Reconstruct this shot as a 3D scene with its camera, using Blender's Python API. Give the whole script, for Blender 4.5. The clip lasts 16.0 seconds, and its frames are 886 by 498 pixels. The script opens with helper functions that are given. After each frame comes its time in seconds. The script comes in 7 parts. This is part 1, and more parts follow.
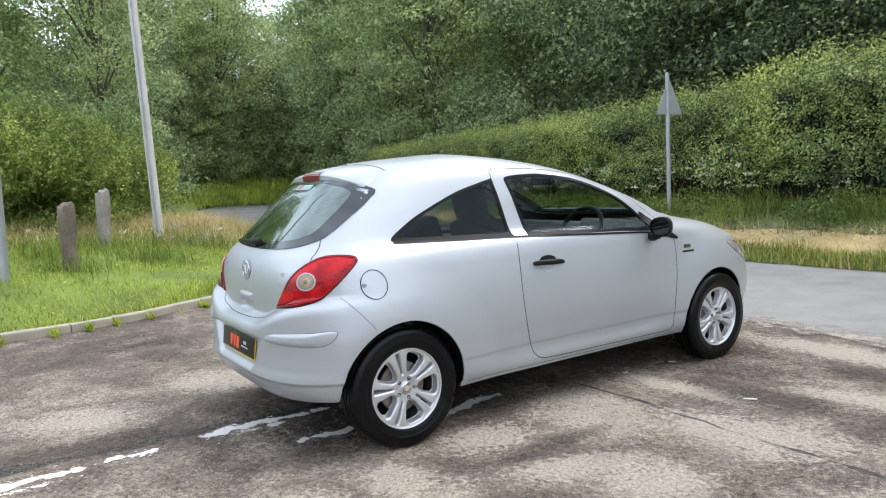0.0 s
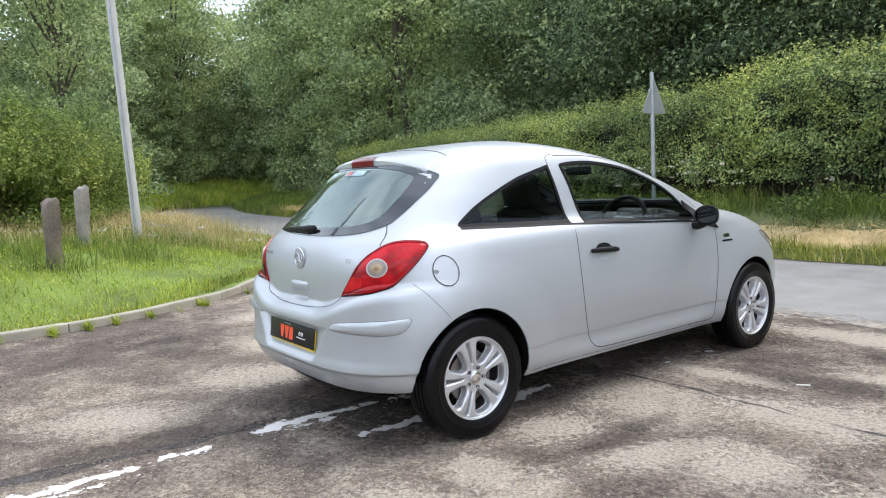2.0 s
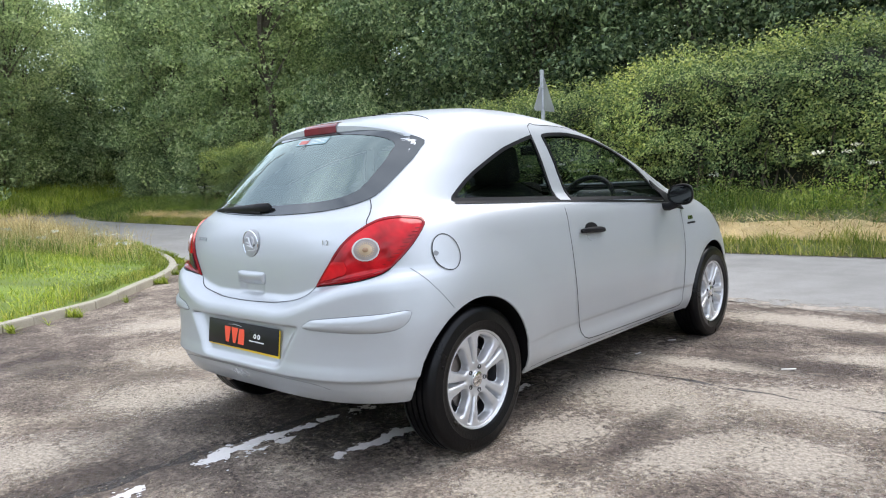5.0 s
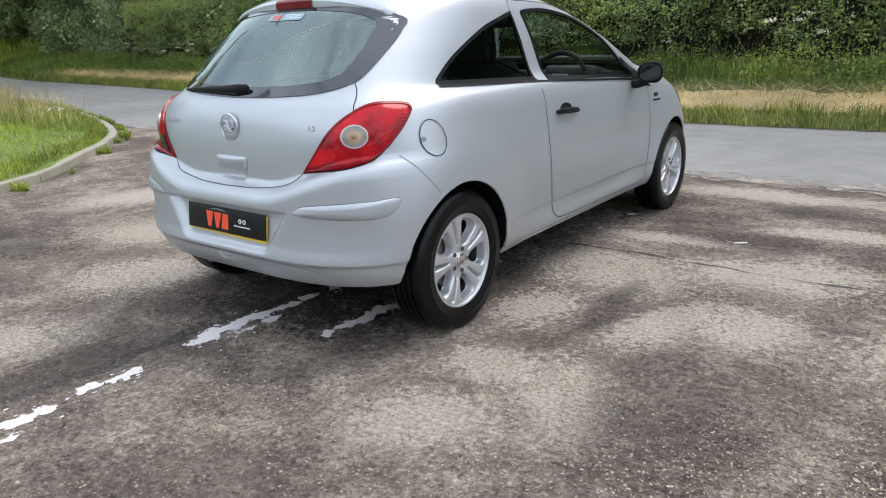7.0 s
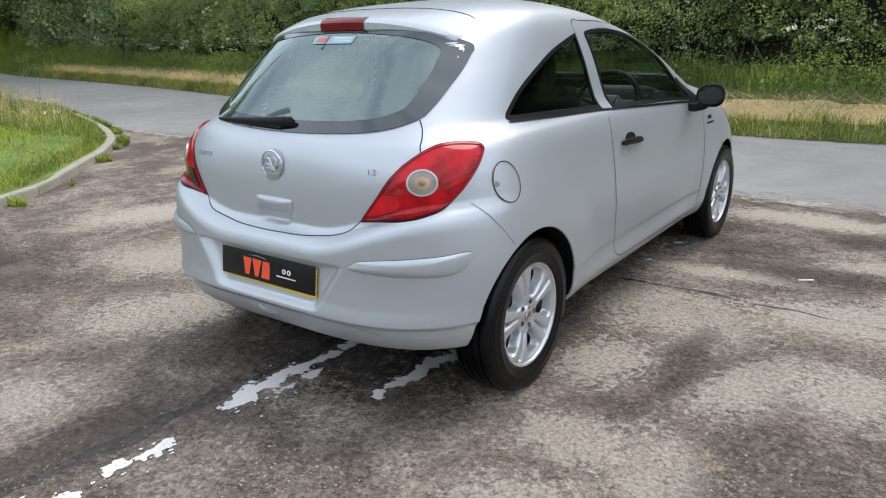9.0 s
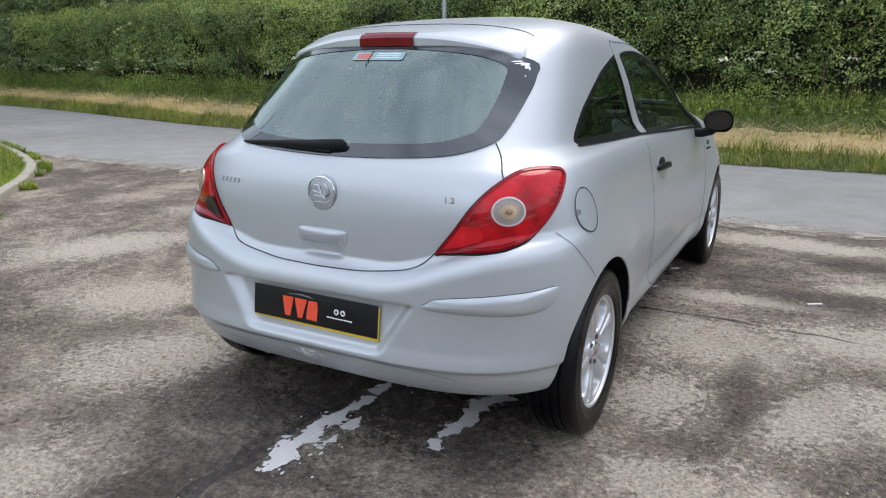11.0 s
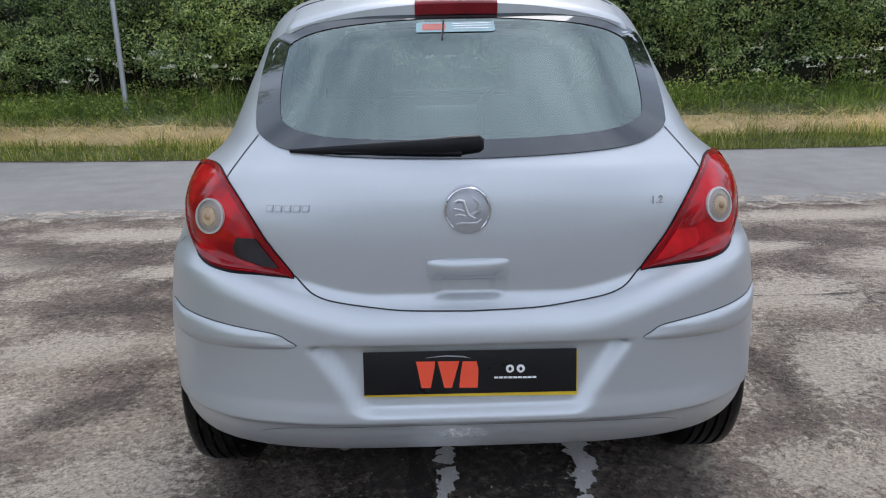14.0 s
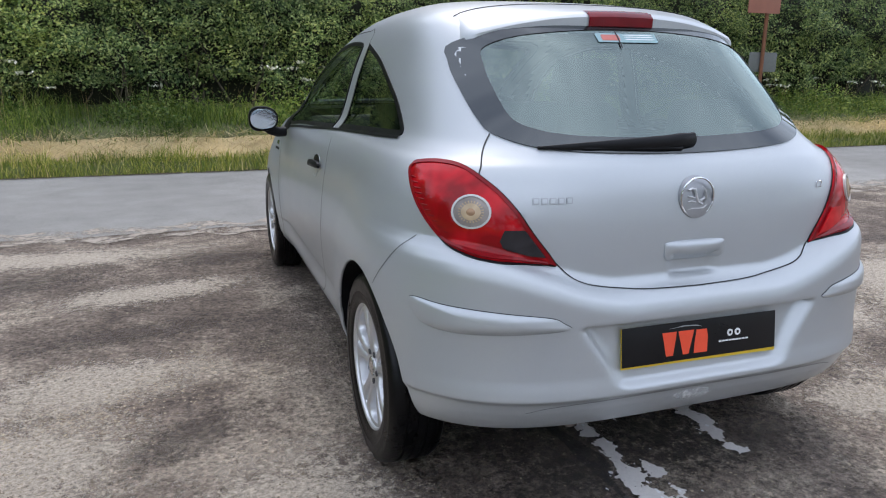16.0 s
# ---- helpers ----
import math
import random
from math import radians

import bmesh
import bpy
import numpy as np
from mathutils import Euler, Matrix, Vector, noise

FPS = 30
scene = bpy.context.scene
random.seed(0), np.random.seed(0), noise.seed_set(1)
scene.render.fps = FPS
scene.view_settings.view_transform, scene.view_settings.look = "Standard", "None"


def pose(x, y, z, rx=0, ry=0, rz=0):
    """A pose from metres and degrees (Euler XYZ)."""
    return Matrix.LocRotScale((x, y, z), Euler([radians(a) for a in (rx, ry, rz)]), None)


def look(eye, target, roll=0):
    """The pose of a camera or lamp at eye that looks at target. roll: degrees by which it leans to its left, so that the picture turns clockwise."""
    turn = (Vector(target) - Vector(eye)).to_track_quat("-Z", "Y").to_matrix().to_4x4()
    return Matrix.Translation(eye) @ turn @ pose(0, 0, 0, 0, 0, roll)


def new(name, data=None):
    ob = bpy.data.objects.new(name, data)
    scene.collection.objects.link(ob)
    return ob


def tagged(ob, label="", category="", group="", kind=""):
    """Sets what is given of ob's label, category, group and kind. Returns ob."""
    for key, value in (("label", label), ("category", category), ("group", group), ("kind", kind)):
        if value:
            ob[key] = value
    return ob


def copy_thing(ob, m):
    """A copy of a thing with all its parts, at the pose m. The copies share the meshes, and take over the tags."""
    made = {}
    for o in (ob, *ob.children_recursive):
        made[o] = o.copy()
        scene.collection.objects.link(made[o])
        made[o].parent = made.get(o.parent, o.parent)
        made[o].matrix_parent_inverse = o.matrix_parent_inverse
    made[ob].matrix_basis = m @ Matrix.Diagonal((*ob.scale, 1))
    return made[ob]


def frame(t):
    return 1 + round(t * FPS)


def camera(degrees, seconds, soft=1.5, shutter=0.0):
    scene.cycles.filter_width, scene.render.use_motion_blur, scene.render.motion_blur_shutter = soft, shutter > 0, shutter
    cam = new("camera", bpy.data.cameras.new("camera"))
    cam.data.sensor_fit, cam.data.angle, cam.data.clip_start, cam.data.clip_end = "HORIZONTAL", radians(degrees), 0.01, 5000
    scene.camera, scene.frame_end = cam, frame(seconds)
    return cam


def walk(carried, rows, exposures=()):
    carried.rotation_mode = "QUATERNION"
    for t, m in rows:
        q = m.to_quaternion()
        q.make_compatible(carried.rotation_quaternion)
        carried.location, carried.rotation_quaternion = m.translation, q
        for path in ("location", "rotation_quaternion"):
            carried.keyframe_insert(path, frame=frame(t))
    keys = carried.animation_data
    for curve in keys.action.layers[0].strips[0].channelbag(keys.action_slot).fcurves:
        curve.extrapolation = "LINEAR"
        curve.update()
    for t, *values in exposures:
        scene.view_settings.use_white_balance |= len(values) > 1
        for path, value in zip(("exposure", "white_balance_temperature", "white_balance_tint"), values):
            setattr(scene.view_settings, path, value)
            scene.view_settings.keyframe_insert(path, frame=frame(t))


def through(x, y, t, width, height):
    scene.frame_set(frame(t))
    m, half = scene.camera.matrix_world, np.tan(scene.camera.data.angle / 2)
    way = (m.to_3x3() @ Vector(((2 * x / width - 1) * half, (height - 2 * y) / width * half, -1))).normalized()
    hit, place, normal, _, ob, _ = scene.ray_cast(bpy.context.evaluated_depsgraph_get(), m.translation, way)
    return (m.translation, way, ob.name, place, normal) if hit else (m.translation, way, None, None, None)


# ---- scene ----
cam = camera(63.9, 16.0, soft=1.1)
PATH = [
    (0, (3.79, -1.748, 1.335), (2.136, -0.641, 1.137), -2.7),
    (0.5, (3.729, -1.892, 1.355), (2.094, -0.755, 1.163), -2.6),
    (1, (3.612, -2.047, 1.316), (2.003, -0.876, 1.122), -2.5),
    (1.5, (3.49, -2.072, 1.28), (1.891, -0.886, 1.084), -2.7),
    (2, (3.396, -2.144, 1.266), (1.811, -0.939, 1.071), -2.6),
    (2.5, (3.313, -2.216, 1.224), (1.768, -0.961, 1.032), -2.6),
    (3, (3.227, -2.275, 1.135), (1.779, -0.909, 0.942), -2.4),
    (3.5, (3.029, -2.186, 1.099), (1.654, -0.748, 0.894), -2.6),
    (4, (2.884, -2.161, 1.09), (1.539, -0.695, 0.89), -2.4),
    (4.2, (2.81, -2.151, 1.084), (1.468, -0.681, 0.887), -2.4),
    (6.3, (2.494, -2.367, 1.188), (1.241, -0.825, 0.959), -2.4),
    (6.5, (2.497, -2.373, 1.184), (1.253, -0.834, 0.896), -2.3),
    (7, (2.474, -2.345, 1.225), (1.319, -0.818, 0.647), -2.0),
    (7.5, (2.378, -2.311, 1.318), (1.286, -0.762, 0.681), -1.6),
    (8, (2.235, -2.254, 1.334), (1.147, -0.704, 0.69), -1.5),
    (8.5, (2.112, -2.185, 1.357), (0.998, -0.656, 0.709), -1.5),
    (9, (2.022, -2.222, 1.348), (0.893, -0.68, 0.758), -1.4),
    (9.2, (1.998, -2.225, 1.363), (0.867, -0.677, 0.791), -1.5),
    (11.3, (1.309, -2.331, 1.316), (0.456, -0.601, 0.786), -0.3),
    (11.5, (1.215, -2.311, 1.335), (0.423, -0.559, 0.785), -0.5),
    (12, (0.996, -2.326, 1.302), (0.379, -0.502, 0.761), -0.4),
    (12.5, (0.699, -2.255, 1.257), (0.198, -0.394, 0.72), -0.1),
    (13, (0.463, -2.24, 1.255), (0.175, -0.333, 0.725), -0.2),
    (13.5, (0.148, -2.217, 1.278), (0.115, -0.287, 0.756), 0.0),
    (14, (-0.09, -2.15, 1.24), (-0.055, -0.219, 0.719), -1.1),
    (14.5, (-0.345, -2.131, 1.237), (-0.256, -0.202, 0.717), 0.1),
    (15, (-0.679, -2.144, 1.241), (-0.358, -0.235, 0.74), 0.1),
    (15.5, (-0.962, -2.063, 1.226), (-0.478, -0.188, 0.725), 0.1),
    (16, (-1.298, -2.069, 1.218), (-0.640, -0.243, 0.733), 0.3),
]
walk(cam, [(t, look(eye, target, roll)) for t, eye, target, roll in PATH], exposures=[(0, 0.22, 6800, 13), (4.2, 0.30, 6750, 15), (6.5, 0.22, 6750, 14), (7, -0.02, 6750, 14), (9, -0.06, 6750, 13), (11.3, -0.12, 6680, 15), (14, -0.32, 6520, 16), (16, -0.18, 6570, 16)])

# ---- light ----
SUN_UP, SUN_ROUND = 58.0, 15.0   # height over the horizon, and the bearing it shines from
world = bpy.data.worlds.new("sky")
scene.world = world
world.use_nodes = True
wn, wl = world.node_tree.nodes, world.node_tree.links
sky = wn.new("ShaderNodeTexSky")
sky.sky_type, sky.sun_disc = "NISHITA", False
sky.sun_elevation, sky.sun_rotation = radians(SUN_UP), radians(SUN_ROUND)
sky.air_density, sky.dust_density, sky.ozone_density = 1.0, 3.0, 1.0
cloud = wn.new("ShaderNodeTexNoise")
cloud.inputs["Scale"].default_value, cloud.inputs["Detail"].default_value = 2.6, 7.0
where = wn.new("ShaderNodeTexCoord")
wl.new(where.outputs["Generated"], cloud.inputs["Vector"])
ramp = wn.new("ShaderNodeValToRGB")
ramp.color_ramp.elements[0].position, ramp.color_ramp.elements[1].position = 0.36, 0.66
ramp.color_ramp.elements[0].color, ramp.color_ramp.elements[1].color = (7.0, 8.5, 10.9, 1), (15.8, 18.0, 20.8, 1)
wl.new(cloud.outputs["Fac"], ramp.inputs["Fac"])
mixed = wn.new("ShaderNodeMix")
mixed.data_type = "RGBA"
mixed.inputs["Factor"].default_value = 0.78
wl.new(sky.outputs["Color"], mixed.inputs["A"])
wl.new(ramp.outputs["Color"], mixed.inputs["B"])
wl.new(mixed.outputs["Result"], wn["Background"].inputs["Color"])
wn["Background"].inputs["Strength"].default_value = 0.15
lamp = bpy.data.lights.new("sun", "SUN")
lamp.energy, lamp.angle, lamp.color = 1.7, radians(30), (1.0, 0.97, 0.93)
sun = new("sun", lamp)
sun.matrix_world = look((0, 0, 30), (0 - math.sin(radians(SUN_ROUND)), 0 - math.cos(radians(SUN_ROUND)), 30 - math.tan(radians(SUN_UP))))


# ---- materials ----
def nodes_of(name):
    m = bpy.data.materials.new(name)
    m.use_nodes = True
    return m, m.node_tree.nodes, m.node_tree.links, m.node_tree.nodes["Principled BSDF"]


def noise_node(n, l, scale, detail=4.0, rough=0.55, coord="Object", distort=0.0):
    t, c = n.new("ShaderNodeTexNoise"), n.new("ShaderNodeNewGeometry" if coord == "Position" else "ShaderNodeTexCoord")
    t.inputs["Scale"].default_value, t.inputs["Detail"].default_value = scale, detail
    t.inputs["Roughness"].default_value, t.inputs["Distortion"].default_value = rough, distort
    l.new(c.outputs[coord], t.inputs["Vector"])
    return t.outputs["Fac"]


def ramp_node(n, l, fac, stops):
    r = n.new("ShaderNodeValToRGB")
    while len(r.color_ramp.elements) < len(stops):
        r.color_ramp.elements.new(0.5)
    for e, (p, c) in zip(r.color_ramp.elements, stops):
        e.position, e.color = p, (*c, 1) if len(c) == 3 else c
    l.new(fac, r.inputs["Fac"])
    return r.outputs["Color"]


def mix_node(n, l, fac, a, b, blend="MIX"):
    m = n.new("ShaderNodeMix")
    m.data_type, m.blend_type = "RGBA", blend
    for key, v in (("Factor", fac), ("A", a), ("B", b)):
        if hasattr(v, "is_linked"):
            l.new(v, m.inputs[key])
        else:
            m.inputs[key].default_value = v if key == "Factor" else (*v, 1)
    return m.outputs["Result"]


def bump_node(n, l, height, strength, distance, after=None):
    b = n.new("ShaderNodeBump")
    b.inputs["Strength"].default_value, b.inputs["Distance"].default_value = strength, distance
    l.new(height, b.inputs["Height"])
    if after is not None:
        l.new(after, b.inputs["Normal"])
    return b.outputs["Normal"]


def math_node(n, l, op, a, b):
    m = n.new("ShaderNodeMath")
    m.operation = op
    for k, v in enumerate((a, b)):
        if hasattr(v, "is_linked"):
            l.new(v, m.inputs[k])
        else:
            m.inputs[k].default_value = v
    return m.outputs["Value"]


def plain(name, colour, rough=0.5, metal=0.0, vary=0.25, scale=6.0, fine=60.0, bump=0.1, coat=0.0, spec=0.5):
    """A surface of one colour with stains at one scale and grain at another."""
    m, n, l, p = nodes_of(name)
    big, small = noise_node(n, l, scale, 5), noise_node(n, l, fine, 3)
    dark = tuple(c * (1 - vary) for c in colour)
    light = tuple(min(1.0, c * (1 + vary)) for c in colour)
    both = mix_node(n, l, 0.4, ramp_node(n, l, big, [(0.3, dark), (0.7, light)]), ramp_node(n, l, small, [(0.3, dark), (0.7, light)]))
    l.new(both, p.inputs["Base Color"])
    l.new(ramp_node(n, l, big, [(0.3, (rough * 0.85,) * 3), (0.7, (min(1, rough * 1.15),) * 3)]), p.inputs["Roughness"])
    p.inputs["Metallic"].default_value, p.inputs["Coat Weight"].default_value = metal, coat
    p.inputs["Specular IOR Level"].default_value = spec
    if bump:
        l.new(bump_node(n, l, small, bump, 0.004), p.inputs["Normal"])
    return m


def paint_material():
    """Silver metallic car paint: fine flakes under a clear coat, a little road film."""
    m, n, l, p = nodes_of("silver_paint")
    flake, film = noise_node(n, l, 900, 2), noise_node(n, l, 3.0, 6)
    base = ramp_node(n, l, flake, [(0.35, (0.418, 0.444, 0.462)), (0.65, (0.500, 0.530, 0.548))])
    l.new(mix_node(n, l, math_node(n, l, "MULTIPLY", film, 0.12), base, (0.42, 0.40, 0.37)), p.inputs["Base Color"])
    p.inputs["Metallic"].default_value = 0.50
    l.new(ramp_node(n, l, film, [(0.3, (0.38,) * 3), (0.75, (0.45,) * 3)]), p.inputs["Roughness"])
    p.inputs["Coat Weight"].default_value, p.inputs["Coat Roughness"].default_value = 0.34, 0.09
    return m


def glass_material(name, tint, gloss_rough=0.02, straight=0.045, opaque=False, sheen=(0.86, 0.97, 1.0)):
    """Thin car glass: see-through (or black behind), and reflecting more at a slant."""
    m, n, l, p = nodes_of(name)
    n.remove(p)
    clear, shine, slant, both = (n.new(k) for k in ("ShaderNodeBsdfDiffuse" if opaque else "ShaderNodeBsdfTransparent", "ShaderNodeBsdfGlossy", "ShaderNodeLayerWeight", "ShaderNodeMixShader"))
    clear.inputs["Color"].default_value = (*tint, 1)
    shine.inputs["Roughness"].default_value = gloss_rough
    shine.inputs["Color"].default_value = (*sheen, 1)
    slant.inputs["Blend"].default_value = 0.5
    more = math_node(n, l, "MULTIPLY", math_node(n, l, "POWER", slant.outputs["Facing"], 5.0), 1 - straight)
    l.new(math_node(n, l, "ADD", more, straight), both.inputs["Fac"])
    l.new(clear.outputs["BSDF"], both.inputs[1])
    l.new(shine.outputs["BSDF"], both.inputs[2])
    l.new(both.outputs["Shader"], n["Material Output"].inputs["Surface"])
    return m


def lens_material(name, colour, rough=0.08, deep=0.6, ribs=0.0):
    """Moulded lamp plastic, with the facets behind it showing as uneven tone."""
    m, n, l, p = nodes_of(name)
    v = noise_node(n, l, 14, 2, 0.5, distort=0.3)
    l.new(ramp_node(n, l, v, [(0.36, tuple(c * deep for c in colour)), (0.66, colour)]), p.inputs["Base Color"])
    p.inputs["Roughness"].default_value = rough
    p.inputs["Coat Weight"].default_value, p.inputs["Coat Roughness"].default_value = 0.20, 0.10
    p.inputs["Specular IOR Level"].default_value = 0.2
    if ribs:
        w, c = n.new("ShaderNodeTexWave"), n.new("ShaderNodeTexCoord")
        w.bands_direction = "Z"
        w.inputs["Scale"].default_value = ribs
        l.new(c.outputs["Object"], w.inputs["Vector"])
        l.new(bump_node(n, l, w.outputs["Fac"], 0.35, 0.004), p.inputs["Normal"])
    return m


def leaf_material(name, dark, mid, light, through=0.35, rough=0.45):
    """Leaves: every one of its own green, a little light shining through."""
    m, n, l, p = nodes_of(name)
    g = n.new("ShaderNodeNewGeometry")
    tone = ramp_node(n, l, g.outputs["Random Per Island"], [(0.0, dark), (0.5, mid), (0.93, light)])
    patch = noise_node(n, l, 0.55, 3)
    colour = mix_node(n, l, 1.0, tone, ramp_node(n, l, patch, [(0.32, (0.52, 0.58, 0.54)), (0.68, (1.32, 1.24, 1.05))]), "MULTIPLY")
    l.new(colour, p.inputs["Base Color"])
    p.inputs["Roughness"].default_value, p.inputs["Specular IOR Level"].default_value = rough, 0.35
    t, s = n.new("ShaderNodeBsdfTranslucent"), n.new("ShaderNodeMixShader")
    l.new(colour, t.inputs["Color"])
    s.inputs["Fac"].default_value = through
    l.new(p.outputs["BSDF"], s.inputs[1])
    l.new(t.outputs["BSDF"], s.inputs[2])
    l.new(s.outputs["Shader"], n["Material Output"].inputs["Surface"])
    return m


def worn_ground():
    """The lay-by: old coarse asphalt, worn pale in places, dark and damp in others, with loose grit."""
    m, n, l, p = nodes_of("worn_asphalt")
    large, mid = noise_node(n, l, 0.42, 6, 0.6, distort=0.6), noise_node(n, l, 1.9, 6, 0.62, distort=0.4)
    grit, sand = noise_node(n, l, 34, 8, 0.82), noise_node(n, l, 210, 2)
    c, vor = n.new("ShaderNodeTexCoord"), n.new("ShaderNodeTexVoronoi")
    vor.inputs["Scale"].default_value = 75
    l.new(c.outputs["Object"], vor.inputs["Vector"])
    patch = math_node(n, l, "ADD", math_node(n, l, "MULTIPLY", large, 0.35), math_node(n, l, "MULTIPLY", mid, 0.65))
    broken = math_node(n, l, "ADD", patch, math_node(n, l, "MULTIPLY", math_node(n, l, "SUBTRACT", noise_node(n, l, 9.0, 8, 0.75), 0.5), 0.34))
    soil = ramp_node(n, l, broken, [(0.37, (0.128, 0.101, 0.084)), (0.44, (0.182, 0.146, 0.121)), (0.50, (0.252, 0.206, 0.172)), (0.55, (0.355, 0.300, 0.245)), (0.61, (0.48, 0.412, 0.335))])
    chips = ramp_node(n, l, grit, [(0.36, (0.28, 0.27, 0.26)), (0.44, (0.68, 0.67, 0.66)), (0.52, (1.02, 1.01, 1.0)), (0.60, (1.30, 1.28, 1.25)), (0.67, (1.6, 1.57, 1.52))])
    tone = mix_node(n, l, 1.0, soil, chips, "MULTIPLY")
    stone = mix_node(n, l, 0.75, tone, mix_node(n, l, 1.0, tone, ramp_node(n, l, vor.outputs["Color"], [(0.15, (0.58, 0.57, 0.56)), (0.55, (1.0, 0.99, 0.98)), (0.85, (1.25, 1.23, 1.20)), (0.97, (1.6, 1.56, 1.5))]), "MULTIPLY"))
    l.new(stone, p.inputs["Base Color"])
    l.new(ramp_node(n, l, patch, [(0.40, (0.72,) * 3), (0.55, (0.95,) * 3)]), p.inputs["Roughness"])
    p.inputs["Specular IOR Level"].default_value = 0.3
    rough = bump_node(n, l, vor.outputs["Distance"], 1.0, 0.018)
    l.new(bump_node(n, l, grit, 1.0, 0.011, rough), p.inputs["Normal"])
    return m


def road_material():
    """The lane: close-grained grey asphalt, polished along the wheel tracks."""
    m, n, l, p = nodes_of("lane_asphalt")
    large, mid, fine = noise_node(n, l, 0.35, 5), noise_node(n, l, 3.0, 5), noise_node(n, l, 120, 3, 0.7)
    base = ramp_node(n, l, large, [(0.3, (0.215, 0.210, 0.197)), (0.7, (0.297, 0.289, 0.272))])
    base = mix_node(n, l, 1.0, base, ramp_node(n, l, mid, [(0.3, (0.88, 0.88, 0.88)), (0.7, (1.08, 1.08, 1.08))]), "MULTIPLY")
    base = mix_node(n, l, 1.0, base, ramp_node(n, l, fine, [(0.3, (0.72, 0.72, 0.72)), (0.7, (1.25, 1.25, 1.25))]), "MULTIPLY")
    l.new(base, p.inputs["Base Color"])
    p.inputs["Roughness"].default_value, p.inputs["Specular IOR Level"].default_value = 0.85, 0.15
    l.new(bump_node(n, l, fine, 0.4, 0.004), p.inputs["Normal"])
    return m


def flaked(name, colour, scale=7.0, cut=0.5, soft=0.02, rough=0.75, fine=38.0):
    """Paint or tar on the ground, worn away in flakes."""
    m, n, l, p = nodes_of(name)
    a, b = noise_node(n, l, scale, 5, 0.6, distort=0.5), noise_node(n, l, fine, 4, 0.65)
    both = math_node(n, l, "ADD", math_node(n, l, "MULTIPLY", a, 0.62), math_node(n, l, "MULTIPLY", b, 0.38))
    l.new(ramp_node(n, l, both, [(cut - soft, (0, 0, 0)), (cut + soft, (1, 1, 1))]), p.inputs["Alpha"])
    l.new(ramp_node(n, l, b, [(0.3, tuple(c * 0.88 for c in colour)), (0.55, colour)]), p.inputs["Base Color"])
    p.inputs["Roughness"].default_value = rough
    return m


PAINT = paint_material()
GLASS = glass_material("side_glass", (0.74, 0.80, 0.77), 0.02, 0.016)
DARK_GLASS = glass_material("tinted_rear_glass", (0.36, 0.41, 0.39), 0.02, 0.02)
REAR_PANE = glass_material("rear_pane", (0.34, 0.41, 0.40), 0.03, 0.19, sheen=(0.84, 1.0, 0.94))
SEAL = plain("black_seal", (0.008, 0.008, 0.009), 0.4, vary=0.15, bump=0, spec=0.14)
BAND = glass_material("black_glass_border", (0.006, 0.0065, 0.007), 0.035, 0.10, opaque=True, sheen=(0.92, 0.97, 0.98))
GAP = plain("shut_line", (0.012, 0.012, 0.013), 0.7, vary=0.1, bump=0)
BLACK = plain("black_plastic", (0.010, 0.010, 0.011), 0.42, vary=0.2, fine=300, bump=0.15, spec=0.16)
RUBBER = plain("tyre_rubber", (0.0035, 0.0035, 0.004), 0.30, vary=0.3, scale=9, fine=120, bump=0.25, spec=0.20)
ALLOY = plain("silver_alloy", (0.62, 0.63, 0.645), 0.42, metal=0.75, vary=0.06, bump=0.0, coat=0.3)
BARREL = plain("dark_rim_barrel", (0.10, 0.10, 0.105), 0.5, metal=0.6, vary=0.3, bump=0.1)
STEEL = plain("brake_steel", (0.23, 0.20, 0.18), 0.5, metal=0.8, vary=0.35, scale=20)
# mirror colour darkened in place of the dark surroundings it would reflect
DARK_MIRROR = plain("mirror_dark_reflection", (0.07, 0.075, 0.075), 0.05, metal=1.0, vary=0.04, bump=0)
CHROME = plain("chrome", (0.72, 0.73, 0.75), 0.12, metal=1.0, vary=0.04, bump=0)
RED_LENS = lens_material("red_lens", (0.540, 0.007, 0.013), deep=0.45)
BRIGHT_RED = lens_material("bright_red_lens", (0.750, 0.018, 0.024), deep=0.6)
FLUTE = lens_material("fluted_lens", (0.56, 0.42, 0.27), rough=0.16)
MID_RED = lens_material("dark_red_lens", (0.25, 0.006, 0.010), 0.12, 0.8)
BEZEL = plain("lamp_silvering", (0.50, 0.48, 0.46), 0.3, metal=0.35, vary=0.1, bump=0)
DEEP_RED = lens_material("deep_red_lens", (0.17, 0.006, 0.011), 0.15, 0.75)
SMOKE = lens_material("smoked_reflector", (0.022, 0.018, 0.02), ribs=130)
CLEAR = lens_material("clear_bulb_lens", (0.34, 0.30, 0.275), rough=0.12)
AMBER = lens_material("amber_bulb", (0.40, 0.25, 0.15), rough=0.2)
FABRIC = plain("dark_seat_cloth", (0.022, 0.023, 0.025), 0.9, vary=0.4, scale=12, fine=400, bump=0.3)
TRIM = plain("grey_interior_plastic", (0.20, 0.21, 0.22), 0.65, vary=0.12, fine=250, bump=0.15)
DASH = plain("charcoal_dashboard", (0.035, 0.036, 0.038), 0.7, vary=0.2, fine=250, bump=0.2)
PLATE_BLACK = plain("black_plate_cover", (0.009, 0.009, 0.010), 0.30, vary=0.15, bump=0, coat=0.05, spec=0.25)
YELLOW = plain("yellow_plate", (0.72, 0.50, 0.03), 0.4, vary=0.08, bump=0)
FADED = plain("faded_red_print", (0.50, 0.13, 0.10), 0.5, vary=0.1, bump=0)
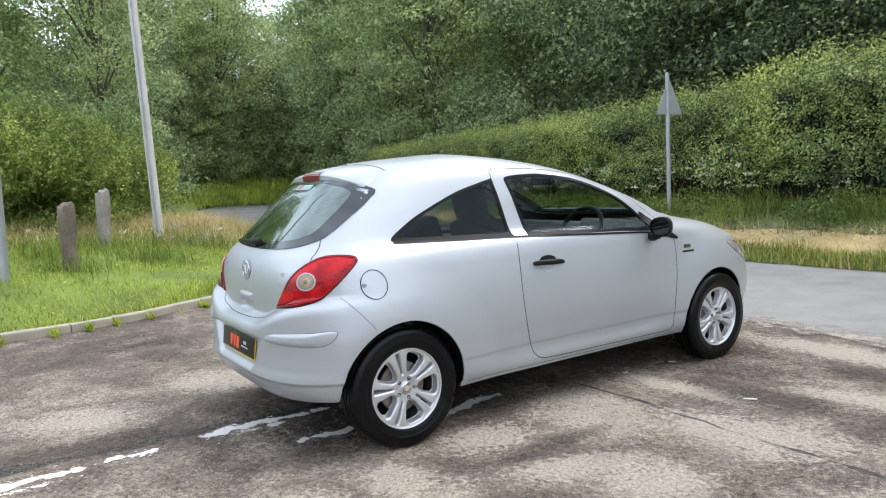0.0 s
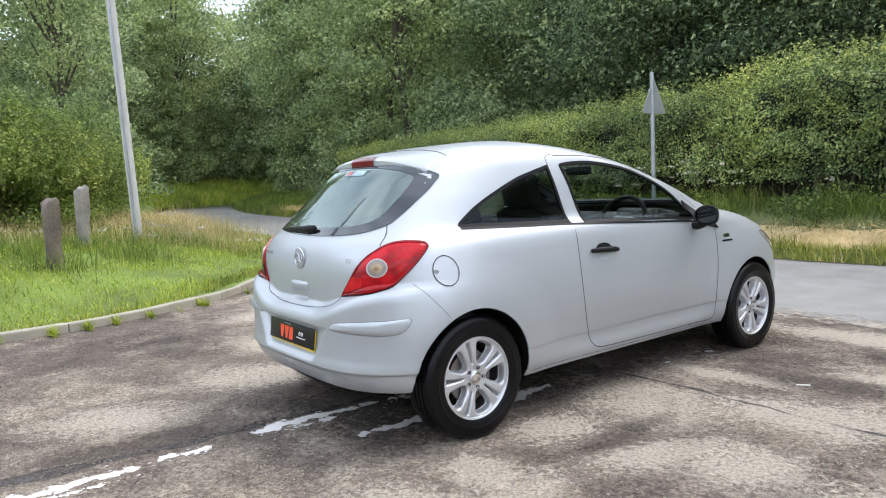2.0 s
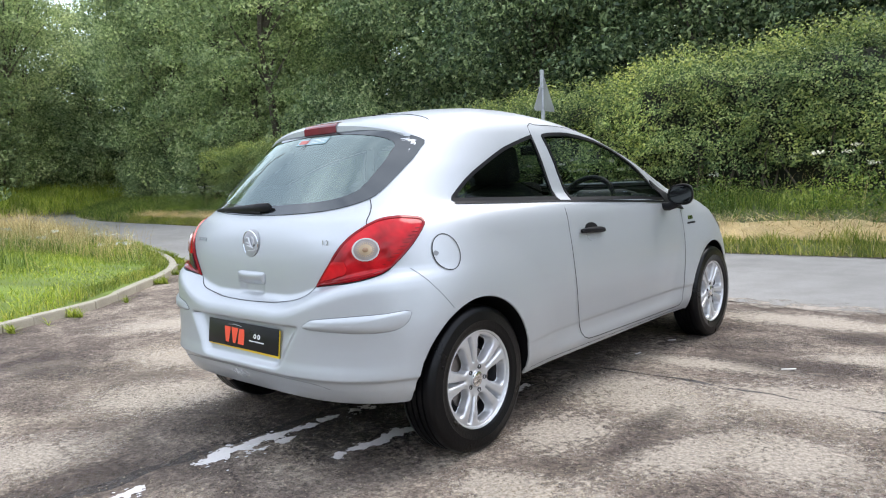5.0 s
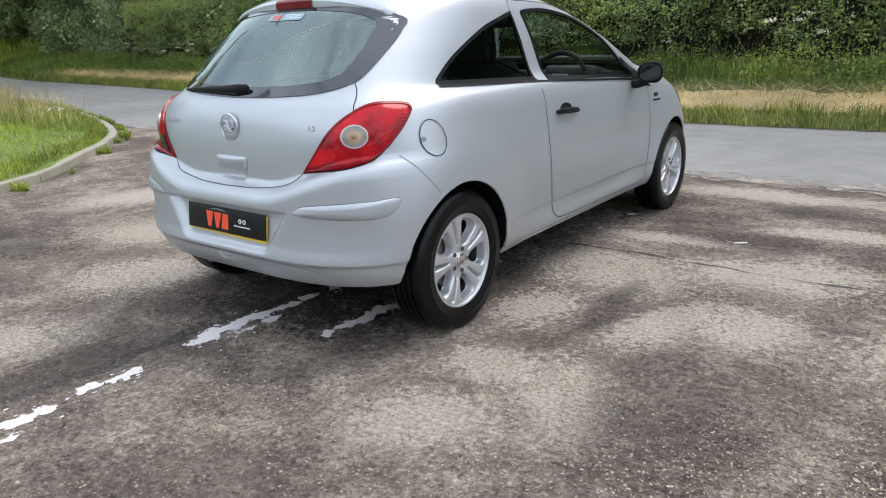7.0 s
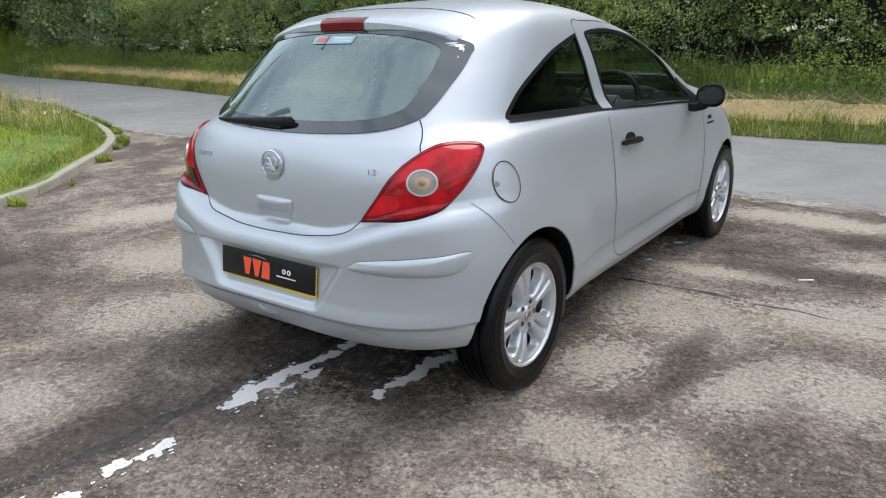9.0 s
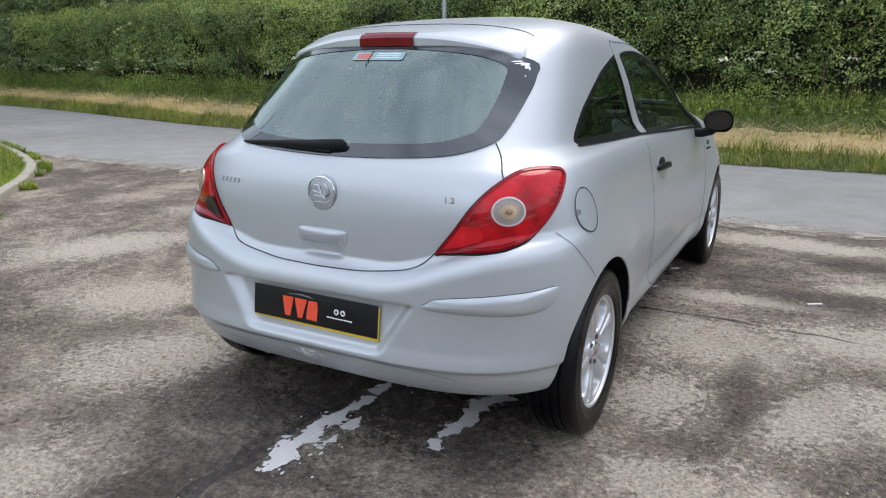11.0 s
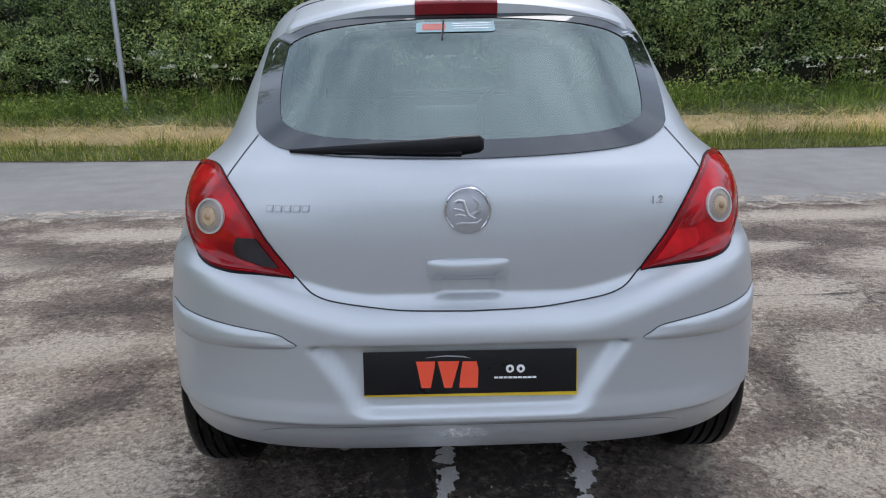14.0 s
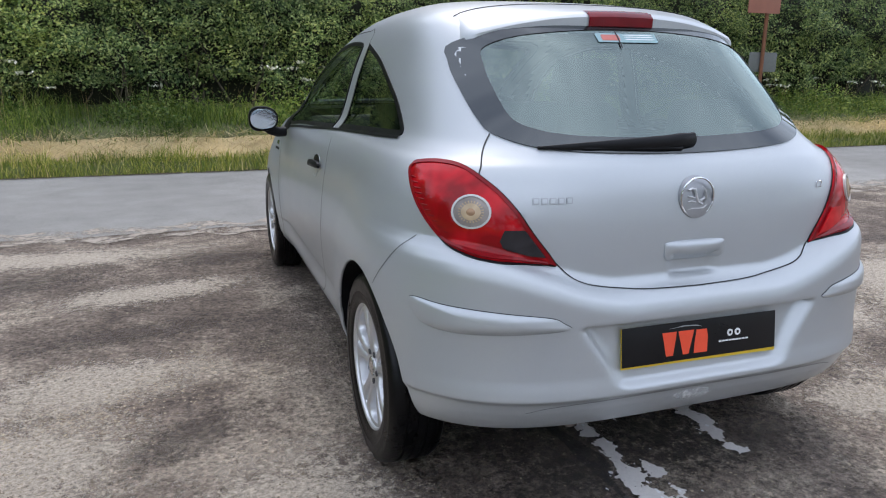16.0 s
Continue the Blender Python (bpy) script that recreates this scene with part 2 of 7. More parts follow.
ORANGE = plain("orange_red_print", (0.83, 0.085, 0.035), 0.4, vary=0.06, bump=0)
WHITE = plain("white_print", (0.78, 0.78, 0.78), 0.5, vary=0.06, bump=0)
TEAL = plain("pale_teal_sticker", (0.22, 0.36, 0.385), 0.4, vary=0.1, bump=0)
BADGE_FACE = plain("badge_face", (0.36, 0.37, 0.385), 0.40, metal=0.7, vary=0.1, bump=0)
SOIL = flaked("dark_soil_edge", (0.095, 0.072, 0.05), 5.0, 0.47, 0.10, 0.95)
GROUND_MAT, ROAD_MAT = worn_ground(), road_material()
LINE = flaked("worn_white_line", (0.69, 0.655, 0.625), 16.0, 0.37, 0.006, fine=90)
TAR = flaked("tar_seam", (0.065, 0.060, 0.057), 3.0, 0.45, 0.10, 0.85)


def ground_patch_material(name, colour, most, rough=0.9):
    """A soft-edged patch on a unit disc, broken up by grain: stains, and painted car shade."""
    m, n, l, p = nodes_of(name)
    c, g = n.new("ShaderNodeTexCoord"), n.new("ShaderNodeTexGradient")
    g.gradient_type = "SPHERICAL"
    l.new(c.outputs["Object"], g.inputs["Vector"])
    a, b, s = noise_node(n, l, 2.4, 8, 0.7, "Position", 0.9), noise_node(n, l, 24, 7, 0.85, "Position"), noise_node(n, l, 55, 7, 0.85, "Position")
    both = math_node(n, l, "ADD", math_node(n, l, "MULTIPLY", g.outputs["Fac"], 0.55), math_node(n, l, "MULTIPLY", a, 0.75))
    both = math_node(n, l, "ADD", both, math_node(n, l, "SUBTRACT", math_node(n, l, "MULTIPLY", b, 1.9), 0.75))
    l.new(ramp_node(n, l, both, [(0.62, (0, 0, 0)), (0.86, (most,) * 3)]), p.inputs["Alpha"])
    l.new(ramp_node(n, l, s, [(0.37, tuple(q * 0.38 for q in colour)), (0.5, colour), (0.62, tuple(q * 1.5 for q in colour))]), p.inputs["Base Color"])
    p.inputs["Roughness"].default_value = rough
    l.new(bump_node(n, l, s, 1.0, 0.014), p.inputs["Normal"])
    return m


DUST = ground_patch_material("pale_dust", (0.58, 0.50, 0.405), 0.74)
# both darken the ground: real drips and damp, and painted shade under the car
OIL_SHADE = ground_patch_material("oil_drips_and_car_shade", (0.066, 0.057, 0.050), 0.30, 0.75)
DAMP_SHADE = ground_patch_material("damp_and_car_shade", (0.130, 0.105, 0.089), 0.46, 0.9)
THATCH = plain("dry_thatch", (0.50, 0.38, 0.20), 0.95, vary=0.35, scale=2.5, fine=40, bump=0.6)
LIP_SOD = plain("lane_edge_sod", (0.10, 0.115, 0.03), 0.95, vary=0.5, scale=2.5, fine=40, bump=0.6)
EARTH = plain("soil_and_thatch", (0.085, 0.095, 0.032), 0.95, vary=0.45, scale=2.2, fine=30, bump=0.6)
TURF = plain("mown_turf", (0.135, 0.19, 0.032), 0.95, vary=0.6, scale=1.6, fine=40, bump=0.6)
KERB = plain("weathered_concrete", (0.36, 0.33, 0.26), 0.92, vary=0.3, scale=3, fine=70, bump=0.5)
WOOD = plain("grey_weathered_timber", (0.15, 0.12, 0.095), 0.9, vary=0.55, scale=7, fine=45, bump=1.0)
POLE_WOOD = plain("pale_weathered_pole", (0.50, 0.49, 0.46), 0.85, vary=0.22, scale=3, fine=50, bump=0.4)
GALV = plain("galvanised_steel", (0.38, 0.40, 0.42), 0.45, metal=0.55, vary=0.16, scale=9, fine=60, bump=0.1)
RUST = plain("rusted_steel", (0.20, 0.085, 0.045), 0.8, metal=0.2, vary=0.4, scale=9, fine=70, bump=0.4)
SIGN_DULL = plain("dull_grey_plate", (0.13, 0.14, 0.13), 0.7, vary=0.2, bump=0.05)
PALE_POST = plain("silvered_timber", (0.23, 0.21, 0.18), 0.9, vary=0.45, scale=7, fine=45, bump=1.0)
SIGN_BACK = plain("grey_sign_back", (0.40, 0.42, 0.43), 0.5, metal=0.4, vary=0.12, scale=6, bump=0.05)
BROWN_SIGN = plain("faded_red_brown_sign", (0.30, 0.12, 0.08), 0.6, vary=0.2, scale=5, bump=0.05)
BARK = plain("bark", (0.085, 0.070, 0.052), 0.95, vary=0.4, scale=4, fine=30, bump=0.8)
# leaf darkened to stand in for deep shade behind the hedge
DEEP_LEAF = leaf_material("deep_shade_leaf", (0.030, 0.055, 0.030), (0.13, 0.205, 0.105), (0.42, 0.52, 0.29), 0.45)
BUSH_LEAF = leaf_material("bush_leaf", (0.10, 0.16, 0.05), (0.23, 0.33, 0.09), (0.42, 0.50, 0.15), 0.5)
YOUNG_LEAF = leaf_material("young_shoot_leaf", (0.14, 0.21, 0.065), (0.33, 0.42, 0.12), (0.66, 0.70, 0.26), 0.45)
HEDGE_LEAF = leaf_material("hedge_leaf", (0.040, 0.080, 0.032), (0.22, 0.335, 0.125), (0.68, 0.76, 0.34), 0.46)
TREE_LEAF = leaf_material("tree_leaf", (0.09, 0.145, 0.075), (0.27, 0.375, 0.195), (0.58, 0.67, 0.40), 0.55)
PALE_LEAF = leaf_material("pale_tree_leaf", (0.15, 0.22, 0.11), (0.39, 0.50, 0.255), (0.68, 0.77, 0.46), 0.6)
# darker copy of the tree leaf, shade put into its colour
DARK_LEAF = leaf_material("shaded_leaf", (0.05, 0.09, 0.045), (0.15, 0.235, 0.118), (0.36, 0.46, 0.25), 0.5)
GRASS = leaf_material("grass_blade", (0.13, 0.21, 0.025), (0.32, 0.43, 0.055), (0.60, 0.63, 0.16), 0.45)
TALL = leaf_material("tall_grass_blade", (0.05, 0.10, 0.018), (0.15, 0.24, 0.042), (0.36, 0.42, 0.11), 0.45)
LIP = leaf_material("lane_edge_grass", (0.07, 0.12, 0.015), (0.21, 0.275, 0.036), (0.54, 0.51, 0.15))
STRAW = leaf_material("straw", (0.36, 0.27, 0.12), (0.66, 0.51, 0.27), (0.84, 0.71, 0.43), 0.15, 0.8)
FLOWER = leaf_material("white_umbel", (0.42, 0.42, 0.36), (0.62, 0.62, 0.56), (0.75, 0.75, 0.68), 0.2, 0.8)
CORE = plain("hedge_inner_shade", (0.014, 0.016, 0.008), 0.95, vary=0.4, scale=3, fine=20, bump=0.6)
GRIT = leaf_material("loose_grit", (0.15, 0.122, 0.102), (0.27, 0.228, 0.19), (0.42, 0.37, 0.31), 0.0, 0.9)
WASH = flaked("washed_grit", (0.34, 0.295, 0.245), 5.0, 0.50, 0.06, 0.95, fine=30)
SCUFF = flaked("scraped_paint", (0.64, 0.65, 0.66), 34.0, 0.52, 0.09, 0.7, fine=140)
PALE = plain("pale_litter", (0.66, 0.65, 0.62), 0.7, vary=0.1, bump=0)


# ---- building helpers ----
def mesh_of(name, verts, faces, smooth_on=True):
    me = bpy.data.meshes.new(name)
    me.from_pydata([tuple(map(float, v)) for v in verts], [], [tuple(map(int, f)) for f in faces])
    me.update()
    if smooth_on:
        me.polygons.foreach_set("use_smooth", [True] * len(me.polygons))
    return me


def quick_mesh(name, verts, quads):
    """A large mesh of quads from arrays (n x 3, m x 4)."""
    me = bpy.data.meshes.new(name)
    k = quads.shape[1]
    me.vertices.add(len(verts)), me.loops.add(quads.size), me.polygons.add(len(quads))
    me.vertices.foreach_set("co", np.ascontiguousarray(verts, np.float32).ravel())
    me.loops.foreach_set("vertex_index", np.ascontiguousarray(quads, np.int32).ravel())
    me.polygons.foreach_set("loop_start", np.arange(0, quads.size, k, dtype=np.int32))
    me.update(calc_edges=True)
    return me


def put(name, me, material, parent=None, label=""):
    ob = new(name, me)
    me.materials.append(material)
    if parent is not None:
        ob.parent = parent
    return tagged(ob, label)


def part(name, bm, material, parent, label="", smooth_on=True, angle=35):
    """One bmesh as one mesh object under a thing or a part."""
    if smooth_on:
        for f in bm.faces:
            f.smooth = True
        for e in bm.edges:
            if len(e.link_faces) == 2 and e.calc_face_angle(0) > radians(angle):
                e.smooth = False
    me = bpy.data.meshes.new(name)
    bm.to_mesh(me)
    bm.free()
    return put(name, me, material, parent, label)


def base(name, x=0, y=0, z=0, rz=0):
    ob = new(name)
    ob.matrix_basis = pose(x, y, z, 0, 0, rz)
    return ob


def box(bm, size, m=Matrix(), bevel=0.0, segments=2):
    made = bmesh.ops.create_cube(bm, size=1.0, matrix=m @ Matrix.Diagonal((*size, 1)))["verts"]
    if bevel:
        edges = list({e for v in made for e in v.link_edges})
        bmesh.ops.bevel(bm, geom=edges, offset=bevel, segments=segments, affect="EDGES", profile=0.6)
    return bm


def tube(bm, path, radii, sides=10, cap=True):
    """A tapered tube along a path of points."""
    path = [Vector(p) for p in path]
    rings = []
    for k, p in enumerate(path):
        d = (path[min(k + 1, len(path) - 1)] - path[max(k - 1, 0)]).normalized()
        a = d.cross(Vector((0, 0, 1)) if abs(d.z) < 0.9 else Vector((1, 0, 0))).normalized()
        b = d.cross(a)
        r = radii[k] if hasattr(radii, "__len__") else radii
        rings.append([bm.verts.new(p + (a * math.cos(2 * math.pi * i / sides) + b * math.sin(2 * math.pi * i / sides)) * r) for i in range(sides)])
    for r0, r1 in zip(rings, rings[1:]):
        for i in range(sides):
            bm.faces.new((r0[i], r0[(i + 1) % sides], r1[(i + 1) % sides], r1[i]))
    if cap:
        bm.faces.new(rings[0]), bm.faces.new(rings[-1])
    bmesh.ops.recalc_face_normals(bm, faces=bm.faces)
    return bm


def lathe(bm, profile, sides=64, axis="x", closed=False):
    """A turned shape: profile of (along the axis, radius)."""
    rings = []
    for a, r in profile:
        ring = []
        for i in range(sides):
            t = 2 * math.pi * i / sides
            c, s = r * math.cos(t), r * math.sin(t)
            ring.append(bm.verts.new((a, c, s) if axis == "x" else (c, s, a)))
        rings.append(ring)
    if closed:
        rings.append(rings[0])
    for r0, r1 in zip(rings, rings[1:]):
        for i in range(sides):
            bm.faces.new((r0[i], r0[(i + 1) % sides], r1[(i + 1) % sides], r1[i]))
    bmesh.ops.recalc_face_normals(bm, faces=bm.faces)
    return bm


def text_mesh(words, size, m, depth=0.002):
    """Lettering in the built-in font, as a mesh."""
    cu = bpy.data.curves.new("lettering", "FONT")
    cu.body, cu.size, cu.extrude, cu.align_x, cu.align_y = words, size, depth, "CENTER", "CENTER"
    ob = bpy.data.objects.new("lettering", cu)
    scene.collection.objects.link(ob)
    me = bpy.data.meshes.new_from_object(ob.evaluated_get(bpy.context.evaluated_depsgraph_get()))
    bpy.data.objects.remove(ob)
    me.transform(m)
    me.materials.clear()
    return me


# ---- the car's outer skin: plan outlines stacked by height (y ahead, x to its right side, rear axle at y = 0) ----
def smooth(a, b, v):
    k = np.clip((v - a) / (b - a), 0.0, 1.0)
    return k * k * (3 - 2 * k)


def curve(table, column):
    """A smooth monotone curve through one column of a table whose first column is the height."""
    xs, ys = np.array([r[0] for r in table]), np.array([r[column] for r in table])
    h, d = np.diff(xs), np.diff(ys) / np.diff(xs)
    m = np.r_[d[0], np.where(d[:-1] * d[1:] > 0, 2 * d[:-1] * d[1:] / (d[:-1] + d[1:] + 1e-12), 0.0), d[-1]]

    def at(v):
        v = np.clip(v, xs[0], xs[-1])
        k = np.clip(np.searchsorted(xs, v) - 1, 0, len(h) - 1)
        s = (v - xs[k]) / h[k]
        return ((1 + 2 * s) * (1 - s) ** 2 * ys[k] + s * (1 - s) ** 2 * h[k] * m[k]
                + s * s * (3 - 2 * s) * ys[k + 1] + s * s * (s - 1) * h[k] * m[k + 1])
    return at


# height, half width, rear end, front end
SECTIONS = [
    (0.20, 0.735, -0.44, 3.18), (0.25, 0.765, -0.50, 3.26), (0.30, 0.782, -0.555, 3.33), (0.345, 0.788, -0.582, 3.38), (0.379, 0.791, -0.595, 3.39),
    (0.392, 0.795, -0.609, 3.40), (0.41, 0.797, -0.607, 3.40), (0.45, 0.80, -0.600, 3.41), (0.55, 0.805, -0.594, 3.40), (0.60, 0.805, -0.592, 3.385),
    (0.63, 0.804, -0.583, 3.37), (0.65, 0.803, -0.560, 3.36), (0.668, 0.802, -0.528, 3.35), (0.69, 0.800, -0.513, 3.34),
    (0.75, 0.793, -0.512, 3.29), (0.82, 0.781, -0.5085, 3.22), (0.86, 0.773, -0.504, 3.13), (0.90, 0.765, -0.497, 3.02), (0.94, 0.753, -0.4845, 2.86),
    (0.975, 0.735, -0.466, 2.66), (1.00, 0.710, -0.443, 2.53), (1.037, 0.684, -0.408, 2.42), (1.10, 0.664, -0.347, 2.26),
    (1.20, 0.637, -0.25, 2.0), (1.30, 0.602, -0.15, 1.72), (1.36, 0.574, -0.075, 1.50), (1.40, 0.543, 0.0, 1.32),
    (1.43, 0.495, 0.11, 1.14), (1.452, 0.428, 0.25, 0.97), (1.468, 0.335, 0.42, 0.83), (1.478, 0.22, 0.55, 0.74),
    (1.483, 0.10, 0.63, 0.68), (1.4845, 0.02, 0.655, 0.662)]
# height, rear corner length, its power, front corner length, its power
CORNERS = [
    (0.20, 0.73, 4.0, 1.1, 2.6), (0.60, 0.77, 4.0, 1.1, 2.6), (0.85, 0.72, 4.0, 1.1, 2.6), (0.95, 0.76, 4.0, 0.95, 2.5), (1.037, 0.84, 3.9, 0.62, 2.5),
    (1.20, 0.85, 3.8, 0.5, 2.5), (1.36, 0.66, 3.4, 0.5, 2.5), (1.40, 0.58, 3.1, 0.48, 2.4), (1.43, 0.46, 2.8, 0.42, 2.4),
    (1.452, 0.33, 2.5, 0.32, 2.3), (1.468, 0.19, 2.3, 0.19, 2.2), (1.478, 0.09, 2.2, 0.09, 2.1), (1.483, 0.024, 2.0, 0.024, 2.0),
    (1.4845, 0.003, 2.0, 0.003, 2.0)]
half_width, rear_end, front_end = (curve(SECTIONS, k) for k in (1, 2, 3))
rear_long, rear_power, front_long, front_power = (curve(CORNERS, k) for k in (1, 2, 3, 4))


def flare(y, z):
    """How far the sides swell over the wheels."""
    out = 0.0
    for at, much in ((0.0, 0.030), (2.511, 0.026)):
        r = np.hypot(y - at, (z - 0.305) * 1.0)
        out = out + much * (1 - smooth(0.34, 0.62, r)) * (0.35 + 0.65 * smooth(0.18, 0.34, z))
    out = out + 0.009 * np.exp(-((y + 0.10) / 0.33) ** 2 - ((z - 0.85) / 0.13) ** 2)
    out = out - 0.012 * smooth(0.62, 0.30, z) * smooth(0.45, 0.8, y) * smooth(2.2, 1.8, y) * smooth(0.27, 0.36, z)
    return out


def rear_at(x, z):
    """The rear end's y over the car's middle line, with the bumper's ledge rising to the corners."""
    lift = 0.115 * smooth(0.22, 0.70, np.abs(x)) * smooth(0.50, 0.60, z) * (1 - smooth(0.80, 0.95, z))
    return rear_end(z - lift)


def dents(x, z):
    """What is pressed into the rear: the number plate's bay, and the hollow of the tailgate's handle."""
    wide = 0.331 + 0.66 * (z - 0.50)
    bay = smooth(0.0, 0.048, wide + 0.008 - np.abs(x)) * smooth(0.402, 0.426, z) * (1 - smooth(0.574, 0.588, z))
    grip = smooth(0.0, 0.02, 0.085 - np.abs(x)) * smooth(0.672, 0.684, z) * (1 - smooth(0.735, 0.75, z))
    return (0.023 + 0.011 * smooth(0.43, 0.58, z)) * bay + 0.016 * grip


def side_x(y, z):
    """Half width of the skin at a place along the car."""
    w, r, f = half_width(z), rear_at(np.full_like(z, 0.75, dtype=float), z), front_end(z)
    lr, nr, lf, nf = rear_long(z), rear_power(z), front_long(z), front_power(z)
    a, b = np.clip((r + lr - y) / lr, 0, 1), np.clip((y - f + lf) / lf, 0, 1)
    return w * (1 - a ** nr) ** (1 / nr) * (1 - b ** nf) ** (1 / nf) + flare(y, z) * (1 - a ** 6)


def rear_y(x, z):
    """The y of the rear skin."""
    w, lr, nr = half_width(z), rear_long(z), rear_power(z)
    k = np.clip(np.abs(x) / w, 0, 1)
    return rear_at(x, z) + lr * (1 - (1 - k ** nr) ** (1 / nr)) + dents(x, z)


def front_y(x, z):
    w, lf, nf = half_width(z), front_long(z), front_power(z)
    k = np.clip(np.abs(x) / w, 0, 1)
    return front_end(z) - lf * (1 - (1 - k ** nf) ** (1 / nf))


def skin(u, z):
    """A place of the right side's skin: u from 0 (rear, middle) over 1 (side begins), 2 (side ends) to 3 (front, middle)."""
    w, lr, nr, lf, nf = half_width(z), rear_long(z), rear_power(z), front_long(z), front_power(z)
    a = np.clip(u, 0, 1) * np.pi / 2
    x1, k = w * np.sin(a) ** (2 / nr), np.cos(a) ** (2 / nr)
    yr = rear_at(x1, z) + lr * (1 - k) + dents(x1, z)
    y0, y1 = rear_end(z) + lr, front_end(z) - lf
    b = np.clip(u - 2, 0, 1) * np.pi / 2
    x3, yf = w * np.cos(b) ** (2 / nf), y1 + lf * np.sin(b) ** (2 / nf)
    m = np.clip(u - 1, 0, 1)
    x = np.where(u <= 1, x1, np.where(u < 2, w, x3))
    y = np.where(u <= 1, yr, np.where(u < 2, y0 + (y1 - y0) * m, yf))
    side = np.where(u <= 1, 1 - np.clip(k, 0, 1) ** 6, np.where(u < 2, 1.0, 1 - np.sin(b) ** 6))
    return x + flare(y, z) * side, y, z + 0 * u


# ---- the ground, the lane, the lay-by ----
rng = np.random.default_rng(7)


def bend(xs, ys):
    table = list(zip(xs, ys))
    return curve(table, 1)


far_edge = bend([-60, -40, -28, -21, -16, -10, -6, -3, 0, 10, 40], [24, 14.5, 11.2, 10.2, 9.35, 8.05, 7.45, 7.15, 7.1, 7.12, 7.3])
near_edge = bend([-60, -40, -28, -17, -13, -10.5, -8.7, -7.4, -6, 0, 10, 40], [19, 10.0, 7.4, 5.55, 4.86, 4.28, 3.82, 3.72, 3.72, 3.72, 3.72, 3.9])


def sheet(name, xs, lows, highs, rows, height, material, label, category="ground"):
    """A strip of ground between two lines over x."""
    v, f = [], []
    for i, x in enumerate(xs):
        for j in range(rows + 1):
            s = j / rows
            y = lows[i] + (highs[i] - lows[i]) * s
            v.append((x, y, height(x, y, s)))
    k = rows + 1
    for i in range(len(xs) - 1):
        for j in range(rows):
            f.append((i * k + j, (i + 1) * k + j, (i + 1) * k + j + 1, i * k + j + 1))
    return tagged(put(name, mesh_of(name, v, f), material), label, category, kind="structure")


v = [(2500 * math.cos(a), 2500 * math.sin(a), -0.05) for a in np.linspace(0, 2 * math.pi, 64, endpoint=False)]
tagged(put("ground", mesh_of("ground", v, [range(64)]), EARTH), "rough grassland reaching away under the trees", "ground", kind="structure")
xs = np.r_[np.linspace(-60, -12, 33), np.linspace(-11, 12, 240), np.linspace(13, 60, 20)]
ragged = np.array([0.07 * noise.noise(Vector((a * 1.3, 0, 0))) + 0.03 * noise.noise(Vector((a * 5, 3, 0))) for a in xs])
sheet("road", xs, near_edge(xs) + ragged, far_edge(xs), 8, lambda x, y, s: 0.003 + 0.02 * s * (1 - s), ROAD_MAT, "smooth grey asphalt lane past the lay-by", "road")
tagged(put("pavement", mesh_of("pavement", [(-9, -30, 0), (45, -30, 0), (45, 3.80, 0), (-9, 3.80, 0)], [(0, 1, 2, 3)]), GROUND_MAT),
       "worn patchy asphalt lay-by with loose grit", "lay-by", kind="structure")


def ribbon(name, path, widths, z, material, label, category, wobble=0.0, step=0.04, torn=0.0):
    """A flat strip on the ground along a line, its edges a little uneven."""
    pts = [Vector((*p, 0)) for p in path]
    line = []
    for a, b in zip(pts, pts[1:]):
        k = max(1, int((b - a).length / step))
        line += [a.lerp(b, i / k) for i in range(k)]
    line.append(pts[-1])
    v, f = [], []
    for i, p in enumerate(line):
        d = (line[min(i + 1, len(line) - 1)] - line[max(i - 1, 0)]).normalized()
        side = Vector((-d.y, d.x, 0))
        w = np.interp(i / (len(line) - 1), np.linspace(0, 1, len(widths)), widths) / 2
        for s in (-1, 1):
            off = wobble * noise.noise(Vector((p.x * 5 + s * 9, p.y * 5, s * 3)))
            if torn:
                e = min(i, len(line) - 1 - i) * step
                bite = torn * (noise.noise(Vector((p.x * 14, p.y * 14, s * 7))) + 0.6 * noise.noise(Vector((p.x * 45, p.y * 45, s * 5))) + 0.35 * noise.noise(Vector((p.x * 120, p.y * 120, s))))
                off += s * max(bite, 0.004 - w) - s * max(0.0, w * (1 - e / 0.05))
            q = p + side * (s * w + off)
            v.append((q.x, q.y, z))
    for i in range(len(line) - 1):
        f.append((2 * i, 2 * i + 1, 2 * i + 3, 2 * i + 2))
    return tagged(put(name, mesh_of(name, v, f, False), material), label, category, kind="structure")


ribbon("grit_wash", [(a, float(near_edge(a)) + 0.02) for a in np.linspace(-8, 16, 80)], (0.30, 0.5, 0.35, 0.55, 0.3, 0.45), 0.0065, WASH, "grit washed over the seam of lane and lay-by", "grit", 0.18, 0.06)
WORN = "worn flaking white line painted on asphalt"


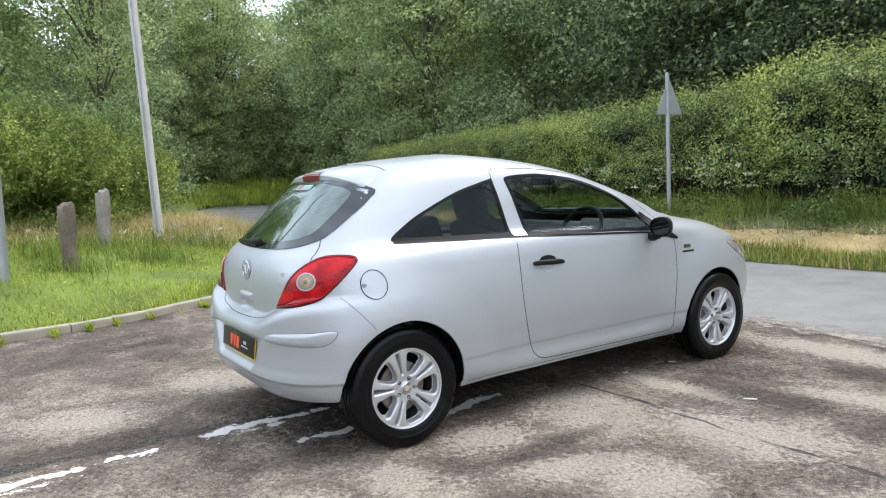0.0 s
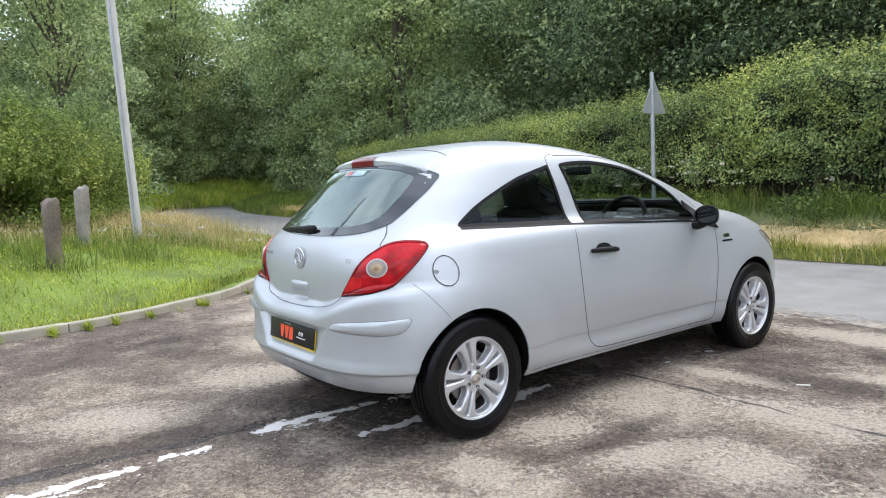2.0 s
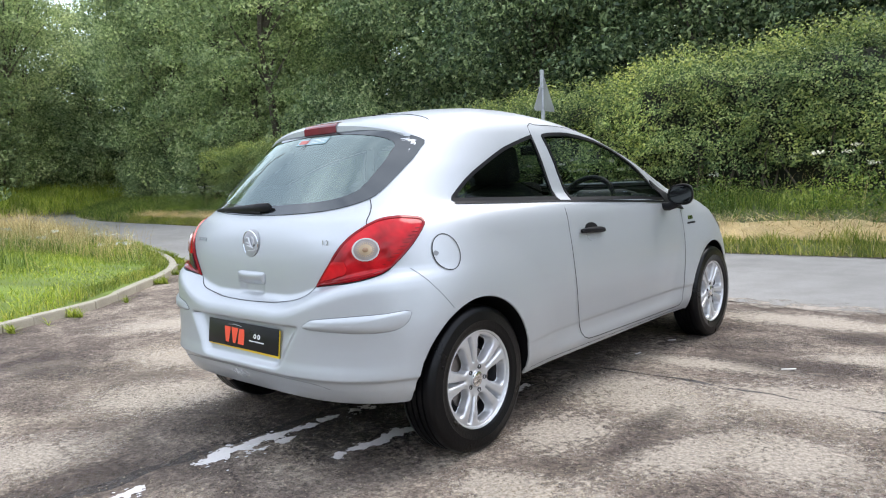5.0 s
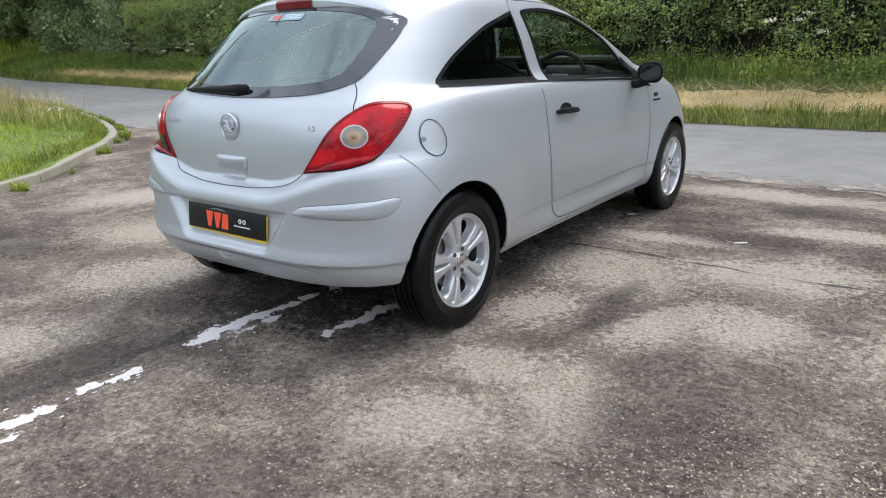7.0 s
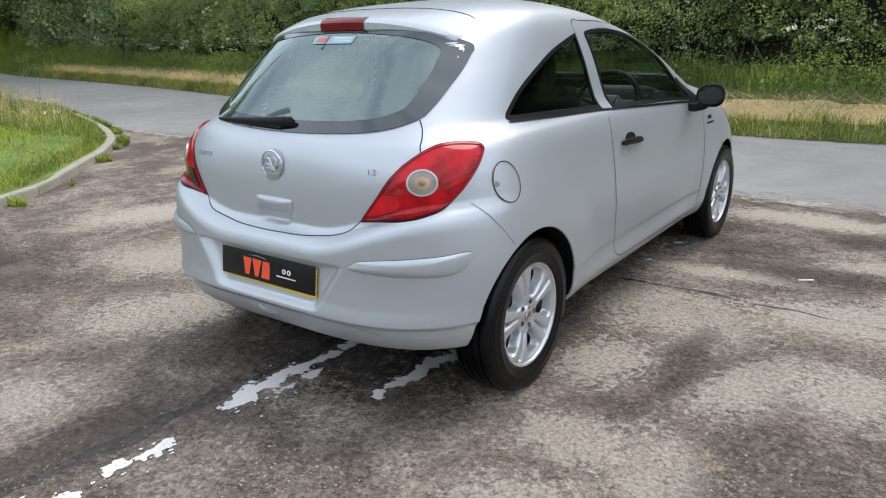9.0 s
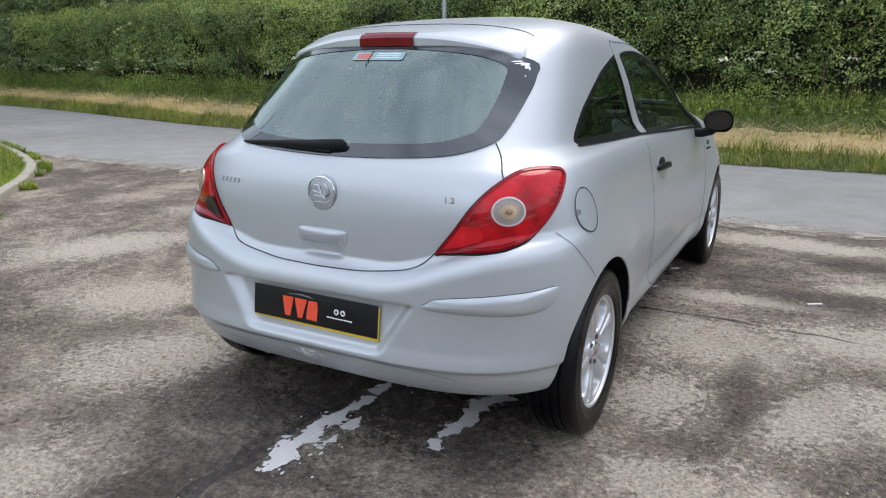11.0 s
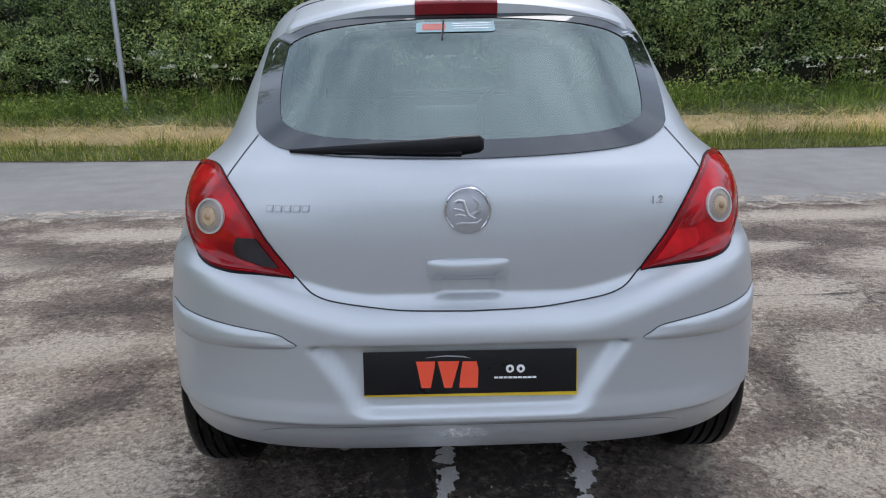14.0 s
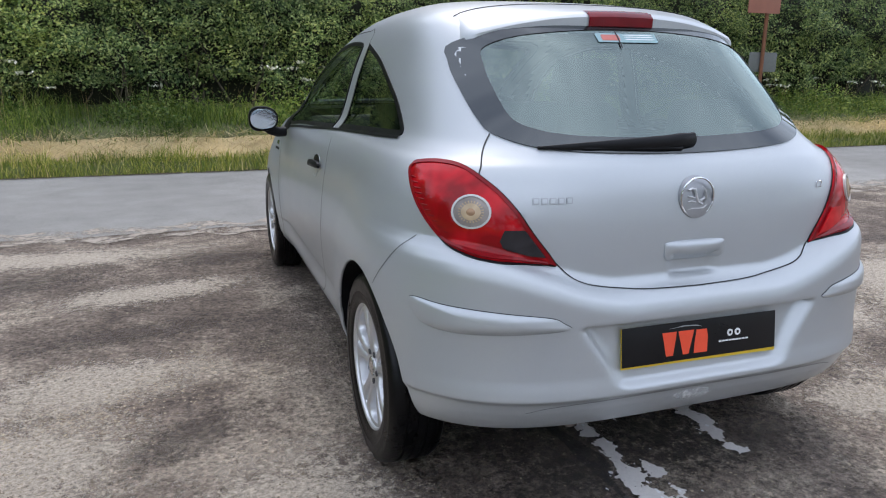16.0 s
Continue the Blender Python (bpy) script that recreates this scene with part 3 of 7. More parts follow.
def worn_line(path, widths, level, cell=0.004):
    """Old paint: what is left of a stripe, its outline eaten away in rounded flakes."""
    p = np.array(path, float)
    x0, y0 = p.min(0) - 0.10
    x1, y1 = p.max(0) + 0.10
    xs, ys = np.arange(x0, x1, cell), np.arange(y0, y1, cell)
    long = np.r_[0, np.cumsum(np.linalg.norm(np.diff(p, axis=0), axis=1))]
    gx, gy = np.meshgrid(xs, ys, indexing="ij")
    best, part_ = np.full(gx.shape, 9.0), np.zeros(gx.shape)
    for (a, b), l0, l1 in zip(zip(p, p[1:]), long, long[1:]):
        d = b - a
        t = np.clip(((gx - a[0]) * d[0] + (gy - a[1]) * d[1]) / (d @ d), 0, 1)
        far = np.hypot(gx - a[0] - t * d[0], gy - a[1] - t * d[1])
        part_ = np.where(far < best, (l0 + t * (l1 - l0)) / long[-1], part_)
        best = np.minimum(best, far)
    half = np.interp(part_, np.linspace(0, 1, len(widths)), widths) * 0.40
    f = np.full(gx.shape, -1.0)
    for i, j in np.argwhere(best < half + 0.05):
        q = Vector((gx[i, j], gy[i, j], 0))
        eaten = 0.040 * noise.noise(q * 11) + 0.034 * noise.noise(q * 31 + Vector((3, 0, 1))) + 0.020 * noise.noise(q * 85 + Vector((0, 5, 2)))
        f[i, j] = half[i, j] - best[i, j] + eaten
    v, faces, seen = [], [], {}

    def corner(i, j, k, m):
        key = (i, j, k, m)
        if key not in seen:
            s = 0.0 if (i, j) == (k, m) else f[i, j] / (f[i, j] - f[k, m])
            seen[key] = len(v)
            v.append((xs[i] + (xs[k] - xs[i]) * s, ys[j] + (ys[m] - ys[j]) * s, 0.002 + 0.0004 * level))
        return seen[key]
    for i, j in np.argwhere((f[:-1, :-1] > 0) | (f[1:, :-1] > 0) | (f[:-1, 1:] > 0) | (f[1:, 1:] > 0)):
        ring = [(i, j), (i + 1, j), (i + 1, j + 1), (i, j + 1)]
        if any(a >= f.shape[0] or b >= f.shape[1] for a, b in ring):
            continue
        face = []
        for a, b in zip(ring, ring[1:] + ring[:1]):
            if f[a] > 0:
                face.append(corner(*a, *a))
            if (f[a] > 0) != (f[b] > 0):
                face.append(corner(*min(a, b), *max(a, b)))
        if len(face) >= 3:
            faces.append(face)
    tagged(put("line_marking", mesh_of("line_marking", v, faces, False), LINE), WORN, "road marking", kind="structure")


level = 0
for path, widths in (([(0.0, -2.3), (-0.03, -1.9), (-0.02, -1.38)], (0.13, 0.10, 0.05)), ([(0.075, -1.75), (0.07, -1.50)], (0.02, 0.03)), ([(-0.05, -1.25), (-0.02, -1.06)], (0.055, 0.045)),
                     ([(-0.07, -0.78), (-0.085, -0.5), (-0.055, -0.22)], (0.075, 0.105, 0.05)), ([(0.005, -0.60), (0.01, -0.36)], (0.02, 0.025)), ([(-0.06, -0.13), (-0.03, 0.10)], (0.05, 0.06)),
                     ([(0.340, -0.38), (0.37, -0.15), (0.40, 0.06)], (0.05, 0.10, 0.11)), ([(0.44, 0.30), (0.50, 0.44), (0.42, 0.86)], (0.08, 0.09, 0.07))):
    worn_line(path, widths, level)
    level += 1
# flakes of paint left beside the lines
bm = bmesh.new()
for _ in range(120):
    y = rng.uniform(-2.3, 0.1)
    x, r = (rng.normal(-0.02, 0.06) if rng.random() < 0.75 else np.interp(y, (-0.4, 0.1), (0.34, 0.40)) + rng.normal(0, 0.04)), rng.uniform(0.002, 0.007)
    if y < -0.45 and x > 0.2 or -1.06 < y < -0.8:
        continue
    bm.faces.new([bm.verts.new((x + r * rng.uniform(0.5, 1.3) * math.cos(a), y + 1.6 * r * rng.uniform(0.5, 1.3) * math.sin(a), 0.0060)) for a in np.linspace(0, 2 * math.pi, 7, endpoint=False)])
tagged(part("paint_flakes", bm, WHITE, None, "", False), "flakes of white paint left on the asphalt", "paint flakes", kind="stuff")
ribbon("tar_seam", [(0.30, 1.36), (0.94, 1.39), (1.7, 1.35), (2.45, 1.35), (4.5, 1.30)], (0.015, 0.022, 0.02, 0.018, 0.015), 0.0016, TAR, "dark sealed crack across the lay-by", "crack", 0.04)
ribbon("tar_seam", [(-0.10, -3.4), (-0.26, -1.9), (-0.20, -1.2), (-0.16, -0.6), (-0.14, 0.6)], (0.07, 0.10, 0.08, 0.06, 0.05), 0.0012, TAR, "dark worn joint beside the white line", "crack", 0.06)


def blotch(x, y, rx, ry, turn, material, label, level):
    """A stain or a patch of painted car shade: a unit disc laid on the ground and stretched."""
    ob = put("stain", PATCH_DISC, material) if not PATCH_DISC.materials else new("stain", PATCH_DISC.copy())
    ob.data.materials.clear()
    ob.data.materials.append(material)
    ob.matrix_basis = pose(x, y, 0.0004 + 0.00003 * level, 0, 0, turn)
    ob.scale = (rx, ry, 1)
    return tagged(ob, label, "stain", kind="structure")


PATCH_DISC = mesh_of("stain", [(math.cos(a), math.sin(a), 0) for a in np.linspace(0, 2 * math.pi, 40, endpoint=False)], [range(40)], False)
DUSTY, DAMP_SHADE_LABEL = "pale dusty worn patch of the asphalt", "dark damp patches and painted car shade on the asphalt"
DUST_SPOTS = ((1.55, 0.50, 0.55, 0.22, 65), (1.45, -0.35, 0.45, 0.24, -65), (1.10, -0.25, 0.30, 0.20, 0), (1.15, -0.70, 0.40, 0.26, 30), (1.05, 1.05, 0.55, 0.50, 0), (1.75, 1.35, 0.80, 0.40, 15), (1.85, 0.60, 0.40, 0.35, 0),
              (1.2, 3.22, 1.5, 0.28, 0), (1.95, 2.30, 0.60, 0.20, 10), (1.05, 1.75, 0.60, 0.18, 5), (2.8, 0.9, 1.0, 0.6, 40), (3.0, 3.2, 1.4, 0.30, 0), (3.0, 2.0, 0.9, 0.4, 20), (0.95, 0.35, 0.30, 0.35, 0),
              (-1.15, -0.35, 0.60, 0.45, 50), (-1.95, 0.20, 0.60, 0.45, 20), (-1.75, 0.85, 0.60, 0.30, 10), (-2.2, 3.05, 1.2, 0.32, 0), (-1.55, 2.1, 0.7, 0.25, 10), (-0.85, -1.3, 0.55, 0.35, 60), (-3.1, 0.9, 0.9, 0.5, 60), (-3.0, 2.2, 0.9, 0.35, 15))
# the ovals at (-0.1, 0.0) and (0.1, 1.6) paint the car's shade
DAMP_SHADE_SPOTS = ((1.25, 0.60, 0.42, 0.10, -86), (1.78, -0.25, 0.34, 0.45, 0), (0.95, 2.30, 0.60, 0.26, 15), (1.75, 2.78, 0.55, 0.17, 5), (1.6, 1.95, 0.55, 0.18, 15), (0.75, -1.35, 0.50, 0.28, 30), (-2.35, 2.45, 0.70, 0.25, 10), (-1.55, 1.42, 0.60, 0.17, 12),
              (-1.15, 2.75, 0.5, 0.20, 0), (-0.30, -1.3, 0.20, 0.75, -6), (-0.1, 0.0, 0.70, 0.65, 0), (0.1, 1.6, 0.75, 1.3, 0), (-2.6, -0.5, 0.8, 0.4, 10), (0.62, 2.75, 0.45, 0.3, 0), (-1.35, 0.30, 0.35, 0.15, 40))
for k, (x, y, rx, ry, turn) in enumerate(DUST_SPOTS):
    blotch(x, y, rx, ry, turn, DUST, DUSTY, k)
for k, (x, y, rx, ry, turn) in enumerate(DAMP_SHADE_SPOTS):
    blotch(x, y, rx, ry, turn, DAMP_SHADE, DAMP_SHADE_LABEL, 30 + k)

# the large ovals paint the car's shade, the two small ones are oil drips
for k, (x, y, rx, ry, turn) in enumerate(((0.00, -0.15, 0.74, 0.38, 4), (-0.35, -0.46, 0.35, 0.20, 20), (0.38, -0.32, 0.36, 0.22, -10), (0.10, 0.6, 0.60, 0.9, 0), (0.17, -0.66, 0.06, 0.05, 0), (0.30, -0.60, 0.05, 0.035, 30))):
    blotch(x, y, rx, ry, turn, OIL_SHADE, "under-car shade with oil drips, painted dark on the asphalt", 60 + k)

# loose stones, and scraps of pale litter
def pebbles(name, n, x0, x1, y0, y1, small, big, label):
    """Loose stones: squashed eight-sided chips, each an island of its own."""
    c = np.c_[rng.uniform(x0, x1, n), rng.uniform(y0, y1, n), np.zeros(n)]
    thick = np.array([noise.noise(Vector((a * 1.3, b * 1.3, 31))) + 0.5 * noise.noise(Vector((a * 4, b * 4, 33))) for a, b, _ in c])
    c = c[thick > rng.uniform(-0.45, 0.35, n)]
    n = len(c)
    r = (small + (big - small) * rng.random(n) ** 3)[:, None]
    t = rng.uniform(0, math.pi, n)
    a = np.c_[np.cos(t), np.sin(t), rng.normal(0, 0.2, n)] * r
    b = np.c_[-np.sin(t), np.cos(t), rng.normal(0, 0.2, n)] * r * rng.uniform(0.5, 1, (n, 1))
    u = np.c_[rng.normal(0, 0.2, n), rng.normal(0, 0.2, n), np.ones(n)] * r * rng.uniform(0.4, 0.7, (n, 1))
    c[:, 2] = r[:, 0] * 0.1
    # few lie under and close behind the car's tail
    stay = (c[:, 0] ** 2 + ((c[:, 1] + 0.2) / 0.75) ** 2 > 1) | (np.random.default_rng(5).random(n) < 0.15)
    v = np.stack([c + a, c + b, c - a, c - b, c + u], 1)[stay].reshape(-1, 3)
    n = int(stay.sum())
    tri = np.array([(0, 1, 4), (1, 2, 4), (2, 3, 4), (3, 0, 4)])
    return tagged(put(name, quick_mesh(name, v, (np.arange(n)[:, None, None] * 5 + tri).reshape(-1, 3)), GRIT), label, "grit", kind="stuff")


pebbles("loose_stones", 105000, -2.5, 2.5, -2.0, 1.2, 0.0026, 0.0075, "loose grit and small stones on the asphalt")
pebbles("scattered_stones", 5000, -4.2, 5.0, -3.4, 3.6, 0.003, 0.010, "stray stones lying on the asphalt")
for x, y, long, turn in ((1.47, 1.86, 0.075, 20), (0.63, 1.77, 0.035, 60), (0.66, 2.2, 0.05, 10)):
    bm = bmesh.new()
    box(bm, (long, 0.016, 0.004), Matrix(), 0.001)
    for q in bm.verts:
        q.co.z += 0.003 + 0.004 * math.sin(q.co.x * 60)
    ob = part("litter_scrap", bm, PALE, None)
    ob.matrix_basis = pose(x, y, 0.001, 0, 0, turn)
    tagged(ob, "pale scrap of litter lying on the asphalt", "litter", "scraps of litter")

# ---- the grass island with its kerb ----
KERB_LINE = [(-3.7, -9.0), (-3.85, -4.0), (-3.97, -1.6), (-4.10, -0.6), (-4.36, 0.02), (-4.70, 0.70), (-5.46, 1.47), (-6.36, 2.30), (-7.10, 2.84), (-8.0, 3.28),
             (-9.0, 3.68), (-10.7, 4.24), (-12.9, 4.78), (-17.0, 5.45), (-28.0, 7.3), (-40.0, 9.9)]


def dense(line, step):
    """Points at even steps along a smooth line through the given ones."""
    p = [Vector((*q, 0)) for q in line]
    out = []
    for i in range(len(p) - 1):
        a, b, c, d = p[max(i - 1, 0)], p[i], p[i + 1], p[min(i + 2, len(p) - 1)]
        k = max(2, int((c - b).length / step))
        for j in range(k):
            t = j / k
            out.append(0.5 * (2 * b + (c - a) * t + (2 * a - 5 * b + 4 * c - d) * t * t + (3 * b - a - 3 * c + d) * t ** 3))
    return out + [p[-1]]


kerb_points = dense(KERB_LINE, 0.3)
count = len(kerb_points)
v, f, rows = [], [], 40
spread = [(-9.0, -45.0), (-70, -45), (-70, 16.5)]
for i, p in enumerate(kerb_points):
    s = i / (count - 1)
    q = Vector((np.interp(s, (0, 0.4, 1), [a for a, _ in spread]), np.interp(s, (0, 0.4, 1), [b for _, b in spread]), 0))
    for j in range(rows + 1):
        t = (j / rows) ** 2.6
        w = p.lerp(q, t)
        bumps = 0.10 * noise.noise(Vector((w.x * 0.5, w.y * 0.5, 1))) * min(1, j / 8) + 0.02 * noise.noise(Vector((w.x * 3, w.y * 3, 4)))
        v.append((w.x, w.y, 0.070 + bumps + 0.38 * smooth(0.2, 3.0, (w - p).length) + 0.2 * smooth(3, 9, (w - p).length)))
for i in range(count - 1):
    for j in range(rows):
        a = i * (rows + 1) + j
        f.append((a, a + 1, a + rows + 2, a + rows + 1))
turf = put("turf", mesh_of("turf", v, f), TURF)
tagged(turf, "rough green grass island behind a concrete kerb", "lawn", kind="structure")
turf_at = np.array(v)


def island_height(x, y):
    d = np.hypot(turf_at[:, 0] - x, turf_at[:, 1] - y)
    return float(turf_at[int(d.argmin()), 2])


kerb = base("kerb")
tagged(kerb, "weathered concrete kerb stones edging the grass", "kerb", kind="structure")
stones = dense(KERB_LINE, 0.9)
bm = bmesh.new()
box(bm, (0.895, 0.11, 0.22), Matrix(), 0.018, 2)
stone_mesh = bpy.data.meshes.new("kerb_stone")
bm.to_mesh(stone_mesh), bm.free()
stone_mesh.materials.append(KERB)
for a, b in zip(stones, stones[1:]):
    d = b - a
    ob = new("kerb_stone", stone_mesh)
    ob.parent = kerb
    ob.matrix_basis = pose((a.x + b.x) / 2, (a.y + b.y) / 2, -0.030 + random.uniform(-0.008, 0.008), random.uniform(-1.2, 1.2), random.uniform(-0.6, 0.6), math.degrees(math.atan2(d.y, d.x)))
    ob.scale = (d.length / 0.9, 1, 1)


# ---- the verge on the far side of the lane ----
def verge_height(x, y, s=None):
    d = y - far_edge(x)
    return 0.12 * smooth(0.0, 0.18, d) + 0.36 * smooth(0.10, 1.5, d) + 0.27 * smooth(1.4, 3.6, d) + 0.03 * noise.noise(Vector((x * 1.4, y * 1.4, 0))) - 0.01


xs2 = np.r_[np.linspace(-60, -26, 24), np.linspace(-25, 24, 400), np.linspace(26, 60, 16)]
sod = far_edge(xs2) + 0.40 + np.array([0.09 * noise.noise(Vector((a * 0.9, 5, 0))) + 0.06 * noise.noise(Vector((a * 4, 7, 0))) for a in xs2])
straw_end = far_edge(xs2) + 0.98 + np.array([0.16 * noise.noise(Vector((a * 0.6, 9, 0))) + 0.10 * noise.noise(Vector((a * 3, 2, 0))) for a in xs2])
sheet("verge_lip", xs2, far_edge(xs2) - 0.02, sod, 8, verge_height, LIP_SOD, "green sod along the lane's edge")
sheet("verge", xs2, sod, straw_end, 8, verge_height, THATCH, "strip of dry thatch beside the lane")
sheet("bank", xs2, straw_end, far_edge(xs2) + 14, 50, verge_height, EARTH, "grassy bank under hedge and trees")

edge_x = np.linspace(-30, 16, 60)
ribbon("soil_edge", [(a, float(far_edge(a)) - 0.03) for a in edge_x], (0.10, 0.08, 0.11, 0.09), 0.012, SOIL, "dark soil washed along the lane's edge", "soil", 0.05, 0.1)


def blades(name, at, heights, widths, lean, material, label, category, flat=None, bendy=0.5):
    """Grass: bent tapering blades, each an island of its own."""
    n = len(at)
    turn = rng.uniform(0, 2 * np.pi, n)
    side = np.c_[np.cos(turn), np.sin(turn), np.zeros(n)]
    fall = rng.uniform(0, 2 * np.pi, n)
    tilt = np.abs(rng.normal(0, lean, n)) if flat is None else rng.uniform(flat[0], flat[1], n)
    up = np.c_[np.cos(fall) * np.sin(tilt), np.sin(fall) * np.sin(tilt), np.cos(tilt)]
    out = np.c_[np.cos(fall), np.sin(fall), -0.5 * np.ones(n)]
    h, w = heights[:, None], widths[:, None]
    b0, b1 = at - side * w, at + side * w
    mid = at + up * h * 0.55
    m0, m1 = mid - side * w * 0.75, mid + side * w * 0.75
    tip = at + up * h + out * h * bendy * rng.uniform(0.1, 0.7, n)[:, None]
    t0, t1 = tip - side * w * 0.12, tip + side * w * 0.12
    v = np.stack([b0, b1, m1, m0, t1, t0], 1).reshape(-1, 3)
    k = np.arange(n)[:, None] * 6
    q = np.concatenate([k + np.array([[0, 1, 2, 3]]), k + np.array([[3, 2, 4, 5]])], 1).reshape(-1, 4)
    return tagged(put(name, quick_mesh(name, v, q), material), label, category, kind="stuff")


def verge_points(n, x0, x1, d0, d1, power=1.0):
    x = x0 + (x1 - x0) * rng.random(n)
    y = far_edge(x) + d0 + (d1 - d0) * rng.random(n) ** power
    z = np.array([verge_height(a, b) for a, b in zip(x, y)])
    return np.c_[x, y, z]


p = verge_points(34000, -26, 14, -0.03, 0.40, 1.1)
lip = np.array([0.75 + 0.7 * noise.noise(Vector((a * 2.2, b * 2.2, 21))) + 0.35 * noise.noise(Vector((a * 7, b * 7, 22))) for a, b, _ in p]).clip(0.25, 1.5)
blades("verge_grass", p, rng.uniform(0.11, 0.27, len(p)) * lip, rng.uniform(0.002, 0.005, len(p)), 0.5, LIP, "short green and yellow grass along the lane's edge", "grass")
p = verge_points(2200, -26, 14, -0.06, 0.35)
blades("hanging_straw", p, rng.uniform(0.12, 0.30, len(p)), rng.uniform(0.002, 0.004, len(p)), 0.8, STRAW, "pale dead grass hanging over the lane's edge", "grass")
p = verge_points(20000, -28, 14, 0.38, 1.0)
p[:, 2] += rng.uniform(0, 0.05, len(p))
blades("cut_straw", p, rng.uniform(0.15, 0.42, len(p)), rng.uniform(0.0025, 0.005, len(p)), 0.5, STRAW, "mown yellow straw lying in a strip", "straw", flat=(1.05, 1.62), bendy=0.12)
p = verge_points(52000, -30, 16, 0.80, 2.7)
edge = smooth(0.76, 1.5, p[:, 1] - far_edge(p[:, 0]))
tuft = np.array([0.58 + 1.0 * noise.noise(Vector((a * 1.1, b * 1.1, 6))) for a, b, _ in p])
blades("tall_grass", p, rng.uniform(0.22, 0.62, len(p)) * (0.35 + 0.65 * edge) * tuft.clip(0.2, 1.25), rng.uniform(0.0025, 0.006, len(p)), 0.8, TALL, "tall unmown grass in front of the hedge", "grass", bendy=1.0)
p = verge_points(9000, -46, -26, 0.0, 3.4)
blades("far_verge_grass", p, rng.uniform(0.15, 0.5, len(p)), rng.uniform(0.008, 0.016, len(p)), 0.5, TALL, "rough grass of the bank along the bend", "grass")
p = np.c_[rng.uniform(-50, -42.5, 14000), rng.uniform(5, 25, 14000), np.zeros(14000)]
p[:, 2] = 0.1 + 0.22 * (-42.5 - p[:, 0])
blades("clearing_grass", p, rng.uniform(0.3, 0.8, len(p)), rng.uniform(0.012, 0.024, len(p)), 0.45, GRASS, "sunlit grass of the clearing beyond the bend", "grass")
p = verge_points(900, -30, 16, 1.3, 3.0)
blades("seeding_grass", p, rng.uniform(0.5, 0.85, len(p)), rng.uniform(0.001, 0.002, len(p)), 0.25, STRAW, "dry seeding grass stems", "grass")


def umbels(name, at, label):
    """White flower heads: small tilted discs in loose sprays."""
    c = np.repeat(at, 16, 0)
    n = len(c)
    c = c + np.c_[rng.normal(0, 0.050, n), rng.normal(0, 0.050, n), rng.normal(0, 0.010, n)]
    r = rng.uniform(0.010, 0.022, n)[:, None]
    a = np.c_[np.ones(n), np.zeros(n), rng.normal(0, 0.7, n)]
    b = np.c_[np.zeros(n), np.ones(n), rng.normal(0, 0.7, n)]
    v = np.stack([c - a * r, c - b * r, c + a * r, c + b * r], 1).reshape(-1, 3)
    q = np.arange(4 * n).reshape(-1, 4)
    return tagged(put(name, quick_mesh(name, v, q), FLOWER), label, "flowers", kind="stuff")


p = verge_points(46000, -26, 15, 1.0, 2.5)
bushy = np.array([noise.noise(Vector((a * 0.9, b * 0.9, 12))) for a, b, _ in p])
p = p[bushy > -0.12]
p[:, 2] += rng.uniform(0.05, 0.6, len(p)) * (0.5 + bushy[bushy > -0.12]).clip(0.2, 1)
WEEDS = p
p = verge_points(120, -24, 14, 1.4, 2.6)
p[:, 2] += rng.uniform(0.45, 0.85, len(p))
umbels("white_wildflowers", p, "white cow parsley heads among tall grass")


def near_kerb(n, reach, i0=0.0, i1=1.0):
    """Places on the island within reach of the kerb."""
    k = rng.integers(int(i0 * (count - 1)), int(i1 * (count - 1)), n)
    out = np.empty((n, 3))
    for a, i in enumerate(k):
        t = reach * rng.random()
        r0 = i * (rows + 1)
        s = rng.random()
        line = turf_at[r0:r0 + rows + 1] * (1 - s) + turf_at[r0 + rows + 1:r0 + 2 * rows + 2] * s
        d = np.hypot(line[:, 0] - line[0, 0], line[:, 1] - line[0, 1])
        out[a] = [np.interp(t + 0.07, d, line[:, c]) for c in range(3)]
    return out


p = near_kerb(95000, 5.6, 0.08, 0.56)
p = p[p[:, 0] > -22]
patch = np.array([noise.noise(Vector((a * 0.9, b * 0.9, 2))) for a, b, _ in p])
blades("lawn_grass", p, rng.uniform(0.04, 0.10, len(p)) * (1.05 + 1.7 * patch).clip(0.35, 2.4), rng.uniform(0.002, 0.0055, len(p)), 1.0, GRASS, "short lush grass of the island", "grass")
p = near_kerb(9000, 0.25, 0.10, 0.60)
blades("kerb_grass", p, rng.uniform(0.05, 0.15, len(p)), rng.uniform(0.002, 0.004, len(p)), 0.7, LIP, "longer grass leaning over the kerb", "grass")
p = near_kerb(16000, 5.0, 0.10, 0.62)
clump = np.array([noise.noise(Vector((a * 1.3, b * 1.3, 15))) for a, b, _ in p])
p = p[(clump > 0.02) & (p[:, 0] > -20)]
p[:, 2] += rng.uniform(0.02, 0.13, len(p))
LAWN_WEEDS = p
# weeds in the gutter, in front of the kerb
k = rng.integers(int(0.14 * count), int(0.55 * count), 11000)
inward = np.array([[(kerb_points[min(i + 1, count - 1)] - kerb_points[i - 1]).y, -(kerb_points[min(i + 1, count - 1)] - kerb_points[i - 1]).x, 0] for i in k])
inward /= np.linalg.norm(inward, axis=1)[:, None]
p = np.array([(kerb_points[i].x, kerb_points[i].y, 0.0) for i in k]) + inward * rng.uniform(0.07, 0.22, len(k))[:, None]
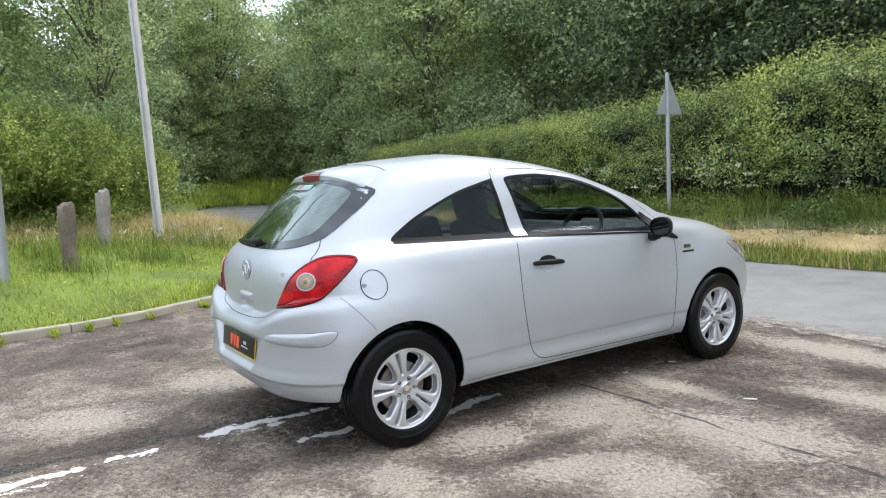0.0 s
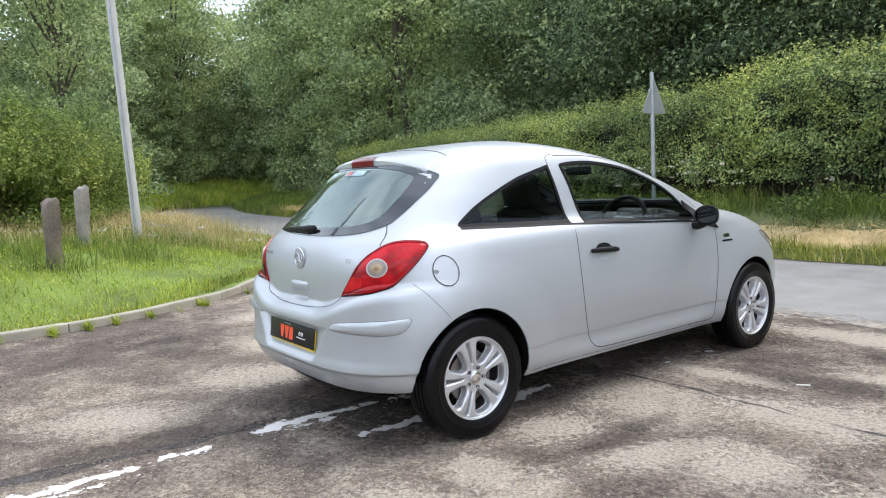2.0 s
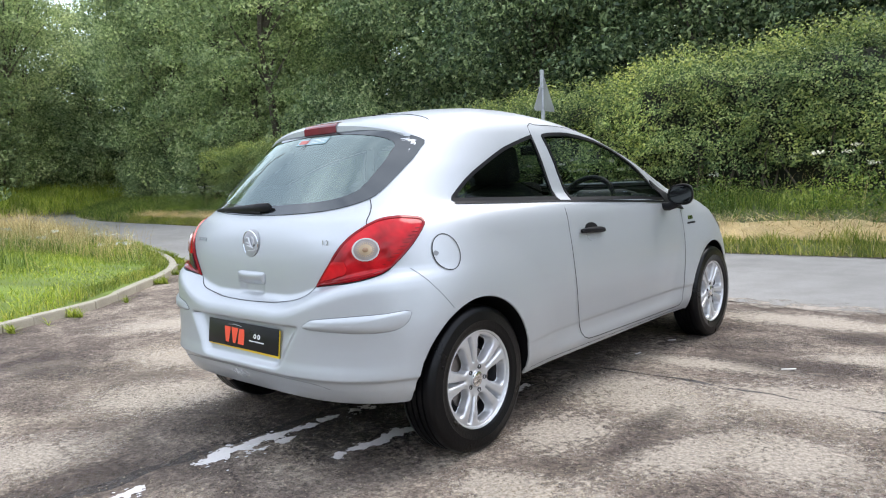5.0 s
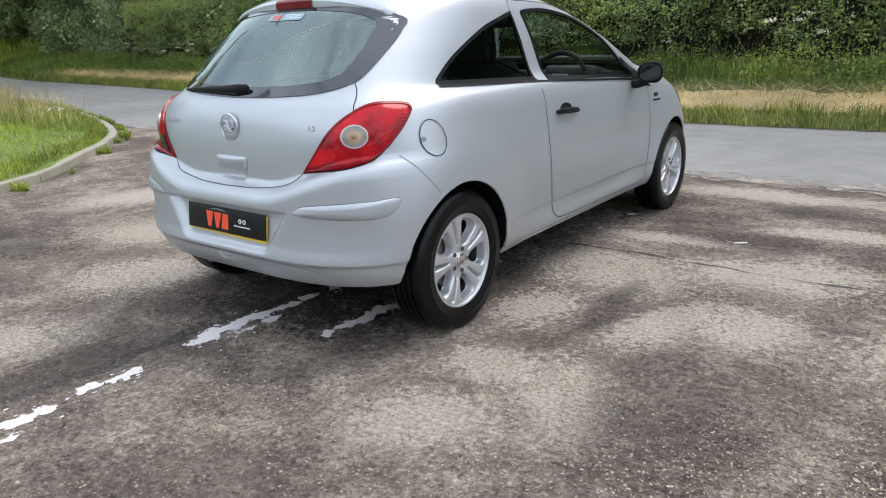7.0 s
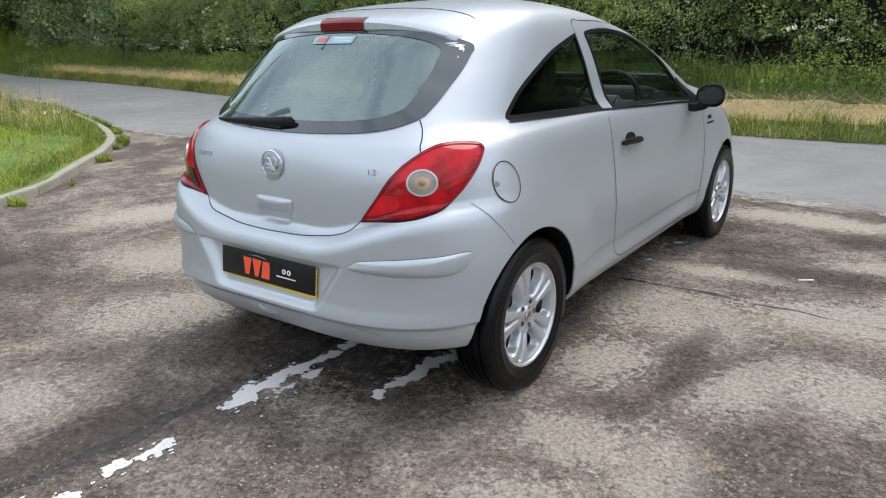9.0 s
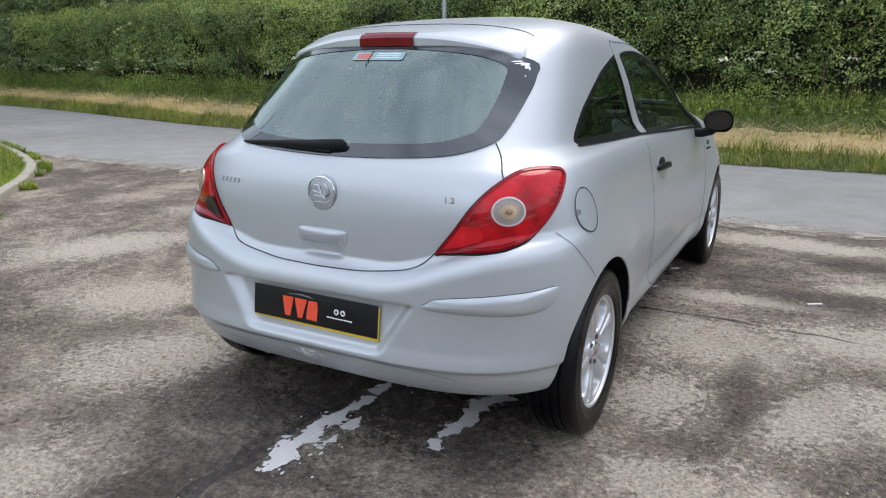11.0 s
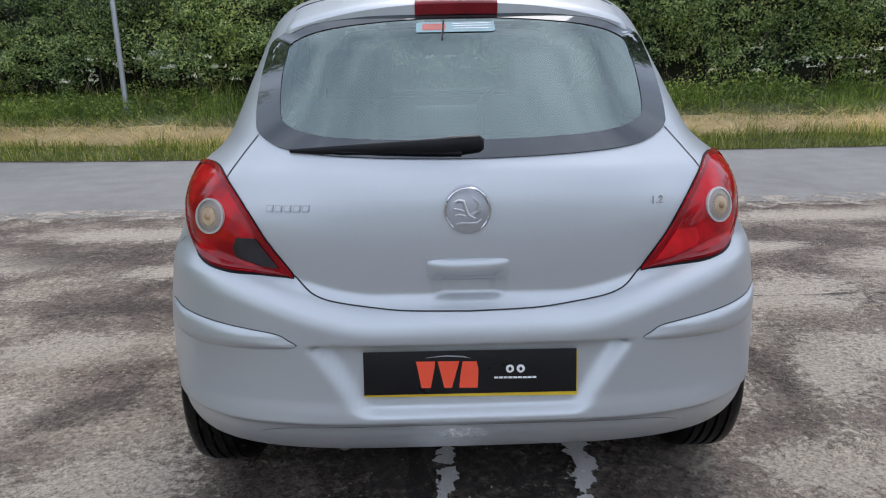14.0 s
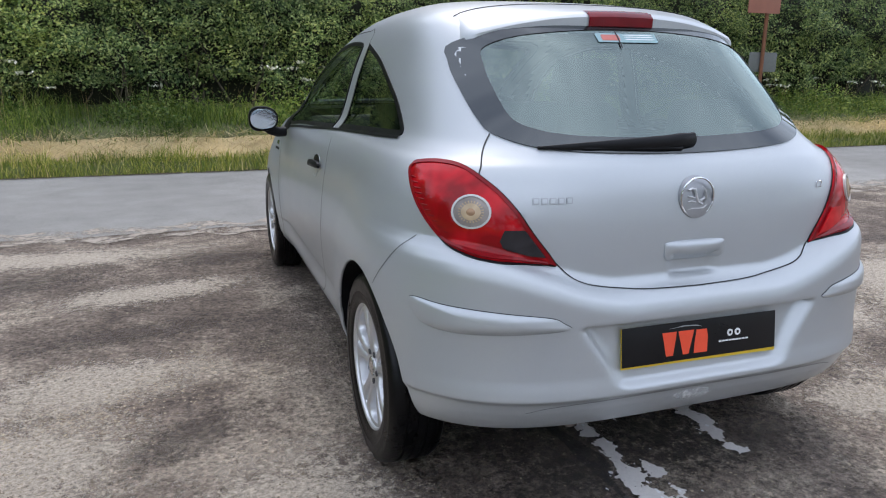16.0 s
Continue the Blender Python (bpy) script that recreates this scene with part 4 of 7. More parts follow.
keep = np.array([noise.noise(Vector((a * 1.6, b * 1.6, 8))) + 0.5 * noise.noise(Vector((a * 6, b * 6, 18))) for a, b, _ in p]) > -0.10
blades("gutter_weeds", p[keep], rng.uniform(0.03, 0.13, keep.sum()), rng.uniform(0.002, 0.005, keep.sum()), 0.7, GRASS, "weeds growing in the gutter by the kerb", "grass")


def meadow(n, x0, x1, y0, y1):
    p = np.c_[rng.uniform(x0, x1, n), rng.uniform(y0, y1, n), np.zeros(n)]
    lim = np.interp(p[:, 0], [q[0] for q in KERB_LINE[::-1]], [q[1] for q in KERB_LINE[::-1]])
    p = p[(p[:, 1] < lim - 0.4) & (p[:, 0] < -5.0)]
    p[:, 2] = [island_height(a, b) - 0.02 for a, b in p[:, :2]]
    return p


p = meadow(40000, -15, -6.0, -2.5, 4.2)
dens = np.array([noise.noise(Vector((a * 0.6, b * 0.6, 5))) for a, b, _ in p]) + 0.5 * smooth(-7, -10, p[:, 0]) - 0.35
dens -= 0.8 * smooth(-0.2, -1.2, p[:, 1]) * smooth(-9.5, -8, p[:, 0])
p = p[dens > rng.uniform(-0.2, 0.4, len(p))]
blades("meadow_grass", p, rng.uniform(0.14, 0.40, len(p)), rng.uniform(0.002, 0.005, len(p)), 0.65, TALL, "tall meadow grass round the timber posts", "grass", bendy=0.9)
rim = np.array([(-6.57, -0.65), (-8.55, 0.07), (-9.85, 1.12), (-7.6, -0.9), (-7.3, 0.5)])[rng.integers(0, 5, 2600)] + rng.normal(0, 0.28, (2600, 2))
tufts = np.c_[rim, [island_height(a, b) - 0.02 for a, b in rim]]
blades("post_grass", tufts, rng.uniform(0.15, 0.42, len(tufts)), rng.uniform(0.002, 0.005, len(tufts)), 0.4, TALL, "tufts of uncut grass round posts and pole", "grass")
k = rng.random(len(p)) < 0.45
blades("dry_meadow_grass", p[k] + np.array([0.03, 0.02, 0]), rng.uniform(0.3, 0.6, k.sum()), rng.uniform(0.0012, 0.003, k.sum()), 0.4, STRAW, "dry seeding stems in the meadow", "grass")
p = p[(rng.random(len(p)) < 0.005) & (p[:, 0] > -10.5)]
p[:, 2] += rng.uniform(0.20, 0.36, len(p))
straw = np.c_[rng.normal(-12.0, 0.9, 2600), rng.normal(2.5, 0.7, 2600)]
straw = np.c_[straw, [island_height(a, b) - 0.02 for a, b in straw]]
blades("dry_grass_tufts", straw, rng.uniform(0.35, 0.75, len(straw)), rng.uniform(0.002, 0.005, len(straw)), 0.45, STRAW, "tall dry bleached grass beside the lane", "grass", bendy=0.9)
umbels("meadow_flowers", p, "white yarrow heads in the meadow grass")


# ---- hedge, bushes and trees ----
def leaves_mesh(name, at, out, size, droop=0.7):
    """Many small leaves: a folded diamond each."""
    n = len(at)
    nrm = out + rng.normal(0, droop, (n, 3))
    nrm /= np.linalg.norm(nrm, axis=1)[:, None] + 1e-9
    ref = rng.normal(0, 1, (n, 3))
    a = np.cross(nrm, ref)
    a /= np.linalg.norm(a, axis=1)[:, None] + 1e-9
    b = np.cross(nrm, a)
    s = (size * rng.uniform(0.6, 1.35, n))[:, None]
    fold = nrm * s * 0.22
    v = np.stack([at - a * s, at - b * s * 0.55 + fold, at + a * s, at + b * s * 0.55 + fold], 1).reshape(-1, 3)
    return quick_mesh(name, v, np.arange(4 * n).reshape(-1, 4))


def small_leaves(name, at, out, size, droop=0.75):
    """Very many tree leaves: one pointed facet each."""
    n = len(at)
    nrm = out + rng.normal(0, droop, (n, 3))
    nrm /= np.linalg.norm(nrm, axis=1)[:, None] + 1e-9
    a = np.cross(nrm, rng.normal(0, 1, (n, 3)))
    a /= np.linalg.norm(a, axis=1)[:, None] + 1e-9
    b = np.cross(nrm, a)
    s = (size * rng.uniform(0.6, 1.35, n))[:, None]
    v = np.stack([at - b * s * 0.62, at + b * s * 0.62, at + a * s * 1.7], 1).reshape(-1, 3)
    return quick_mesh(name, v, np.arange(3 * n).reshape(-1, 3))


def lump(x, z, seed, a=0.9, b=2.2):
    return 0.50 * noise.noise(Vector((x * a, z * a * 1.3, seed))) + 0.40 * noise.noise(Vector((x * b, z * b * 1.6, seed + 5))) + 0.16 * noise.noise(Vector((x * 5.5, z * 7.5, seed + 9)))


def hedge_front(x):
    return far_edge(x) + 2.75


def hedge_top(x):
    return float(np.interp(x, [-30, -16, -7, -3, 0, 4, 12], [2.6, 2.6, 2.55, 2.78, 3.08, 3.05, 3.15])) + 0.22 * noise.noise(Vector((x * 0.55, 3, 1))) + 0.10 * noise.noise(Vector((x * 2.0, 8, 1)))


def hedge_bottom(x):
    return 1.12 + 0.42 * noise.noise(Vector((x * 0.9, 0, 2)))


# sprays of leaves over the lumpy face and the top
m_, per = 9000, 34
hx = rng.uniform(-24, 15, m_)
top = np.array([hedge_top(a) for a in hx])
low = np.array([hedge_bottom(a) for a in hx])
hz = low - 0.1 + (top - low + 0.1) * rng.random(m_) ** 0.95
over = rng.random(m_) < 0.22
swell = np.array([lump(a, b, 3) for a, b in zip(hx, hz)])
rnd = smooth(0.75, 1.0, (hz - low) / (top - low))
hy = hedge_front(hx) - 0.22 - swell + np.abs(rng.normal(0, 0.10, m_)) + 0.55 * rnd ** 2
hy = np.where(over, hedge_front(hx) + rng.uniform(0.0, 1.6, m_), hy)
hz = np.where(over, top - 0.05 + 0.16 * swell + rng.normal(0, 0.07, m_), hz)
facing = np.repeat(np.where(over[:, None], np.array([0, -0.3, 1.0]), np.array([0, -0.9, 0.75])) + rng.normal(0, 0.25, (m_, 3)), per, 0)
grow = rng.uniform(0.6, 1.35, m_).repeat(per)[:, None]
n = m_ * per
around = rng.normal(0, 1, (n, 3)) * np.array([0.080, 0.055, 0.050]) * grow
around[:, 2] -= 0.35 * np.abs(around[:, 1]) + 0.18 * np.abs(around[:, 0])
sprays = np.repeat(np.c_[hx, hy, hz], per, 0) + around
tagged(put("lawn_weeds", leaves_mesh("lawn_weeds", LAWN_WEEDS, np.array([0, 0, 1.0]) + np.zeros((len(LAWN_WEEDS), 1)), np.full(len(LAWN_WEEDS), 0.017), 0.5), GRASS), "clover and broad-leaved weeds in the grass", "weeds", kind="stuff")
tagged(put("verge_weeds", leaves_mesh("verge_weeds", WEEDS, np.array([0, -0.3, 1.0]) + np.zeros((len(WEEDS), 1)), np.full(len(WEEDS), 0.026)), TALL), "nettles and broad-leaved weeds at the hedge's foot", "weeds", kind="stuff")
hedge = base("hedge")
tagged(hedge, "dense overgrown hawthorn hedge along the lane", "hedge", kind="stuff")
put("foliage", leaves_mesh("foliage", sprays, facing, np.full(n, 0.0255), 0.5), HEDGE_LEAF, hedge)
# sprays that stand out of the face and the top
m_ = 2300
sx = rng.uniform(-24, 17, m_)
st = np.array([hedge_top(a) for a in sx])
sz = np.where(rng.random(m_) < 0.6, st + rng.uniform(-0.10, 0.20, m_), rng.uniform(1.2, 2.5, m_))
sy = np.where(sz > st, hedge_front(sx) + rng.uniform(0, 1, m_), hedge_front(sx) - 0.35 - np.array([lump(a, b, 3) for a, b in zip(sx, sz)]))
c = np.repeat(np.c_[sx, sy, sz], 26, 0) + rng.normal(0, 1, (m_ * 26, 3)) * np.array([0.13, 0.10, 0.10])
put("outer_growth", leaves_mesh("outer_growth", c, np.array([0, -0.6, 0.8]) + np.zeros((len(c), 1)), np.full(len(c), 0.026)), YOUNG_LEAF, hedge, "yellowish young growth")
# a near-black sheet inside, standing in for the shade between the twigs
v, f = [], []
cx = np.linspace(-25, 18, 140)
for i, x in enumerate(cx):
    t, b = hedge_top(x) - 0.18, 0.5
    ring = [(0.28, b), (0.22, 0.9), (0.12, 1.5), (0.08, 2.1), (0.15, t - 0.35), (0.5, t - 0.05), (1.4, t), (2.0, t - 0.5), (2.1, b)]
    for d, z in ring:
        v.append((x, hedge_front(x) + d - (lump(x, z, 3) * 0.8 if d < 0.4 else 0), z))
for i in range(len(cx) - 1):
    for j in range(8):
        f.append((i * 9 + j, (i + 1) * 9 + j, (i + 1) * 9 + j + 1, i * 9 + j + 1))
put("inner_shade_sheet", mesh_of("inner_shade_sheet", v, f), CORE, hedge)
bm = bmesh.new()
for _ in range(120):
    x = rng.uniform(-20, 14)
    y0 = hedge_front(x) + rng.uniform(-0.05, 0.25)
    q = [Vector((x, y0, verge_height(x, y0) - 0.1))]
    for _ in range(4):
        q.append(q[-1] + Vector((rng.normal(0, 0.12), rng.normal(-0.03, 0.08), rng.uniform(0.2, 0.36))))
    r = rng.uniform(0.012, 0.035)
    tube(bm, q, [r, r * 0.85, r * 0.7, r * 0.5, r * 0.3], 6, False)
part("stem", bm, BARK, hedge, "bare twisting stems at the hedge's foot")


def tree_mesh_pair(height, spread, seed, leaf, clumps, per, low=0.22):
    """Trunk with limbs, and a crown of clumps of leaves, as two meshes."""
    r = np.random.default_rng(seed)
    bm = bmesh.new()
    path = [Vector((0, 0, -0.3))]
    for k in range(7):
        path.append(path[-1] + Vector((r.normal(0, 0.12), r.normal(0, 0.12), height * 0.82 / 7)))
    tube(bm, path, list(np.linspace(0.013 * height, 0.003 * height, 8)), 9)
    centres = []
    for k in range(clumps):
        s = low + (1 - low) * r.random() ** 0.85
        wide = spread * (0.35 + 0.65 * math.sin(math.pi * min(1, max(0.04, (s - low * 0.6) / (1.02 - low * 0.6))) ** 0.8))
        a, q = r.uniform(0, 2 * math.pi), wide * math.sqrt(r.uniform(0.03, 1))
        centres.append((q * math.cos(a), q * math.sin(a), s * height + r.normal(0, 0.25)))
    for c in centres[::18]:
        k = min(6, max(1, int((c[2] / height) * 6.0)))
        start = path[k]
        c = start.lerp(Vector(c), 0.75)
        mid = start.lerp(c, 0.5) + Vector((0, 0, 0.15))
        tube(bm, [start, mid, Vector(c)], [0.005 * height, 0.003 * height, 0.001 * height], 5, False)
    trunk = bpy.data.meshes.new("trunk")
    bm.to_mesh(trunk), bm.free()
    c = np.repeat(np.array(centres), per, 0)
    off = r.normal(0, 1, c.shape)
    off /= np.linalg.norm(off, axis=1)[:, None]
    rad = (spread * 0.245 * r.uniform(0.55, 1.3, clumps)).repeat(per)[:, None] * r.random((len(c), 1)) ** 0.4
    at = c + off * rad * np.array([1.25, 1.25, 0.62])
    at[:, 2] -= 0.16 * np.hypot(at[:, 0] - c[:, 0], at[:, 1] - c[:, 1])
    crown = small_leaves("crown", at, off * 0.9 + np.array([0, 0, 0.7]), leaf)
    trunk.materials.append(BARK)
    return trunk, crown


def tree_thing(name, meshes, material, x, y, z, turn, grow, label, category="tree", group=""):
    ob = base(name, x, y, z, turn)
    ob.scale = (grow, grow, grow * random.uniform(0.92, 1.1))
    t = new("trunk", meshes[0])
    c = new("crown", meshes[1])
    if not meshes[1].materials:
        meshes[1].materials.append(material)
    t.parent = c.parent = ob
    return tagged(ob, label, category, group)


KINDS = [(tree_mesh_pair(12.5, 3.6, 11, 0.072, 230, 150, 0.08), TREE_LEAF), (tree_mesh_pair(11.0, 3.2, 12, 0.068, 220, 150, 0.06), DARK_LEAF),
         (tree_mesh_pair(14.0, 3.4, 13, 0.074, 230, 150, 0.10), PALE_LEAF), (tree_mesh_pair(9.0, 3.0, 14, 0.066, 220, 140, 0.04), DARK_LEAF)]
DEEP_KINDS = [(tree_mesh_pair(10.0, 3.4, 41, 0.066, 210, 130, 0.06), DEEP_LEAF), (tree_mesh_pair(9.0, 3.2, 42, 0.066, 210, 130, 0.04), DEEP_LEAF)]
MID_KINDS = [(tree_mesh_pair(13.0, 3.8, 31, 0.098, 190, 100, 0.08), TREE_LEAF), (tree_mesh_pair(12.0, 3.4, 32, 0.098, 190, 100, 0.06), PALE_LEAF)]
FAR_KINDS = [(tree_mesh_pair(15.0, 4.2, 15, 0.15, 150, 90, 0.10), PALE_LEAF), (tree_mesh_pair(13.0, 4.0, 16, 0.15, 150, 90, 0.06), TREE_LEAF)]
LABELS = ["tall leafy broadleaf tree of the wood", "dark leafy tree with dense branches", "high slender green tree at the wood's edge", "low spreading dark green tree"]
random.seed(5)
spots = []
for row, (near, gap) in enumerate(((14.5, 4.6), (19.0, 5.4), (25.0, 6.5))):
    x = -46.0
    while x < (15, 15, 15)[row]:
        spots.append((x + random.uniform(-1, 1), float(far_edge(x)) + near - 7 + random.uniform(-1.2, 1.2) + (-1.0 if x < -14 else 0), row))
        x += gap * random.uniform(0.8, 1.2)
for row, (x0, gap) in enumerate(((-24.0, 4.0), (-29.0, 4.5), (-36, 5.0))):
    y = -5.5
    while y < (1.4, 3.6, 3.6)[row]:
        spots.append((x0 + random.uniform(-1.3, 1.3), y + random.uniform(-1, 1), row))
        y += gap * random.uniform(0.8, 1.2)
for row, x0 in enumerate((-52.0, -57.0, -62.0)):
    y = 4.0
    while y < 30:
        spots.append((x0 + random.uniform(-1.3, 1.3), y + random.uniform(-1, 1), row))
        y += (4.2, 5.0, 6.0)[row] * random.uniform(0.8, 1.2)
for x, y, row in spots:
    k = random.choice((0, 1, 2, 3) if row == 0 else (0, 1, 2, 0))
    if row == 0 and random.random() < 0.35:
        k = 3
    # far trees mostly take the pale leaf, haze put into their colour
    if x < -19 and random.random() < 0.75:
        k = 2
    if row > 0:
        k = random.randrange(2)
    pick = (KINDS, MID_KINDS, FAR_KINDS)[row][k]
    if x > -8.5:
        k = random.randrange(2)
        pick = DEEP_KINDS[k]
    tree_thing("tree", pick[0], pick[1], x, y, 0.2, random.uniform(0, 360), random.uniform(0.82, 1.15) * ((0.86 if y < 4.5 else 1.3) if x < -19 else 1.0), LABELS[k], group="trees of the wood")
for x, y in ((-40.5, 21.0), (-46.5, 24.5), (-36.0, 18.5)):
    tree_thing("tree", KINDS[2][0], PALE_LEAF, x, y, 0.2, random.uniform(0, 360), random.uniform(1.25, 1.4), LABELS[2], group="trees of the wood")
# dense trees close behind the hedge, deep shade put into their leaf colour
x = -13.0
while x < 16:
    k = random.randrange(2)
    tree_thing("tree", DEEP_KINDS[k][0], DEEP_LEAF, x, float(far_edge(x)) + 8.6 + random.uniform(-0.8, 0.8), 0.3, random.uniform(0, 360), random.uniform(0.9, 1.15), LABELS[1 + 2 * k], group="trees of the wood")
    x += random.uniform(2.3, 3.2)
RING = [(tree_mesh_pair(13.0, 4.0, 17, 0.34, 45, 40, 0.06), TREE_LEAF), (tree_mesh_pair(12.0, 4.2, 18, 0.34, 45, 40, 0.04), DARK_LEAF)]
for k in range(15):
    q = random.randrange(2)
    tree_thing("tree", RING[q][0], RING[q][1], -68 + random.uniform(-1.5, 1.5), -14 + 3.0 * k, 0, random.uniform(0, 360), random.uniform(0.75, 1.0), LABELS[q], group="trees of the wood")
# unseen trees added on the other sides, sized only to shape the car's reflections
for k in range(32):
    a = radians(-178 + k * 8)
    d = 30 + 6 * random.random()
    q = random.randrange(2)
    tree_thing("tree", RING[q][0], RING[q][1], 2 + d * math.cos(a), -2 + d * math.sin(a), 0, random.uniform(0, 360), random.uniform(0.9, 1.15) * (0.62 if math.sin(a) > -0.5 or a < radians(-105) else 1.0), LABELS[q], group="trees of the wood")

BUSHES = [tree_mesh_pair(2.8, 1.85, 21, 0.030, 210, 190, 0.05), tree_mesh_pair(2.5, 1.8, 22, 0.030, 200, 190, 0.03)]
PALE_UNDER = [tree_mesh_pair(3.4, 2.1, 25, 0.075, 110, 70, 0.02), tree_mesh_pair(2.8, 2.2, 26, 0.075, 105, 70, 0.02)]
UNDER = [tree_mesh_pair(3.4, 2.1, 23, 0.058, 110, 85, 0.02), tree_mesh_pair(2.8, 2.2, 24, 0.058, 105, 85, 0.02)]


def shoots_mesh(height, spread, seed, count_):
    """Upright young shoots over the top and the outside of a bush: leaves along short leaning stems."""
    r = np.random.default_rng(seed)
    a, q = r.uniform(0, 2 * np.pi, count_), spread * np.sqrt(r.uniform(0.02, 1.0, count_))
    z = height * (0.52 + 0.46 * np.sqrt(np.clip(1 - (q / spread / 1.08) ** 2, 0, 1))) * r.uniform(0.55, 1.0, count_)
    foot = np.c_[q * np.cos(a), q * np.sin(a), z]
    way = np.c_[0.45 * np.cos(a) * q / spread + r.normal(0, 0.2, count_), 0.45 * np.sin(a) * q / spread + r.normal(0, 0.2, count_), np.ones(count_)]
    tall = r.uniform(0.10, 0.48, count_) * r.uniform(0.5, 1.0, count_)
    per_ = 22
    t = np.tile(np.linspace(0, 1, per_), count_)[:, None]
    at = np.repeat(foot, per_, 0) + np.repeat(way * tall[:, None], per_, 0) * t + r.normal(0, 1, (count_ * per_, 3)) * 0.035 * (1.15 - t)
    return small_leaves("young_growth", at, np.array([0, 0, 0.8]) + np.zeros((len(at), 1)), np.full(len(at), 0.030), 0.7)


SHOOTS = [shoots_mesh(2.8, 1.85, 51, 900), shoots_mesh(2.5, 1.8, 52, 850)]
for me in SHOOTS:
    me.materials.append(YOUNG_LEAF)
for x, y, k, g in ((-13.2, -0.6, 0, 1.05), (-14.6, 0.9, 1, 1.0), (-12.6, -2.6, 1, 1.05), (-15.6, -1.2, 0, 1.1)):
    ob = tree_thing("bush", BUSHES[k], BUSH_LEAF, x, y, 0.15, random.uniform(0, 360), g, "green leafy bush with yellowish young shoots", "bush", "bushes on the island")
    young = new("young_growth", SHOOTS[k])
    young.parent = ob
for x in np.arange(-44, -13, 2.3):
    y = float(far_edge(x)) + 5.6 + random.uniform(-1.2, 1.0)
    tree_thing("shrub", UNDER[random.randrange(2)], TREE_LEAF, x + random.uniform(-0.6, 0.6), y, 0.2, random.uniform(0, 360), random.uniform(0.8, 1.25), "leafy green undergrowth shrub below the trees", "shrub", "undergrowth")
for y in np.arange(2, 28, 1.5):
    tree_thing("shrub", PALE_UNDER[random.randrange(2)], PALE_LEAF, -51.0 + random.uniform(-1.2, 1.0), y, 1.4, random.uniform(0, 360), random.uniform(1.1, 1.5), "leafy green undergrowth shrub below the trees", "shrub", "undergrowth")
for x, y in ((-31, -6), (-30, -3), (-31, 0), (-31.5, 2.5), (-40, -5), (-41, -1), (-40, 2), (-41, 5)):
    tree_thing("shrub", UNDER[random.randrange(2)], TREE_LEAF, x, y, 0.1, random.uniform(0, 360), random.uniform(1.5, 1.9), "leafy green undergrowth shrub below the trees", "shrub", "undergrowth")
for y in np.arange(-5, 2.6, 2.4):
    tree_thing("shrub", UNDER[random.randrange(2)], TREE_LEAF, -20.5 + random.uniform(-1.2, 1.0), y, 0.25, random.uniform(0, 360), random.uniform(0.85, 1.2), "leafy green undergrowth shrub below the trees", "shrub", "undergrowth")

# ---- posts, poles and signs ----
for x, y, h, r, lean in ((-6.57, -0.65, 0.95, 0.095, 2.0), (-8.55, 0.07, 1.0, 0.095, -3.0)):
    bm = bmesh.new()
    prof = [(0.0, r), (0.3, r * 1.02), (0.45, r * 1.0), (0.6, r * 1.0), (0.75, r * 0.98), (h - 0.05, r * 0.96), (h - 0.015, r * 0.9), (h, r * 0.8)]
    prof = [(a, b * (1 + 0.05 * math.sin(a * 9))) for a, b in prof]
    lathe(bm, prof, 28, "z")
    bmesh.ops.holes_fill(bm, edges=bm.edges)
    for q in bm.verts:
        turn_ = math.atan2(q.co.y, q.co.x)
        square = 1 / max(abs(math.cos(turn_)), abs(math.sin(turn_))) ** 0.6
        split = 1 - 0.16 * max(0.0, noise.noise(Vector((turn_ * 2.3, 7 + x, q.co.z * 0.6))) - 0.05) - 0.05 * noise.noise(Vector((turn_ * 7, x, q.co.z)))
        q.co.x, q.co.y = q.co.x * square * split * 0.93, q.co.y * square * split * 0.93
        q.co.x += 0.035 * noise.noise(q.co * 5)
        q.co.y += 0.035 * noise.noise(q.co * 4 + Vector((9, 0, 0)))
        if q.co.z > h - 0.06:
            q.co.z += 0.11 * noise.noise(q.co * 11)
    ob = part("timber_post", bm, WOOD if x > -7 else PALE_POST, None)
    ob.matrix_basis = pose(x, y, island_height(x, y) - 0.06, lean, lean, 30)
    tagged(ob, "short weathered round timber post standing in grass", "post", "timber posts")

pole = base("utility_pole", -9.81, 1.17, island_height(-10.0, 1.15) - 0.05)
tagged(pole, "tall pale weathered utility pole leaning, with a cable guard", "utility pole")
bm = bmesh.new()
tube(bm, [(0, 0, 0), (-0.08, -0.07, 3.0), (-0.19, -0.17, 7.5)], [0.080, 0.078, 0.075], 14)
part("shaft", bm, POLE_WOOD, pole)
bm = bmesh.new()
tube(bm, [(0.075, -0.05, 0), (-0.005, -0.12, 3.0), (-0.115, -0.22, 7.3)], [0.022, 0.022, 0.022], 8)
part("cable_guard", bm, GALV, pole, "grey steel guard strip")

bm = bmesh.new()
tube(bm, [(0, 0, 0), (0, 0.015, 1.2), (0, 0.02, 1.25), (0, 0.11, 6.0)], [0.074, 0.072, 0.068, 0.060], 16)
post = base("street_lamp", -5.95, -1.44, island_height(-5.95, -1.5) - 0.05)
tagged(post, "slim galvanised steel street lamp post standing in grass", "street lamp")
part("shaft", bm, GALV, post)

sign = base("warning_sign", -4.63, 8.87, 0.40)
tagged(sign, "triangular road sign seen from behind on a galvanised pole", "road sign")
bm = bmesh.new()
tube(bm, [(0, 0, 0), (0, 0, 2.62)], [0.038, 0.038], 16)
part("pole", bm, GALV, sign)
